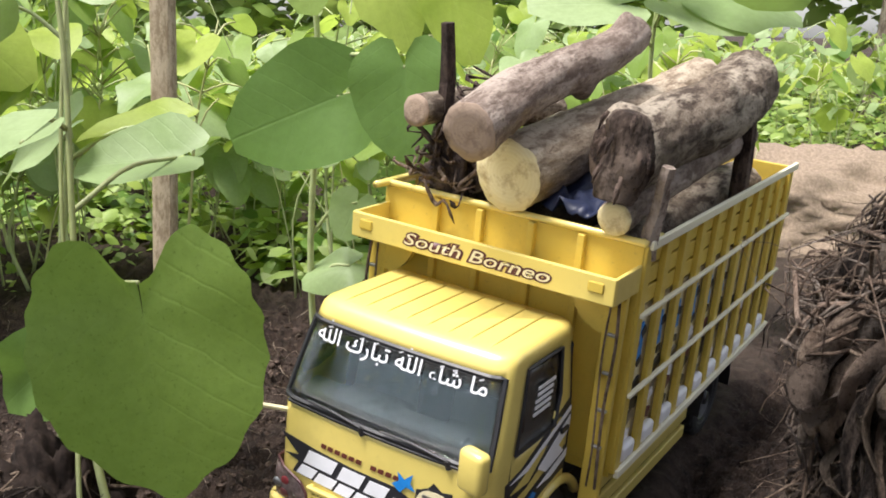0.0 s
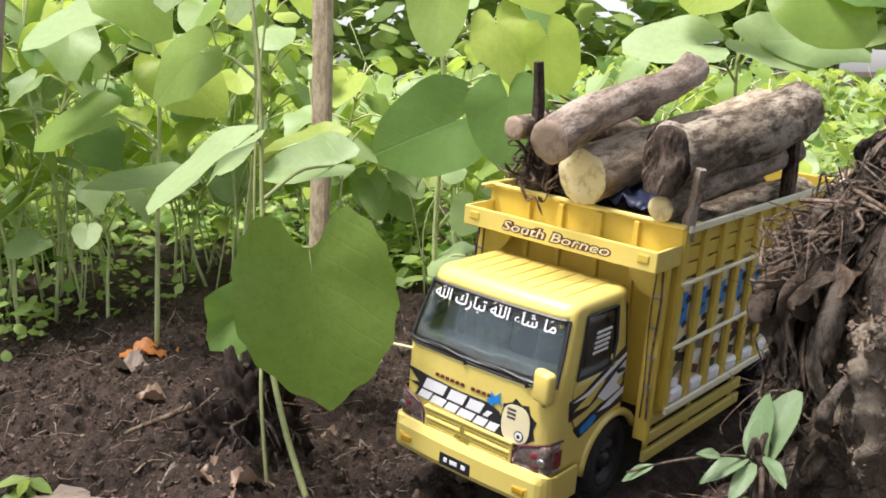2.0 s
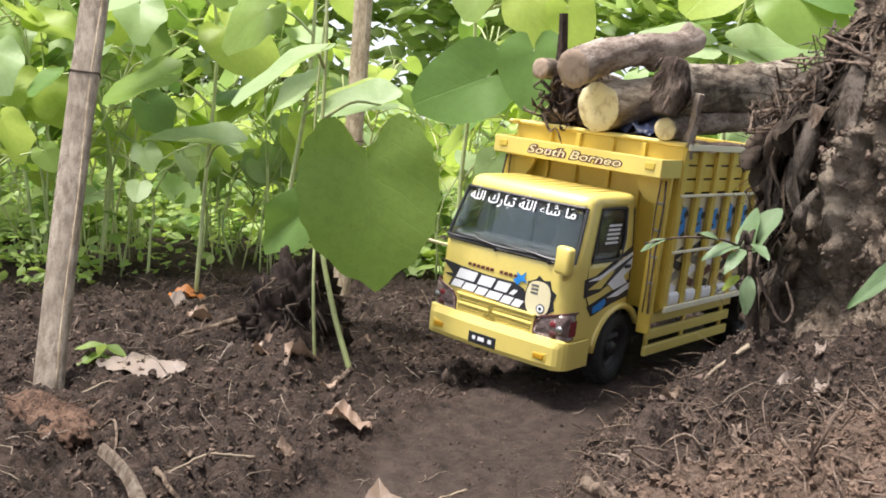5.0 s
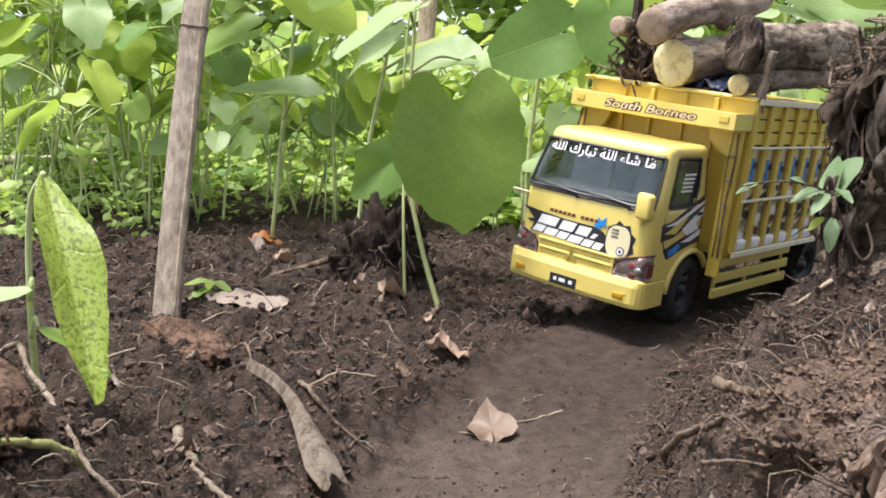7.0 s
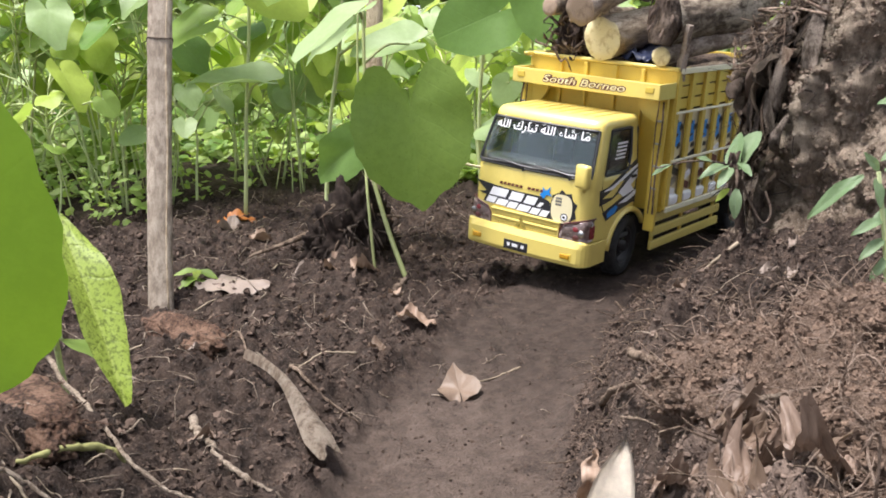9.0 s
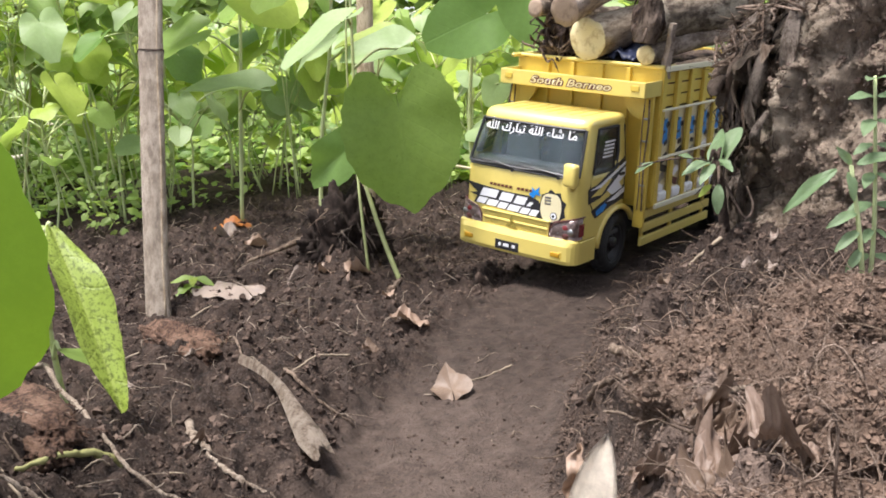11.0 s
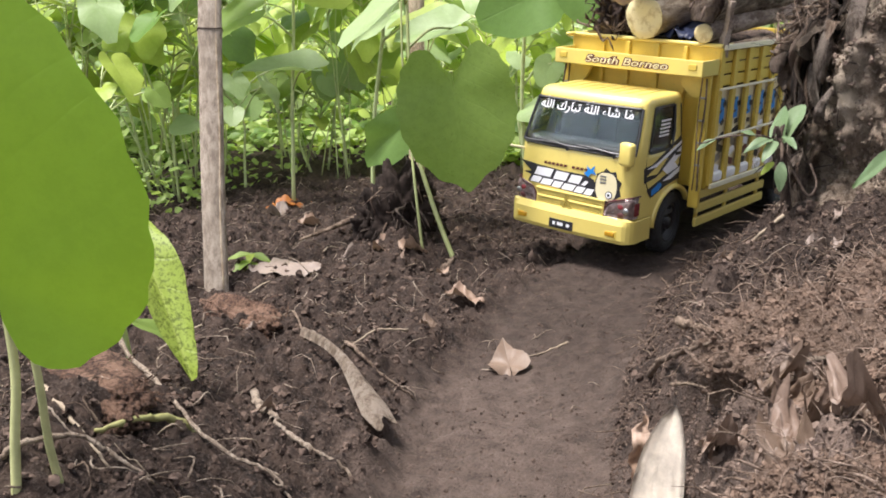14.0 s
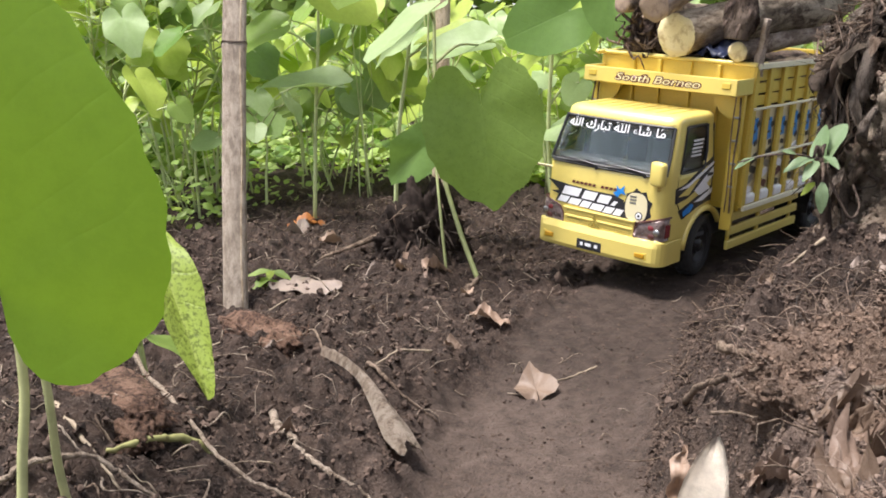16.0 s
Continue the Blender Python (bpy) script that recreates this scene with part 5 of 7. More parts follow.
plant_of("vine_plant", (-0.10, 1.06, 0.01),
         [([(-0.10, 1.06, 0.0), (-0.11, 1.05, 0.2), (-0.10, 1.04, 0.42), (-0.12, 1.05, 0.62)], 0.004, 0.0025)],
         [(LD[0], (-0.072, 0.985, 0.376), (-0.183, 0.965, 0.330), (0.1, -1, 0.25), 0.95, (-0.105, 1.045, 0.36)),
          (LD[2], (-0.006, 0.925, 0.407), (-0.001, 0.905, 0.318), (-0.1, -1, 0.1), 1.0, (-0.10, 1.04, 0.40)),
          (LP[3], (-0.068, 1.04, 0.200), (-0.125, 1.03, 0.186), (0, -0.6, 0.8), 0.9, (-0.108, 1.05, 0.17)),
          (LP[0], (-0.060, 1.04, 0.266), (-0.080, 1.03, 0.225), (-0.2, -1, 0.2), 1.1, (-0.108, 1.05, 0.23)),
          (LL[1], (-0.03, 1.00, 0.49), (0.00, 0.97, 0.415), (0.1, -1, 0.2), 0.8, (-0.10, 1.04, 0.46)),
          (LL[2], (0.03, 1.00, 0.475), (0.055, 0.98, 0.40), (0.1, -1, 0.2), 0.8, (-0.10, 1.04, 0.47)),
          (L[2], (-0.10, 1.02, 0.53), (-0.10, 0.98, 0.44), (-0.1, -1, 0.3), 0.8, (-0.11, 1.04, 0.50)),
          (LL[0], (-0.03, 1.03, 0.58), (0.05, 1.00, 0.50), (0.2, -1, 0.3), 0.8, (-0.11, 1.04, 0.56))],
         "vine with broad dark leaves behind the truck cab")
plant_of("vine_plant", (-0.36, 0.99, 0.0),
         [([(-0.36, 0.99, 0.0), (-0.35, 0.99, 0.18), (-0.32, 0.97, 0.36), (-0.31, 0.95, 0.56)], 0.004, 0.0024)],
         [(LP[4], (-0.303, 0.92, 0.347), (-0.385, 0.925, 0.300), (-0.35, -0.55, 0.8), 0.85, (-0.325, 0.97, 0.33)),
          (LL[2], (-0.2317, 0.985, 0.345), (-0.330, 0.980, 0.330), (0, -0.35, 1), 0.55, (-0.325, 0.97, 0.31)),
          (L[1], (-0.38, 0.95, 0.45), (-0.45, 0.93, 0.39), (-0.3, -0.9, 0.4), 0.9, (-0.315, 0.96, 0.42)),
          (LP[1], (-0.35, 0.92, 0.58), (-0.42, 0.88, 0.50), (-0.2, -0.8, 0.6), 0.9, (-0.31, 0.95, 0.54))],
         "vine with pale drooping leaves in front of the far stake")
plant_of("vine_plant", (-0.56, 1.16, 0.0),
         [([(-0.56, 1.16, 0.0), (-0.55, 1.16, 0.2), (-0.53, 1.14, 0.42), (-0.55, 1.12, 0.6)], 0.004, 0.0024)],
         [(LP[2], (-0.502, 1.10, 0.260), (-0.645, 1.10, 0.266), (0, -0.35, 1), 0.6, (-0.55, 1.16, 0.22)),
          (L[0], (-0.60, 1.10, 0.36), (-0.71, 1.08, 0.32), (-0.2, -0.6, 0.8), 0.9, (-0.54, 1.15, 0.32)),
          (LL[3], (-0.50, 1.10, 0.44), (-0.40, 1.08, 0.38), (0.2, -0.7, 0.6), 0.9, (-0.53, 1.14, 0.40)),
          (LP[0], (-0.58, 1.08, 0.50), (-0.70, 1.05, 0.46), (-0.1, -0.5, 0.8), 0.9, (-0.54, 1.13, 0.48)),
          (L[4], (-0.53, 1.06, 0.56), (-0.46, 1.02, 0.46), (0.1, -0.9, 0.5), 0.9, (-0.545, 1.125, 0.54))],
         "slender vine with level pale leaves")
# plants behind the load
plant_of("vine_plant", (0.30, 1.55, 0.03),
         [([(0.30, 1.55, 0.02), (0.31, 1.5, 0.25), (0.30, 1.45, 0.46), (0.33, 1.42, 0.62)], 0.004, 0.0026)],
         [(LP[0], (0.235, 1.36, 0.475), (0.105, 1.34, 0.478), (0, -0.6, 0.8), 0.9, (0.30, 1.46, 0.42)),
          (LP[2], (0.310, 1.40, 0.480), (0.425, 1.38, 0.446), (0, -0.65, 0.75), 0.9, (0.30, 1.45, 0.45)),
          (LP[1], (0.367, 1.42, 0.495), (0.510, 1.40, 0.480), (0, -0.6, 0.8), 0.9, (0.31, 1.44, 0.47)),
          (L[3], (0.366, 1.32, 0.560), (0.475, 1.28, 0.490), (0.1, -0.9, 0.4), 1.0, (0.32, 1.43, 0.55)),
          (LL[0], (0.28, 1.38, 0.60), (0.20, 1.34, 0.52), (-0.1, -0.9, 0.4), 1.0, (0.32, 1.43, 0.57)),
          (LD[4], (0.42, 1.36, 0.60), (0.55, 1.32, 0.54), (0.1, -0.8, 0.5), 1.0, (0.33, 1.42, 0.60))],
         "vine with broad pale leaves behind the load of logs")
plant_of("vine_plant", (-1.03, 2.22, 0.0),
         [([(-1.03, 2.22, 0.0), (-1.05, 2.22, 0.12), (-1.06, 2.21, 0.24), (-1.04, 2.20, 0.36)], 0.004, 0.002)],
         [(LP[0], (-1.068, 2.180, 0.178), (-1.010, 2.130, 0.072), (0.1, -1, 0.3), 0.95, (-1.058, 2.21, 0.21)),
          (L[1], (-1.10, 2.17, 0.30), (-1.19, 2.13, 0.25), (-0.2, -0.8, 0.6), 0.9, (-1.05, 2.20, 0.28)),
          (LL[2], (-0.99, 2.16, 0.34), (-0.90, 2.12, 0.28), (0.2, -0.8, 0.6), 0.9, (-1.04, 2.20, 0.33))],
         "vine with one pale leaf hanging straight down")
# leaf close to the lens
plant_of("vine_plant", (-0.305, -0.06, 0.05),
         [([(-0.294, -0.094, 0.055), (-0.291, -0.092, 0.095), (-0.286, -0.090, 0.149), (-0.290, -0.095, 0.24), (-0.31, -0.085, 0.40)], 0.0031, 0.0024),
          ([(-0.281, -0.068, 0.052), (-0.279, -0.078, 0.090), (-0.273, -0.090, 0.147), (-0.280, -0.098, 0.24), (-0.27, -0.10, 0.36)], 0.0027, 0.0020)],
         [(NEAR_LEAF, (-0.207, -0.205, 0.224), (-0.191, -0.225, 0.358), (0.25, -1, 0.1), 1.0, (-0.295, -0.09, 0.20)),
          (LD[1], (-0.275, -0.06, 0.20), (-0.262, -0.04, 0.155), (0.3, -0.8, 0.5), 1.0, (-0.292, -0.08, 0.17)),
          (L[2], (-0.31, -0.05, 0.36), (-0.36, -0.02, 0.42), (-0.2, -0.7, 0.6), 1.0, (-0.315, -0.082, 0.37))],
         "vine with a very large bright green leaf close by", STEM_YELLOW)
plant_of("spotted_plant", (-0.395, 0.23, 0.0),
         [([(-0.395, 0.23, 0.0), (-0.40, 0.225, 0.08), (-0.395, 0.215, 0.16), (-0.376, 0.203, 0.19)], 0.003, 0.002)],
         [(SPOTTED, (-0.374, 0.200, 0.187), (-0.276, 0.120, 0.063), (0.75, -0.55, 0.40), 0.82, None),
          (OVAL_PALE, (-0.395, 0.22, 0.10), (-0.46, 0.17, 0.085), (0, -0.3, 1), 0.8, (-0.398, 0.222, 0.09)),
          (OVAL, (-0.390, 0.22, 0.07), (-0.335, 0.24, 0.045), (0, -0.3, 1), 0.8, (-0.399, 0.224, 0.06))],
         "small plant with one hanging yellow-green leaf speckled with dark spots")
# sapling and weed on the bank
plant_of("sapling", (0.225, 0.454, 0.105),
         [([(0.225, 0.454, 0.090), (0.217, 0.440, 0.15), (0.206, 0.424, 0.213)], 0.0060, 0.0048),
          ([(0.206, 0.424, 0.208), (0.185, 0.408, 0.216), (0.155, 0.392, 0.217), (0.127, 0.383, 0.211)], 0.0010, 0.0007),
          ([(0.208, 0.420, 0.205), (0.220, 0.410, 0.178), (0.232, 0.405, 0.158), (0.240, 0.408, 0.168), (0.234, 0.412, 0.188)], 0.0015, 0.0010)],
         [(SAGE[2], (0.213, 0.432, 0.214), (0.236, 0.468, 0.245), (-0.45, -0.75, 0.45), 0.44, (0.206, 0.424, 0.208)),
          (SAGE[0], (0.208, 0.430, 0.215), (0.212, 0.460, 0.244), (-0.70, -0.55, 0.30), 0.50, None),
          (OVAL_SAGE, (0.199, 0.418, 0.212), (0.172, 0.398, 0.209), (0, -0.45, 0.9), 0.80, (0.206, 0.424, 0.210)),
          (OVAL_SAGE, (0.203, 0.416, 0.209), (0.187, 0.395, 0.199), (-0.2, -0.60, 0.8), 0.90, None),
          (OVAL_SAGE, (0.208, 0.416, 0.214), (0.217, 0.394, 0.211), (0.1, -0.50, 0.85), 0.90, None),
          (OVAL_SAGE, (0.206, 0.404, 0.191), (0.204, 0.394, 0.165), (-0.2, -1, 0.2), 0.95, (0.208, 0.422, 0.198)),
          (OVAL_LIME, (0.200, 0.410, 0.190), (0.188, 0.400, 0.183), (-0.2, -0.8, 0.5), 1.0, (0.208, 0.423, 0.19)),
          (OVAL_SAGE, (0.142, 0.387, 0.215), (0.124, 0.382, 0.209), (0, -0.5, 0.9), 0.8, None),
          (OVAL_SAGE, (0.182, 0.406, 0.216), (0.170, 0.395, 0.224), (0, -0.6, 0.8), 0.9, None)],
         "young shoot with dark woody stem and pale leaves", BARK_DARK, "sapling")
plant_of("weed", (0.288, 0.20, 0.12),
         [([(0.288, 0.20, 0.11), (0.283, 0.198, 0.17), (0.272, 0.198, 0.235)], 0.0024, 0.0015),
          ([(0.292, 0.205, 0.11), (0.294, 0.208, 0.19), (0.288, 0.210, 0.300)], 0.0022, 0.0012)],
         [(OVAL_SAGE, (0.2866, 0.2095, 0.2980), (0.2791, 0.1935, 0.3020), (-0.15, -0.55, 0.8), 0.95, None),
          (OVAL_SAGE, (0.2896, 0.2095, 0.2980), (0.2971, 0.1999, 0.3020), (0.15, -0.55, 0.8), 0.95, None),
          (OVAL_SAGE, (0.2873, 0.2095, 0.2850), (0.2696, 0.1975, 0.2890), (-0.15, -0.55, 0.8), 0.95, None),
          (OVAL_SAGE, (0.2903, 0.2095, 0.2850), (0.3080, 0.2023, 0.2890), (0.15, -0.55, 0.8), 0.95, None),
          (OVAL_SAGE, (0.2881, 0.2095, 0.2680), (0.2770, 0.1871, 0.2650), (-0.15, -0.55, 0.8), 0.95, None),
          (OVAL_SAGE, (0.2911, 0.2095, 0.2680), (0.3022, 0.1961, 0.2650), (0.15, -0.55, 0.8), 0.95, None),
          (OVAL_SAGE, (0.2890, 0.2095, 0.2500), (0.2745, 0.1995, 0.2470), (-0.15, -0.55, 0.8), 0.95, None),
          (OVAL_SAGE, (0.2920, 0.2095, 0.2500), (0.3065, 0.2035, 0.2470), (0.15, -0.55, 0.8), 0.95, None),
          (OVAL_SAGE, (0.2901, 0.2095, 0.2280), (0.2808, 0.1903, 0.2250), (-0.15, -0.55, 0.8), 0.95, None),
          (OVAL_SAGE, (0.2931, 0.2095, 0.2280), (0.3024, 0.1980, 0.2250), (0.15, -0.55, 0.8), 0.95, None),
          (OVAL_SAGE, (0.2913, 0.2095, 0.2050), (0.2703, 0.1955, 0.2020), (-0.15, -0.55, 0.8), 0.95, None),
          (OVAL_SAGE, (0.2943, 0.2095, 0.2050), (0.3152, 0.2011, 0.2020), (0.15, -0.55, 0.8), 0.95, None),
          (OVAL_SAGE, (0.2920, 0.2095, 0.1850), (0.2845, 0.1935, 0.1820), (-0.15, -0.55, 0.8), 0.95, None),
          (OVAL_SAGE, (0.2950, 0.2095, 0.1850), (0.3025, 0.1999, 0.1820), (0.15, -0.55, 0.8), 0.95, None),
          (OVAL_SAGE, (0.2920, 0.2095, 0.1650), (0.2743, 0.1975, 0.1620), (-0.15, -0.55, 0.8), 0.95, None),
          (OVAL_SAGE, (0.2950, 0.2095, 0.1650), (0.3127, 0.2023, 0.1620), (0.15, -0.55, 0.8), 0.95, None),
          (OVAL_SAGE, (0.262, 0.198, 0.232), (0.222, 0.190, 0.208), (-0.35, -0.7, 0.6), 0.55, None),
          (OVAL_SAGE, (0.276, 0.198, 0.236), (0.300, 0.19, 0.248), (0.2, -0.6, 0.7), 0.8, None),
          (OVAL_SAGE, (0.279, 0.198, 0.200), (0.256, 0.19, 0.194), (-0.2, -0.6, 0.7), 0.8, None),
          (OVAL_SAGE, (0.281, 0.198, 0.186), (0.262, 0.187, 0.176), (-0.2, -0.7, 0.7), 0.8, None),
          (OVAL_SAGE, (0.283, 0.198, 0.172), (0.272, 0.188, 0.158), (-0.1, -0.9, 0.3), 0.8, None),
          (OVAL_SAGE, (0.270, 0.198, 0.230), (0.276, 0.188, 0.212), (0.3, -0.8, 0.4), 0.9, None),
          (OVAL_SAGE, (0.272, 0.198, 0.236), (0.262, 0.188, 0.248), (-0.2, -0.8, 0.4), 0.8, None)],
         "weed with small pale green leaves on the bank")
plant_of("seedling", (-0.452, 0.668, 0.004),
         [([(-0.452, 0.668, 0.0), (-0.450, 0.664, 0.02), (-0.447, 0.66, 0.03)], 0.0015, 0.001)],
         [(OVAL, (-0.447, 0.66, 0.028), (-0.475, 0.645, 0.030), (0, -0.4, 1), 1.0, None), (OVAL, (-0.447, 0.66, 0.028), (-0.418, 0.65, 0.026), (0, -0.4, 1), 1.0, None),
          (OVAL_LIME, (-0.447, 0.66, 0.028), (-0.440, 0.632, 0.034), (0, -0.4, 1), 1.0, None), (OVAL, (-0.448, 0.66, 0.02), (-0.468, 0.63, 0.012), (0, -0.4, 1), 1.0, None),
          (OVAL, (-0.449, 0.662, 0.016), (-0.430, 0.63, 0.008), (0, -0.4, 1), 1.0, None)],
         "small bright green seedling at the foot of the stake", category="seedling")


def field_plant(x, y, h, n, rnd):
    """One slender plant of the field with long-stalked leaves near its top."""
    z0 = ground_z(x, y)
    o = Vector((x, y, z0))
    ob = thing("vine_plant", Matrix.Translation(o), "slender vine with a pale stem and broad green leaves", "plant", "vines of the field")
    lean = Vector((rnd.gauss(-0.05, 0.19), rnd.gauss(0, 0.12), 0)) * h
    low = rnd.choice((0.50, 0.62, 0.70, 0.76))
    line = curve_pts([Vector((0, 0, -0.005)), lean * 0.25 + Vector((rnd.gauss(0, 0.012), rnd.gauss(0, 0.01), h * 0.33)), lean * 0.6 + Vector((rnd.gauss(0, 0.016), rnd.gauss(0, 0.012), h * 0.68)), lean + Vector((0, 0, h))], 12)
    bm = bmesh.new()
    r = rnd.uniform(0.0017, 0.0036)
    tube(bm, line, [r * (1 - 0.045 * i) for i in range(13)], 6)
    for i in range(1):
        foot = Vector((rnd.gauss(0, 0.03), rnd.gauss(0, 0.03), -0.005))
        head = foot + Vector((rnd.gauss(-0.04, 0.07), rnd.gauss(0, 0.05), h * rnd.uniform(0.8, 1.15)))
        tube(bm, curve_pts([foot, foot.lerp(head, 0.5) + Vector((rnd.gauss(0, 0.012), 0, 0)), head], 6), [r * 0.6 * (1 - 0.08 * k) for k in range(7)], 5)
    turn = rnd.uniform(0, 6.28)
    for i in range(n):
        u = low + (1 - low) * (i + rnd.random() * 0.6) / n
        s = line[min(12, int(u * 12))]
        turn += 2.4 + rnd.gauss(0, 0.35)
        out = Vector((math.cos(turn), math.sin(turn), 0))
        base = s + out * rnd.uniform(0.03, 0.12) + Vector((0, 0, rnd.uniform(0.0, 0.07)))
        size = rnd.uniform(0.034, 0.092)
        d = (out + Vector((0, 0, -rnd.uniform(0.1, 1.3)))).normalized()
        nrm = Vector((0, 0, 1)) + out * rnd.uniform(0.0, 0.8) + Vector((rnd.gauss(0, 0.35), rnd.gauss(-0.15, 0.35), 0))
        pick = rnd.random()
        kind = LD if pick < 0.06 else LP if pick < 0.38 else LL if pick < 0.74 else L
        tube(bm, curve_pts([s, s.lerp(base, 0.5) + Vector((0, 0, 0.012)), base], 4), [0.0017, 0.0016, 0.0015, 0.0014, 0.0013], 5)
        add_leaf(ob, rnd.choice(kind), base, base + d * size, nrm, rnd.uniform(0.8, 1.15))
    part("stem", bm, STEM if rnd.random() < 0.75 else STEM_YELLOW, ob, smooth=True)


rnd = random.Random(4)
spots = [(-0.652, 1.551), (-0.566, 1.478), (-0.612, 1.50), (-0.535, 1.46), (-0.697, 1.261), (-0.78, 1.33), (-0.83, 1.22), (-0.88, 1.42), (-0.75, 1.62), (-0.70, 1.75), (-0.60, 1.68), (-0.50, 1.72), (-0.86, 1.02), (-0.98, 1.15), (-0.42, 1.62), (-0.46, 1.85), (-0.30, 1.78), (-0.92, 1.66), (-0.22, 1.55)]
while len(spots) < 285:
    y = 1.15 + 4.2 * rnd.random() ** 1.7
    x = rnd.uniform(-0.85 * y - 0.15, 0.55 * y + 0.25)
    if y < 1.45 and x > -0.75:
        continue
    if x > track(y) - 0.22 and x < track(y) + 0.3 and y < 3.0:
        continue
    if min((x - a) ** 2 + (y - b) ** 2 for a, b in spots) < (0.032 * y) ** 2:
        continue
    spots.append((x, y))
for i, (x, y) in enumerate(spots):
    field_plant(x, y, rnd.uniform(0.40, 0.62) if y < 1.6 and i % 4 else rnd.uniform(0.20, 0.44) + 0.02 * max(0, y - 1.5), 11 if y < 3 else 9, rnd)


def small_leaves(name, count, where, size, mats, label, category, seed, up=0.5):
    """Many small leaves as one mesh per tone; where(rnd) gives a place, or None."""
    for j, mat in enumerate(mats):
        r = random.Random(seed + j)
        vs, fs = [], []
        while len(fs) < count * 6 // len(mats):
            p = where(r)
            if p is None:
                continue
            p = Vector(p)
            a = r.uniform(0, 6.28)
            s = r.uniform(*size)
            d = Vector((math.cos(a), math.sin(a), r.gauss(up * 0.3, 0.5))).normalized() * s
            n = Vector((r.gauss(0, 0.5), r.gauss(-0.3, 0.5), 1)).normalized()
            w = d.cross(n).normalized() * s * r.uniform(0.28, 0.45)
            bend = n * s * 0.12
            k = len(vs)
            vs += [p, p + d * 0.25 + w * 0.75 - bend * 0.2, p + d * 0.6 + w * 0.85 - bend * 0.3, p + d - bend, p + d * 0.6 - w * 0.85 - bend * 0.3, p + d * 0.25 - w * 0.75 - bend * 0.2, p + d * 0.35 + bend * 0.6]
            fs += [(k, k + 1, k + 6), (k + 1, k + 2, k + 6), (k + 2, k + 3, k + 6), (k + 3, k + 4, k + 6), (k + 4, k + 5, k + 6), (k + 5, k, k + 6)]
        me = bpy.data.meshes.new(name)
        me.from_pydata([tuple(v) for v in vs], [], fs)
        me.materials.append(mat)
        me.shade_smooth()
        tagged(new(name, me), label, category, kind="stuff")


def leaf_mass(name, a, b, share=0.4):
    m = Nodes(name, 0.5, spec=0.4)
    tone = m.mix(m.island(), a, b)
    m.set(m.bsdf, "Base Color", tone)
    tr = m.t.nodes.new("ShaderNodeBsdfTranslucent")
    m.set(tr, "Color", m.mix(0.4, tone, (0.5, 0.6, 0.05)))
    sh = m.t.nodes.new("ShaderNodeMixShader")
    sh.inputs[0].default_value = share
    m.t.links.new(m.bsdf.outputs[0], sh.inputs[1]), m.t.links.new(tr.outputs[0], sh.inputs[2])
    m.t.links.new(sh.outputs[0], m.out.inputs[0])
    return m.mat


MASS_A = leaf_mass("small_leaves_green", (0.15, 0.27, 0.055), (0.37, 0.50, 0.15), 0.5)
MASS_C = leaf_mass("small_leaves_deep", (0.06, 0.14, 0.02), (0.16, 0.28, 0.05), 0.45)
MASS_B = leaf_mass("small_leaves_light", (0.33, 0.48, 0.10), (0.55, 0.66, 0.28), 0.5)


def weed_place(r):
    y = 0.85 + 4.6 * r.random() ** 1.5
    x = r.uniform(-0.95 * y - 0.25, 0.6 * y + 0.3)
    edge = float(np.interp(y, [0.85, 1.1, 1.4, 1.7], [-0.76, -0.72, -0.62, -0.35])) - 0.12 * float(grain(x, y, 5, 16))
    if (y < 1.75 and x > edge) or abs(x - float(track(y))) < 0.17 or grain(x, y, 6.5, 12) < np.interp(y, [1.0, 2.0, 3.0], [0.50, 0.42, 0.22]):
        return None
    return x, y, abs(r.gauss(0, 0.020 + 0.030 * min(y, 4)))


small_leaves("low_weeds", 15000, weed_place, (0.009, 0.030), (MASS_A, MASS_B), "low green weeds covering the soil between the stems", "weeds", 50)


def brush_place(r):
    y = 1.6 + 3.9 * r.random() ** 1.2
    x = r.uniform(-0.9 * y - 0.2, 0.95 * y + 0.6)
    if (abs(x - float(track(y))) < 0.22 and y < 3.0) or grain(x, y, 3.4, 14) < np.interp(y, [1.6, 3.2], [0.52, 0.30]):
        return None
    return x, y, 0.01 + (0.04 + float(np.interp(y, [1.6, 2.6], [0.10, 0.32])) * float(grain(x, y, 3.1, 15))) * r.random()


small_leaves("undergrowth", 26000, brush_place, (0.022, 0.060), (MASS_A, MASS_B, MASS_C, MASS_B), "leafy green undergrowth between the stems of the vines", "undergrowth", 70)


def hedge_place(r):
    x, y = r.uniform(-8, 9), r.uniform(5.2, 8)
    top = 1.5 + 1.3 * float(grain(x, 0, 0.8, 31)) + 0.3 * float(grain(x, 0, 2.5, 32))
    z = top * r.random() ** 0.8
    return (x, y, z) if float(grain(x, z, 2.2, 33)) > 0.3 else None


small_leaves("hedge", 27000, hedge_place, (0.09, 0.24), (MASS_A, MASS_B, MASS_B), "far leafy green undergrowth closing the garden", "undergrowth", 60)


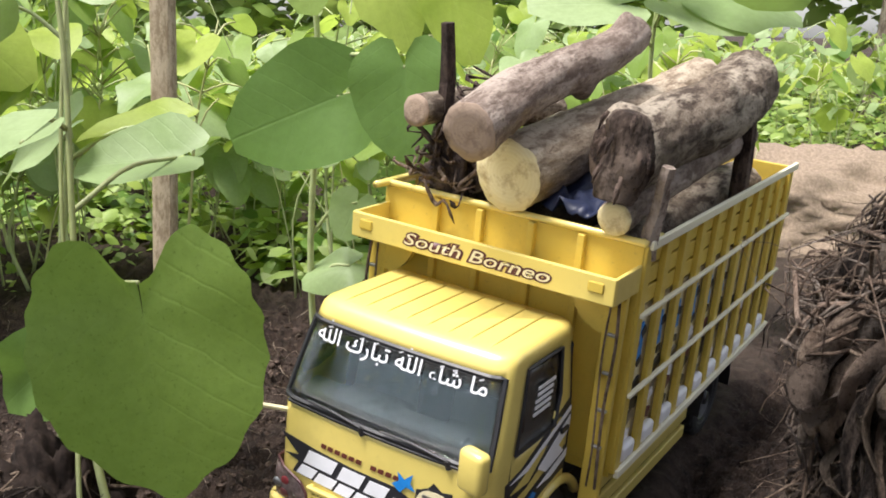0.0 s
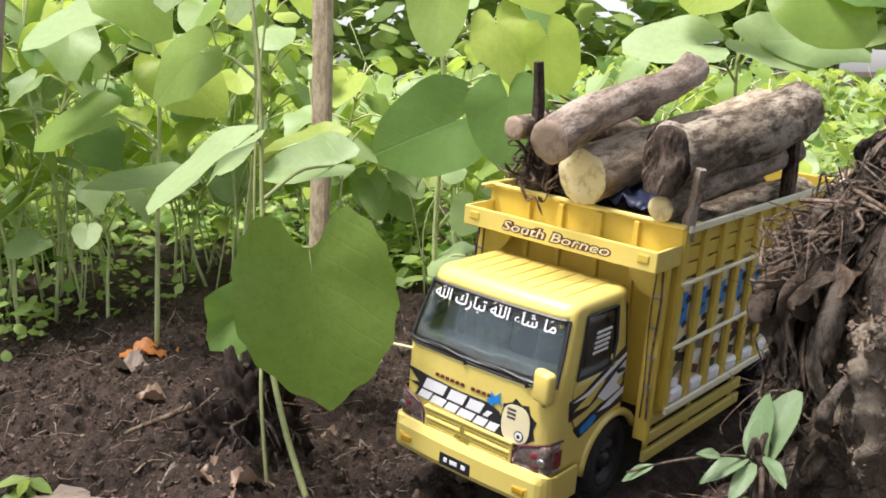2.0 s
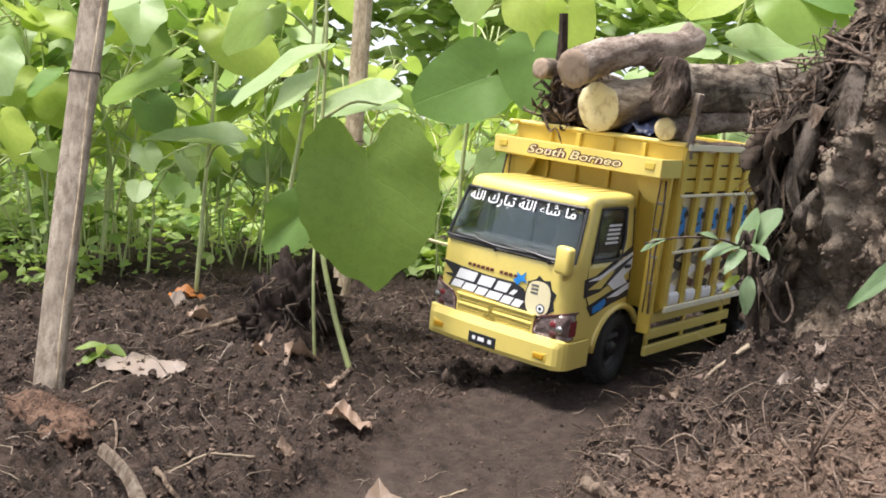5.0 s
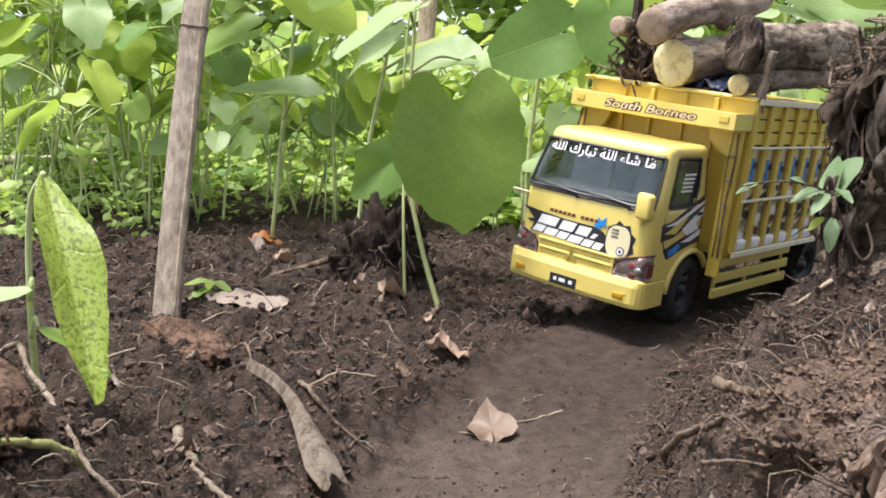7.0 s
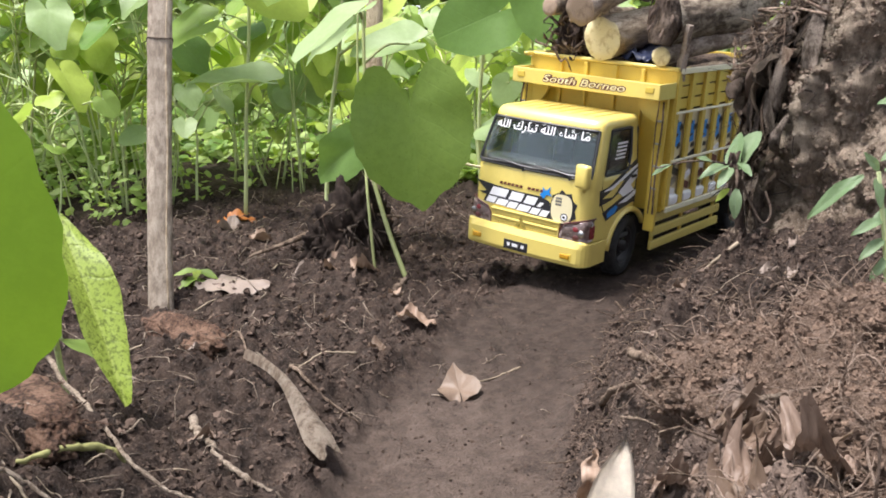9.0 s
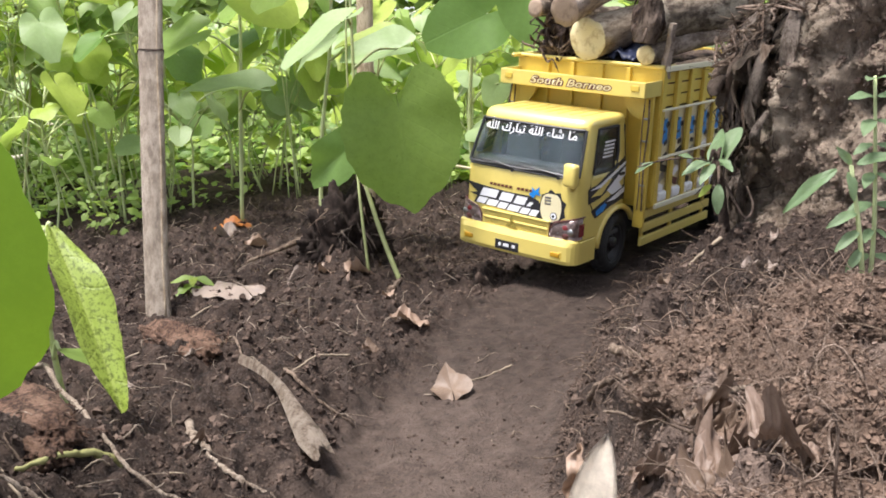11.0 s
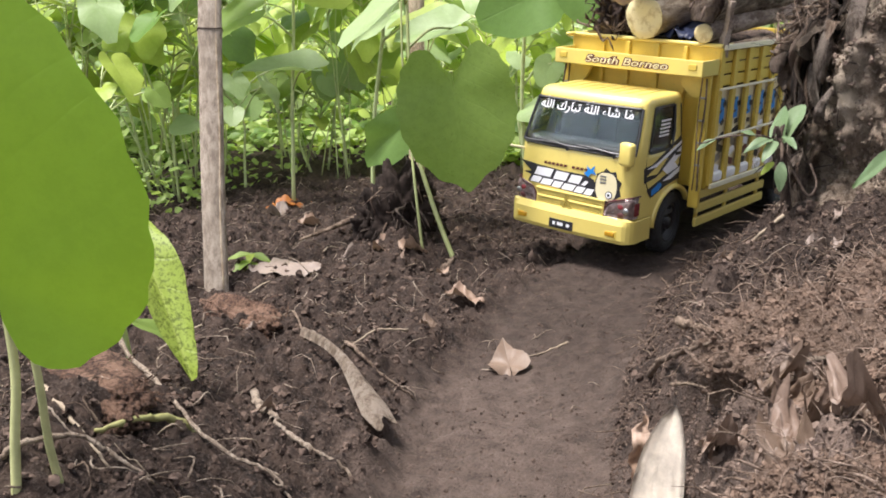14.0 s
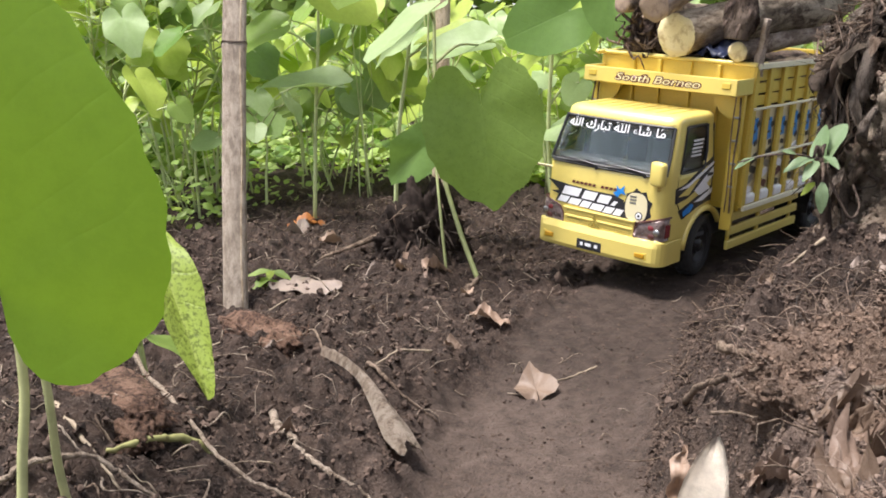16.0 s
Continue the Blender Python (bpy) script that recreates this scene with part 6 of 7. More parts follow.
def tree(x, y, h, r, seed):
    rr = random.Random(seed)
    z0 = ground_z(x, y)
    ob = thing("tree", Matrix.Translation((x, y, z0)), "far tree with a pale trunk and sparse crown", "tree", "far trees")
    bm = bmesh.new()
    pts = curve_pts([(0, 0, -0.02), (rr.gauss(0, 0.04), 0, h * 0.3), (rr.gauss(0, 0.08), 0, h * 0.65), (rr.gauss(0, 0.12), 0, h)], 14)
    tube(bm, pts, [r * (1 - 0.05 * i) for i in range(15)], 10, rough=0.06, seed=seed)
    for i in range(7):
        s = pts[6 + i]
        a = rr.uniform(0, 6.28)
        e = s + Vector((math.cos(a), math.sin(a), 0.7)) * h * rr.uniform(0.14, 0.24)
        tube(bm, curve_pts([s, s.lerp(e, 0.5) + Vector((0, 0, 0.04)), e], 6), [r * 0.4 * (1 - 0.12 * k) for k in range(7)], 6)
    part("trunk", bm, BARK_PALE, ob, smooth=True)
    bm = bmesh.new()
    for i in range(420):
        c = pts[rr.randint(7, 14)] + Vector((rr.gauss(0, 0.22), rr.gauss(0, 0.22), rr.gauss(0.12, 0.14))) * h * 0.5
        d = Vector((rr.gauss(0, 1), rr.gauss(0, 1), rr.gauss(-0.4, 0.7))).normalized() * rr.uniform(0.07, 0.15)
        w = d.orthogonal().normalized() * d.length * 0.35
        v = [bm.verts.new(p) for p in (c, c + d * 0.5 + w, c + d, c + d * 0.5 - w)]
        bm.faces.new(v)
    part("crown", bm, MASS_A if seed % 2 else MASS_B, ob)


for i, (x, y, h, r) in enumerate(((2.05, 5.0, 2.6, 0.05), (2.45, 5.4, 3.0, 0.045), (2.85, 5.3, 2.8, 0.06), (3.3, 6.0, 3.2, 0.05), (1.5, 6.5, 3.0, 0.05), (-2.2, 6.4, 3.0, 0.06), (-4.0, 6.0, 2.8, 0.05), (-0.6, 6.8, 3.2, 0.05))):
    tree(x, y, h, r, i)


# ---- stakes, stump and litter ----
def stake(foot, top, wide, deep, mat, label, seed, node_at=()):
    """A split bamboo-like stake with thick joints and a lighter split edge."""
    foot, top = Vector(foot), Vector(top)
    ob = thing("stake", Matrix.Translation(foot) @ (top - foot).to_track_quat("Z", "Y").to_matrix().to_4x4() @ pose(0, 0, 0, 0, 0, 8), label, "stake", "garden stakes")
    h = (top - foot).length
    bm = bmesh.new()
    n, seg = 60, 12
    rings = []
    for i in range(n + 1):
        z = h * i / n
        swell = 1 + sum(0.12 * math.exp(-((z - k) / 0.006) ** 2) for k in node_at)
        ring = []
        for k in range(seg):
            a = 2 * math.pi * k / seg
            q = Vector((math.cos(a), math.sin(a), z * 9 + seed))
            f = swell * (1 + 0.03 * noise.noise(q * 2.0))
            c, s = math.cos(a), math.sin(a)
            x = wide / 2 * math.copysign(abs(c) ** 0.55, c) * f
            y = deep / 2 * math.copysign(abs(s) ** 0.7, s) * f
            ring.append(bm.verts.new((x + 0.004 * math.sin(z * 5 + seed), y, z - 0.01)))
        rings.append(ring)
    for p, q in zip(rings, rings[1:]):
        for k in range(seg):
            bm.faces.new((p[k], p[(k + 1) % seg], q[(k + 1) % seg], q[k]))
    bm.faces.new(rings[0][::-1]), bm.faces.new(rings[-1])
    part("shaft", bm, mat, ob, smooth=True)
    g = bmesh.new()
    tube(g, [(-wide * 0.30 + 0.004 * math.sin(z * 5 + seed) + 0.0012 * math.sin(z * 23), 0.43 * deep, z) for z in [h * i / 40 for i in range(41)]], 0.0020, 6, flat=0.6)
    part("split_edge", g, PLANK_PALE, ob, "pale split edge of the stake", smooth=True)
    for z in node_at:
        g = bmesh.new()
        ring = [(wide * 0.53 * math.copysign(abs(math.cos(a)) ** 0.55, math.cos(a)) + 0.004 * math.sin(z * 5 + seed), deep * 0.55 * math.copysign(abs(math.sin(a)) ** 0.7, math.sin(a)), z - 0.01 + 0.001 * math.sin(3 * a)) for a in [2 * math.pi * k / 16 for k in range(17)]]
        tube(g, ring, 0.0009, 5, caps=False)
        part("joint", g, BARK_DARK, ob, "dark joint ring")
    return ob


stake((-0.460, 0.576, -0.005), (-0.520, 0.790, 0.70), 0.031, 0.022, PLANK, "weathered grey-brown bamboo stake standing in the soil", 1, (0.362, 0.62))
stake((-0.345, 1.30, -0.01), (-0.340, 1.32, 0.90), 0.032, 0.020, PLANK_PALE, "upright stake behind the heart-shaped leaf", 2, (0.30, 0.58))


def lump_shape(fine):
    """The points and triangles of a small ball, with 12 or 42 points."""
    g = (1 + 5 ** 0.5) / 2
    pts = [np.array(p, float) for p in ((-1, g, 0), (1, g, 0), (-1, -g, 0), (1, -g, 0), (0, -1, g), (0, 1, g), (0, -1, -g), (0, 1, -g), (g, 0, -1), (g, 0, 1), (-g, 0, -1), (-g, 0, 1))]
    tri = [(0, 11, 5), (0, 5, 1), (0, 1, 7), (0, 7, 10), (0, 10, 11), (1, 5, 9), (5, 11, 4), (11, 10, 2), (10, 7, 6), (7, 1, 8), (3, 9, 4), (3, 4, 2), (3, 2, 6), (3, 6, 8), (3, 8, 9), (4, 9, 5), (2, 4, 11), (6, 2, 10), (8, 6, 7), (9, 8, 1)]
    if fine:
        mids, out = {}, []
        for t in tri:
            m = []
            for p, q in ((t[0], t[1]), (t[1], t[2]), (t[2], t[0])):
                key = (min(p, q), max(p, q))
                if key not in mids:
                    mids[key] = len(pts)
                    pts.append(pts[p] + pts[q])
                m.append(mids[key])
            out += [(t[0], m[0], m[2]), (m[0], t[1], m[1]), (m[2], m[1], t[2]), tuple(m)]
        tri = out
    return np.array([p / np.linalg.norm(p) for p in pts]), np.array(tri)


def lumps(name, at, s, mat, r, fine=False):
    """Uneven lumps of the sizes s at the points at, as one mesh."""
    ball, tri = lump_shape(fine)
    n, count = len(ball), len(at)
    shape = 1 + (0.62 if fine else 0.40) * (r.rand(count, n, 1) - 0.5) * 2
    for _ in range(3):
        way = r.randn(count, 3)
        way /= np.linalg.norm(way, axis=1, keepdims=True)
        side = (ball[None] * way[:, None]).sum(-1, keepdims=True)
        shape = shape * (1 - 0.32 * np.clip(side - 0.25, 0, 1))
    v = ball[None] * shape * (0.65 + 0.7 * r.rand(count, 1, 3)) * s[:, None, None] + at[:, None]
    f = tri[None] + n * np.arange(count)[:, None, None]
    me = bpy.data.meshes.new(name)
    me.from_pydata(v.reshape(-1, 3), [], f.reshape(-1, 3))
    me.materials.append(mat)
    if s.max() > 0.006:
        me.shade_smooth()
    return new(name, me)


def tree_stump():
    """A rotten stump coated with soil on the bank."""
    ob = thing("tree_stump", Matrix.Translation((0.40, 0.50, 0.05)), "rotten grey-brown tree stump caked with soil on the bank", "tree stump")
    bm = bmesh.new()
    n, seg = 170, 230
    rings = []
    for i in range(n + 1):
        z = 0.62 * i / n
        ring = []
        for k in range(seg):
            a = 2 * math.pi * k / seg
            c, s = math.cos(a), math.sin(a)
            r = float(np.interp(z, [0, 0.06, 0.12, 0.20, 0.27, 0.31, 0.37, 0.62], [0.200, 0.180, 0.165, 0.150, 0.148, 0.130, 0.112, 0.100]))
            west = max(0.0, -c)
            r += 0.03 * west * math.exp(-((z - 0.24) / 0.05) ** 2) * (0.5 + s * 0.5)
            r += 0.020 * math.exp(-((a - 2.45) / 0.40) ** 2) * math.exp(-((z - 0.25) / 0.07) ** 2)
            q = Vector((c * 2.2, s * 2.2, z * 3))
            r += 0.020 * noise.noise(q) + 0.014 * noise.noise(Vector((c * 6, s * 6, z * 5))) + 0.007 * noise.noise(Vector((c * 17, s * 17, z * 30))) + 0.0035 * noise.noise(Vector((c * 40, s * 40, z * 90)))
            r += 0.012 * abs(noise.noise(Vector((c * 9, s * 9, z * 9 + 7)))) + 0.009 * noise.noise(Vector((c * 12 + z * 10, s * 12, z * 16))) + 0.009 * noise.noise(Vector((c * 26, s * 26, z * 90))) + 0.006 * noise.noise(Vector((c * 55, s * 55, z * 190))) + 0.012 * abs(noise.noise(Vector((c * 5 + z * 9, s * 5 + z * 9, z * 3))))
            r -= 0.013 - 0.014 * abs(noise.noise(Vector((c * 15 + 3, s * 15, z * 34)))) - 0.010 * abs(noise.noise(Vector((c * 33, s * 33 + 5, z * 80))))
            r -= 0.005
            r += 0.024 * math.exp(-((a - (3.53 + 3.6 * (z - 0.19))) / 0.17) ** 2) * float(np.interp(z, [0.08, 0.16, 0.34, 0.40], [0, 1, 1, 0]))
            r -= 0.055 * math.exp(-((a - 4.17) / 0.12) ** 2) * math.exp(-((z - 0.222) / 0.020) ** 2)
            r -= 0.028 * math.exp(-((a - 4.04) / 0.20) ** 2) * math.exp(-((z - 0.272 - 0.05 * (a - 4.04)) / 0.016) ** 2)
            r -= 0.022 * math.exp(-((a - 3.72) / 0.20) ** 2) * math.exp(-((z - 0.125) / 0.025) ** 2)
            ring.append(bm.verts.new((c * r + 0.05 * z, s * r + 0.08 * z, z)))
        rings.append(ring)
    for p, q in zip(rings, rings[1:]):
        for k in range(seg):
            bm.faces.new((p[k], p[(k + 1) % seg], q[(k + 1) % seg], q[k]))
    bm.faces.new(rings[-1])
    skin = np.array([v.co for row in rings[:-40] for v in row[85:200]])
    part("trunk", bm, STUMP_SOIL, ob, smooth=True)
    r = np.random.RandomState(31)
    for name, count, lo, hi, mat in (("clinging_soil", 9000, 0.0006, 0.0030, CRUMB_STUMP), ("clinging_dark_soil", 5000, 0.0006, 0.0034, CRUMB_DRY)):
        size = lo * (hi / lo) ** (r.rand(count) ** 2.0)
        crust = lumps(name, skin[r.randint(0, len(skin), count)] + r.randn(count, 3) * 0.0012, size, mat, r, True)
        crust.parent = ob
        tagged(crust, "soil crumbs clinging to the stump", kind="stuff")
    bm = bmesh.new()
    bmesh.ops.create_icosphere(bm, subdivisions=5, radius=1)
    for v in bm.verts:
        q = v.co.copy()
        f = 1 + 0.30 * noise.noise(q * 2.2) + 0.22 * noise.noise(Vector((q.x * 9, q.y * 9, q.z * 3))) + 0.12 * noise.noise(Vector((q.x * 24, q.y * 24, q.z * 7)))
        v.co = Vector((-0.106 + 0.038 * q.x * f, 0.046 + 0.070 * q.y * f, 0.185 + 0.115 * q.z * f))
    part("rotten_core", bm, BARK_STUMP, ob, "dark rotten fibrous side of the stump", smooth=True)
    # curled strips of rotten sheath
    rr = random.Random(17)
    for i in range(210):
        a = 2.86 + rr.gauss(0.10, 0.30)
        z = rr.uniform(0.13, 0.37) if i % 4 else rr.uniform(0.31, 0.50)
        top = z > 0.36
        if top:
            a = rr.uniform(2.9, 4.3)
        r = float(np.interp(z, [0.12, 0.20, 0.27, 0.31, 0.37, 0.62], [0.176, 0.176, 0.178, 0.158, 0.118, 0.104])) - 0.012
        out = Vector((math.cos(a), math.sin(a), 0))
        side = Vector((-out.y, out.x, 0))
        p = out * r + Vector((0.05 * z, 0.08 * z, z))
        length = rr.uniform(0.03, 0.085) * (1.5 if top else 1)
        wide = rr.uniform(0.003, 0.015) * (0.5 if top else 1)
        lean = rr.gauss(0, 0.35 if not top else 0.12)
        flare, hook = rr.uniform(0.004, 0.024) * (0.35 if top else 1), rr.uniform(-0.012, 0.016) * (0.3 if top else 1)
        twist, cup = rr.gauss(0, 1.0), rr.uniform(-0.8, 1.2)
        g = bmesh.new()
        rows = []
        for k in range(11):
            u = k / 10
            c = p + (side * lean - Vector((0, 0, 1))) * (length * u) + out * (flare * math.sin(math.pi * u * 0.8) + hook * u * u) + side * 0.004 * math.sin(5 * u + i)
            w = wide * (0.75 + 0.35 * math.sin(3 * u + i)) * (1 - 0.75 * u ** 3)
            b = side * math.cos(twist * u) + out * math.sin(twist * u)
            rows.append([g.verts.new(c + b * (w * e) + out * (cup * w * (1 - e * e)) + Vector((0, 0, rr.gauss(0, 0.0012)))) for e in (-1, -0.5, 0, 0.5, 1)])
        for q, t in zip(rows, rows[1:]):
            for k in range(4):
                g.faces.new((q[k], q[k + 1], t[k + 1], t[k]))
        bmesh.ops.solidify(g, geom=g.faces[:], thickness=0.0009)
        part("bark_strip", g, (FIBRE_DARK, SHRED_GREY, BARK_STUMP, SHRED_TAN, BARK_BROWN)[i % 5] if not top else (SHRED_TAN, SHRED_GREY, BARK_BROWN)[i % 3], ob, smooth=True)
    # ledge of tangled dry fibres along the broken rim
    for i in range(120):
        a = 2.80 + rr.gauss(0.15, 0.35)
        z = float(np.interp(a, [2.3, 2.8, 3.3, 3.8], [0.20, 0.245, 0.30, 0.36])) + rr.gauss(0, 0.018)
        r = float(np.interp(z, [0.12, 0.20, 0.27, 0.31, 0.37, 0.62], [0.176, 0.178, 0.180, 0.160, 0.124, 0.108])) + rr.uniform(-0.01, 0.012)
        out = Vector((math.cos(a), math.sin(a), 0))
        p = out * r + Vector((0.05 * z, 0.08 * z, z))
        s = rr.uniform(0.015, 0.05)
        d = Vector((rr.gauss(0, 0.7), rr.gauss(0, 0.7), rr.gauss(-0.15, 0.5))).normalized() * s
        w, w2 = (Vector((rr.gauss(0, 0.3), rr.gauss(0, 0.3), rr.gauss(0, 0.3))) * s for _ in range(2))
        t = rr.choice((0.0005, 0.0007, 0.001, 0.0016))
        g = bmesh.new()
        tube(g, curve_pts([p - d * 0.5, p - d * 0.15 + w, p + d * 0.2 + w2, p + d * 0.5], 8), [t, t, t, t, t, t * 0.9, t * 0.8, t * 0.6, t * 0.3], 5, flat=rr.uniform(0.3, 0.9))
        part("root_strand", g, (ROOT_DRY, ROOT, SHRED_GREY, ROOT)[i % 4], ob, smooth=True)
    return ob


tree_stump()


def stump_roots():
    """Dry rootlets and dark strands hanging from the stump's side."""
    rr = random.Random(23)
    for mat, count, thick, low, high in ((ROOT, 260, 0.0007, 0.16, 0.33), (FIBRE_DARK, 420, 0.0011, 0.14, 0.33)):
        bm = bmesh.new()
        for i in range(count):
            a = math.pi + rr.gauss(-0.26, 0.30)
            z = rr.uniform(low, high)
            r = float(np.interp(z, [0.06, 0.12, 0.20, 0.27, 0.31, 0.37], [0.215, 0.185, 0.165, 0.165, 0.150, 0.118])) + rr.uniform(-0.014, 0.006) + 0.028 * math.exp(-((a - 2.45) / 0.40) ** 2) * math.exp(-((z - 0.25) / 0.07) ** 2)
            out = Vector((math.cos(a), math.sin(a), 0))
            p = Vector((0.40 + math.cos(a) * r + 0.05 * z, 0.50 + math.sin(a) * r + 0.08 * z, 0.05 + z))
            s = rr.uniform(0.015, 0.065)
            d = (Vector((rr.gauss(0, 0.35), rr.gauss(0, 0.35), rr.gauss(-1.0, 0.35))) + out * rr.gauss(0.0, 0.12)).normalized() * s
            w, w2 = (Vector((rr.gauss(0, 0.22), rr.gauss(0, 0.22), rr.gauss(0, 0.15))) * s for _ in range(2))
            t = thick * rr.choice((0.3, 0.4, 0.5, 0.7, 0.9, 1.6))
            tube(bm, curve_pts([p, p + d * 0.3 + w, p + d * 0.65 + w2, p + d], 7), [t, t, t, t * 0.9, t * 0.8, t * 0.6, t * 0.4, t * 0.2], 5, flat=rr.uniform(0.2, 0.7))
        ob = link_mesh("hanging_roots", bm, mat, smooth=True)
        tagged(ob, "tangle of dry brown roots hanging from the stump" if mat is ROOT else "dark rotten strands hanging from the stump", "roots", kind="stuff")


stump_roots()


def clod(name, c, s, mat, label, seed, category, lumps=2.2, amp=0.35):
    """A lump with an uneven, crumbling skin."""
    bm = bmesh.new()
    bmesh.ops.create_icosphere(bm, subdivisions=5, radius=1)
    for v in bm.verts:
        q = v.co.copy()
        f = 1 + amp * noise.noise(q * lumps + Vector((seed, 0, 0))) + amp * 0.5 * noise.noise(q * lumps * 2.7 + Vector((0, seed, 0))) + amp * 0.28 * noise.noise(q * lumps * 7) + amp * 0.16 * noise.noise(q * lumps * 16) + 0.045 * noise.noise(q * 13) + 0.035 * noise.noise(q * 28)
        v.co = Vector((q.x * s[0], q.y * s[1], q.z * s[2])) * f
    ob = link_mesh(name, bm, mat, smooth=True)
    ob.matrix_world = Matrix.Translation(c)
    return tagged(ob, label, category)


clod("soil_clod", (-0.300, 0.800, 0.035), (0.035, 0.04, 0.045), CRUMB_BLACK, "dark soil clod beside the root clump", 9, "clod", 2.6, 0.5)
def husk(c, s, turn, label, seed, amp):
    """A torn piece of husk with loose fibres."""
    ob = thing("husk_piece", Matrix.Translation(c) @ pose(0, 0, 0, *turn), label, "husk", "husks on the soil")
    bm = bmesh.new()
    bmesh.ops.create_icosphere(bm, subdivisions=5, radius=1)
    for v in bm.verts:
        q = v.co.copy()
        f = 1 + amp * noise.noise(q * 2.0 + Vector((seed, 0, 0))) + 0.5 * amp * noise.noise(Vector((q.x * 3, q.y * 9, q.z * 9 + seed))) + 0.07 * noise.noise(Vector((q.x * 5, q.y * 26, q.z * 26))) + 0.04 * noise.noise(q * 34)
        v.co = Vector((math.copysign(abs(q.x) ** 0.7, q.x) * s[0], q.y * s[1], q.z * s[2])) * f
    part("body", bm, HUSK, ob, smooth=True)
    r = random.Random(seed)
    for i in range(60):
        a, u = r.uniform(0, 6.28), r.uniform(-0.8, 0.8)
        p = Vector((u * s[0], math.cos(a) * s[1] * 0.92, math.sin(a) * s[2] * 0.92))
        d = Vector((r.gauss(0.5, 0.7), r.gauss(0, 0.25) + 0.3 * math.cos(a), r.gauss(0, 0.2) + 0.3 * math.sin(a))) * r.uniform(0.010, 0.028)
        w = Vector((0, math.cos(a), math.sin(a))) * r.uniform(0.001, 0.004)
        t = r.uniform(0.0003, 0.0008)
        g = bmesh.new()
        tube(g, [p, p + d * 0.4 + w, p + d * 0.75 + w * 1.2, p + d], [t, t, t * 0.8, t * 0.3], 4)
        part("fibre", g, (HUSK, ROOT, HUSK)[i % 3], ob, smooth=True)


husk((-0.358, 0.410, 0.010), (0.074, 0.025, 0.024), (6, 3, -35), "reddish-brown fibrous husk lying on the soil", 6, 0.25)
husk((-0.330, 0.062, 0.066), (0.066, 0.030, 0.017), (6, 6, -42), "brown fibrous husk half buried in the mound", 8, 0.2)


def dry_mound(c, size, seed, label):
    """A crumbling lump of dry soil with fibres sticking out of it."""
    ob = thing("soil_mound", Matrix.Translation(c), label, "soil mound", "dry soil lumps on the bank")
    bm = bmesh.new()
    bmesh.ops.create_icosphere(bm, subdivisions=6, radius=1)
    o = Vector((seed * 3.1, seed * 1.7, 0))
    for v in bm.verts:
        q = v.co.copy()
        f = 1 + 0.16 * noise.noise(q * 1.6 + o) + 0.12 * noise.noise(q * 4 + o) + 0.08 * noise.noise(q * 9 + o) + 0.10 * (0.25 - abs(noise.noise(q * 15 + o))) + 0.09 * (0.25 - abs(noise.noise(q * 31 + o))) + 0.05 * noise.noise(q * 62 + o)
        v.co = Vector((q.x * size[0], q.y * size[1], q.z * size[2])) * f
    skin = np.array([v.co for v in bm.verts if v.co.z > 0])
    part("body", bm, HEAP_BROWN, ob, smooth=True)
    r = np.random.RandomState(seed)
    grit = 0.0005 * 6.0 ** (r.rand(4200) ** 2.4)
    crust = lumps("loose_crust", skin[r.randint(0, len(skin), 4200)], grit, CRUMB_CLAY, r, True)
    crust.parent = ob
    tagged(crust, "dry crumbs lying on the lump", kind="stuff")
    r = random.Random(seed)
    bm = bmesh.new()
    for i in range(260):
        a, h = r.uniform(0, 6.28), r.uniform(-0.1, 1.0)
        k = math.sqrt(max(0.0, 1 - h * h))
        p = Vector((math.cos(a) * k * size[0], math.sin(a) * k * size[1], h * size[2])) * 1.02
        s = r.uniform(0.008, 0.034)
        d = (p.normalized() * r.uniform(0.1, 0.7) + Vector((r.gauss(0, 0.8), r.gauss(0, 0.8), r.gauss(0, 0.4)))).normalized() * s
        w = Vector((r.gauss(0, 0.25), r.gauss(0, 0.25), r.gauss(0.1, 0.2))) * s
        t = r.choice((0.00025, 0.0003, 0.0004, 0.0005, 0.0008))
        tube(bm, curve_pts([p, p + d * 0.35 + w, p + d * 0.7 + w * 0.8, p + d], 6), [t, t, t, t * 0.9, t * 0.7, t * 0.5, t * 0.3], 4)
    tagged(part("root_mat", bm, ROOT_DRY, ob, "dry brown root fibres", smooth=True), "dry brown root fibres", kind="stuff")


dry_mound((0.184, 0.050, 0.104), (0.074, 0.068, 0.052), 1, "dry brown lump of crumbling rooty soil on the bank")
dry_mound((0.275, 0.160, 0.122), (0.070, 0.050, 0.034), 2, "dry brown rooty soil heaped against the weed")
dry_mound((0.220, -0.040, 0.110), (0.064, 0.048, 0.040), 3, "brown clod of dry soil on the near bank")
dry_mound((0.168, -0.150, 0.104), (0.060, 0.048, 0.034), 4, "low lump of dry brown soil beside the track")
clod("soil_mound", (0.86, 2.15, 0.05), (0.36, 0.25, 0.15), HEAP, "pale dry soil mound behind the truck", 40, "soil mound", 2.0, 0.25)


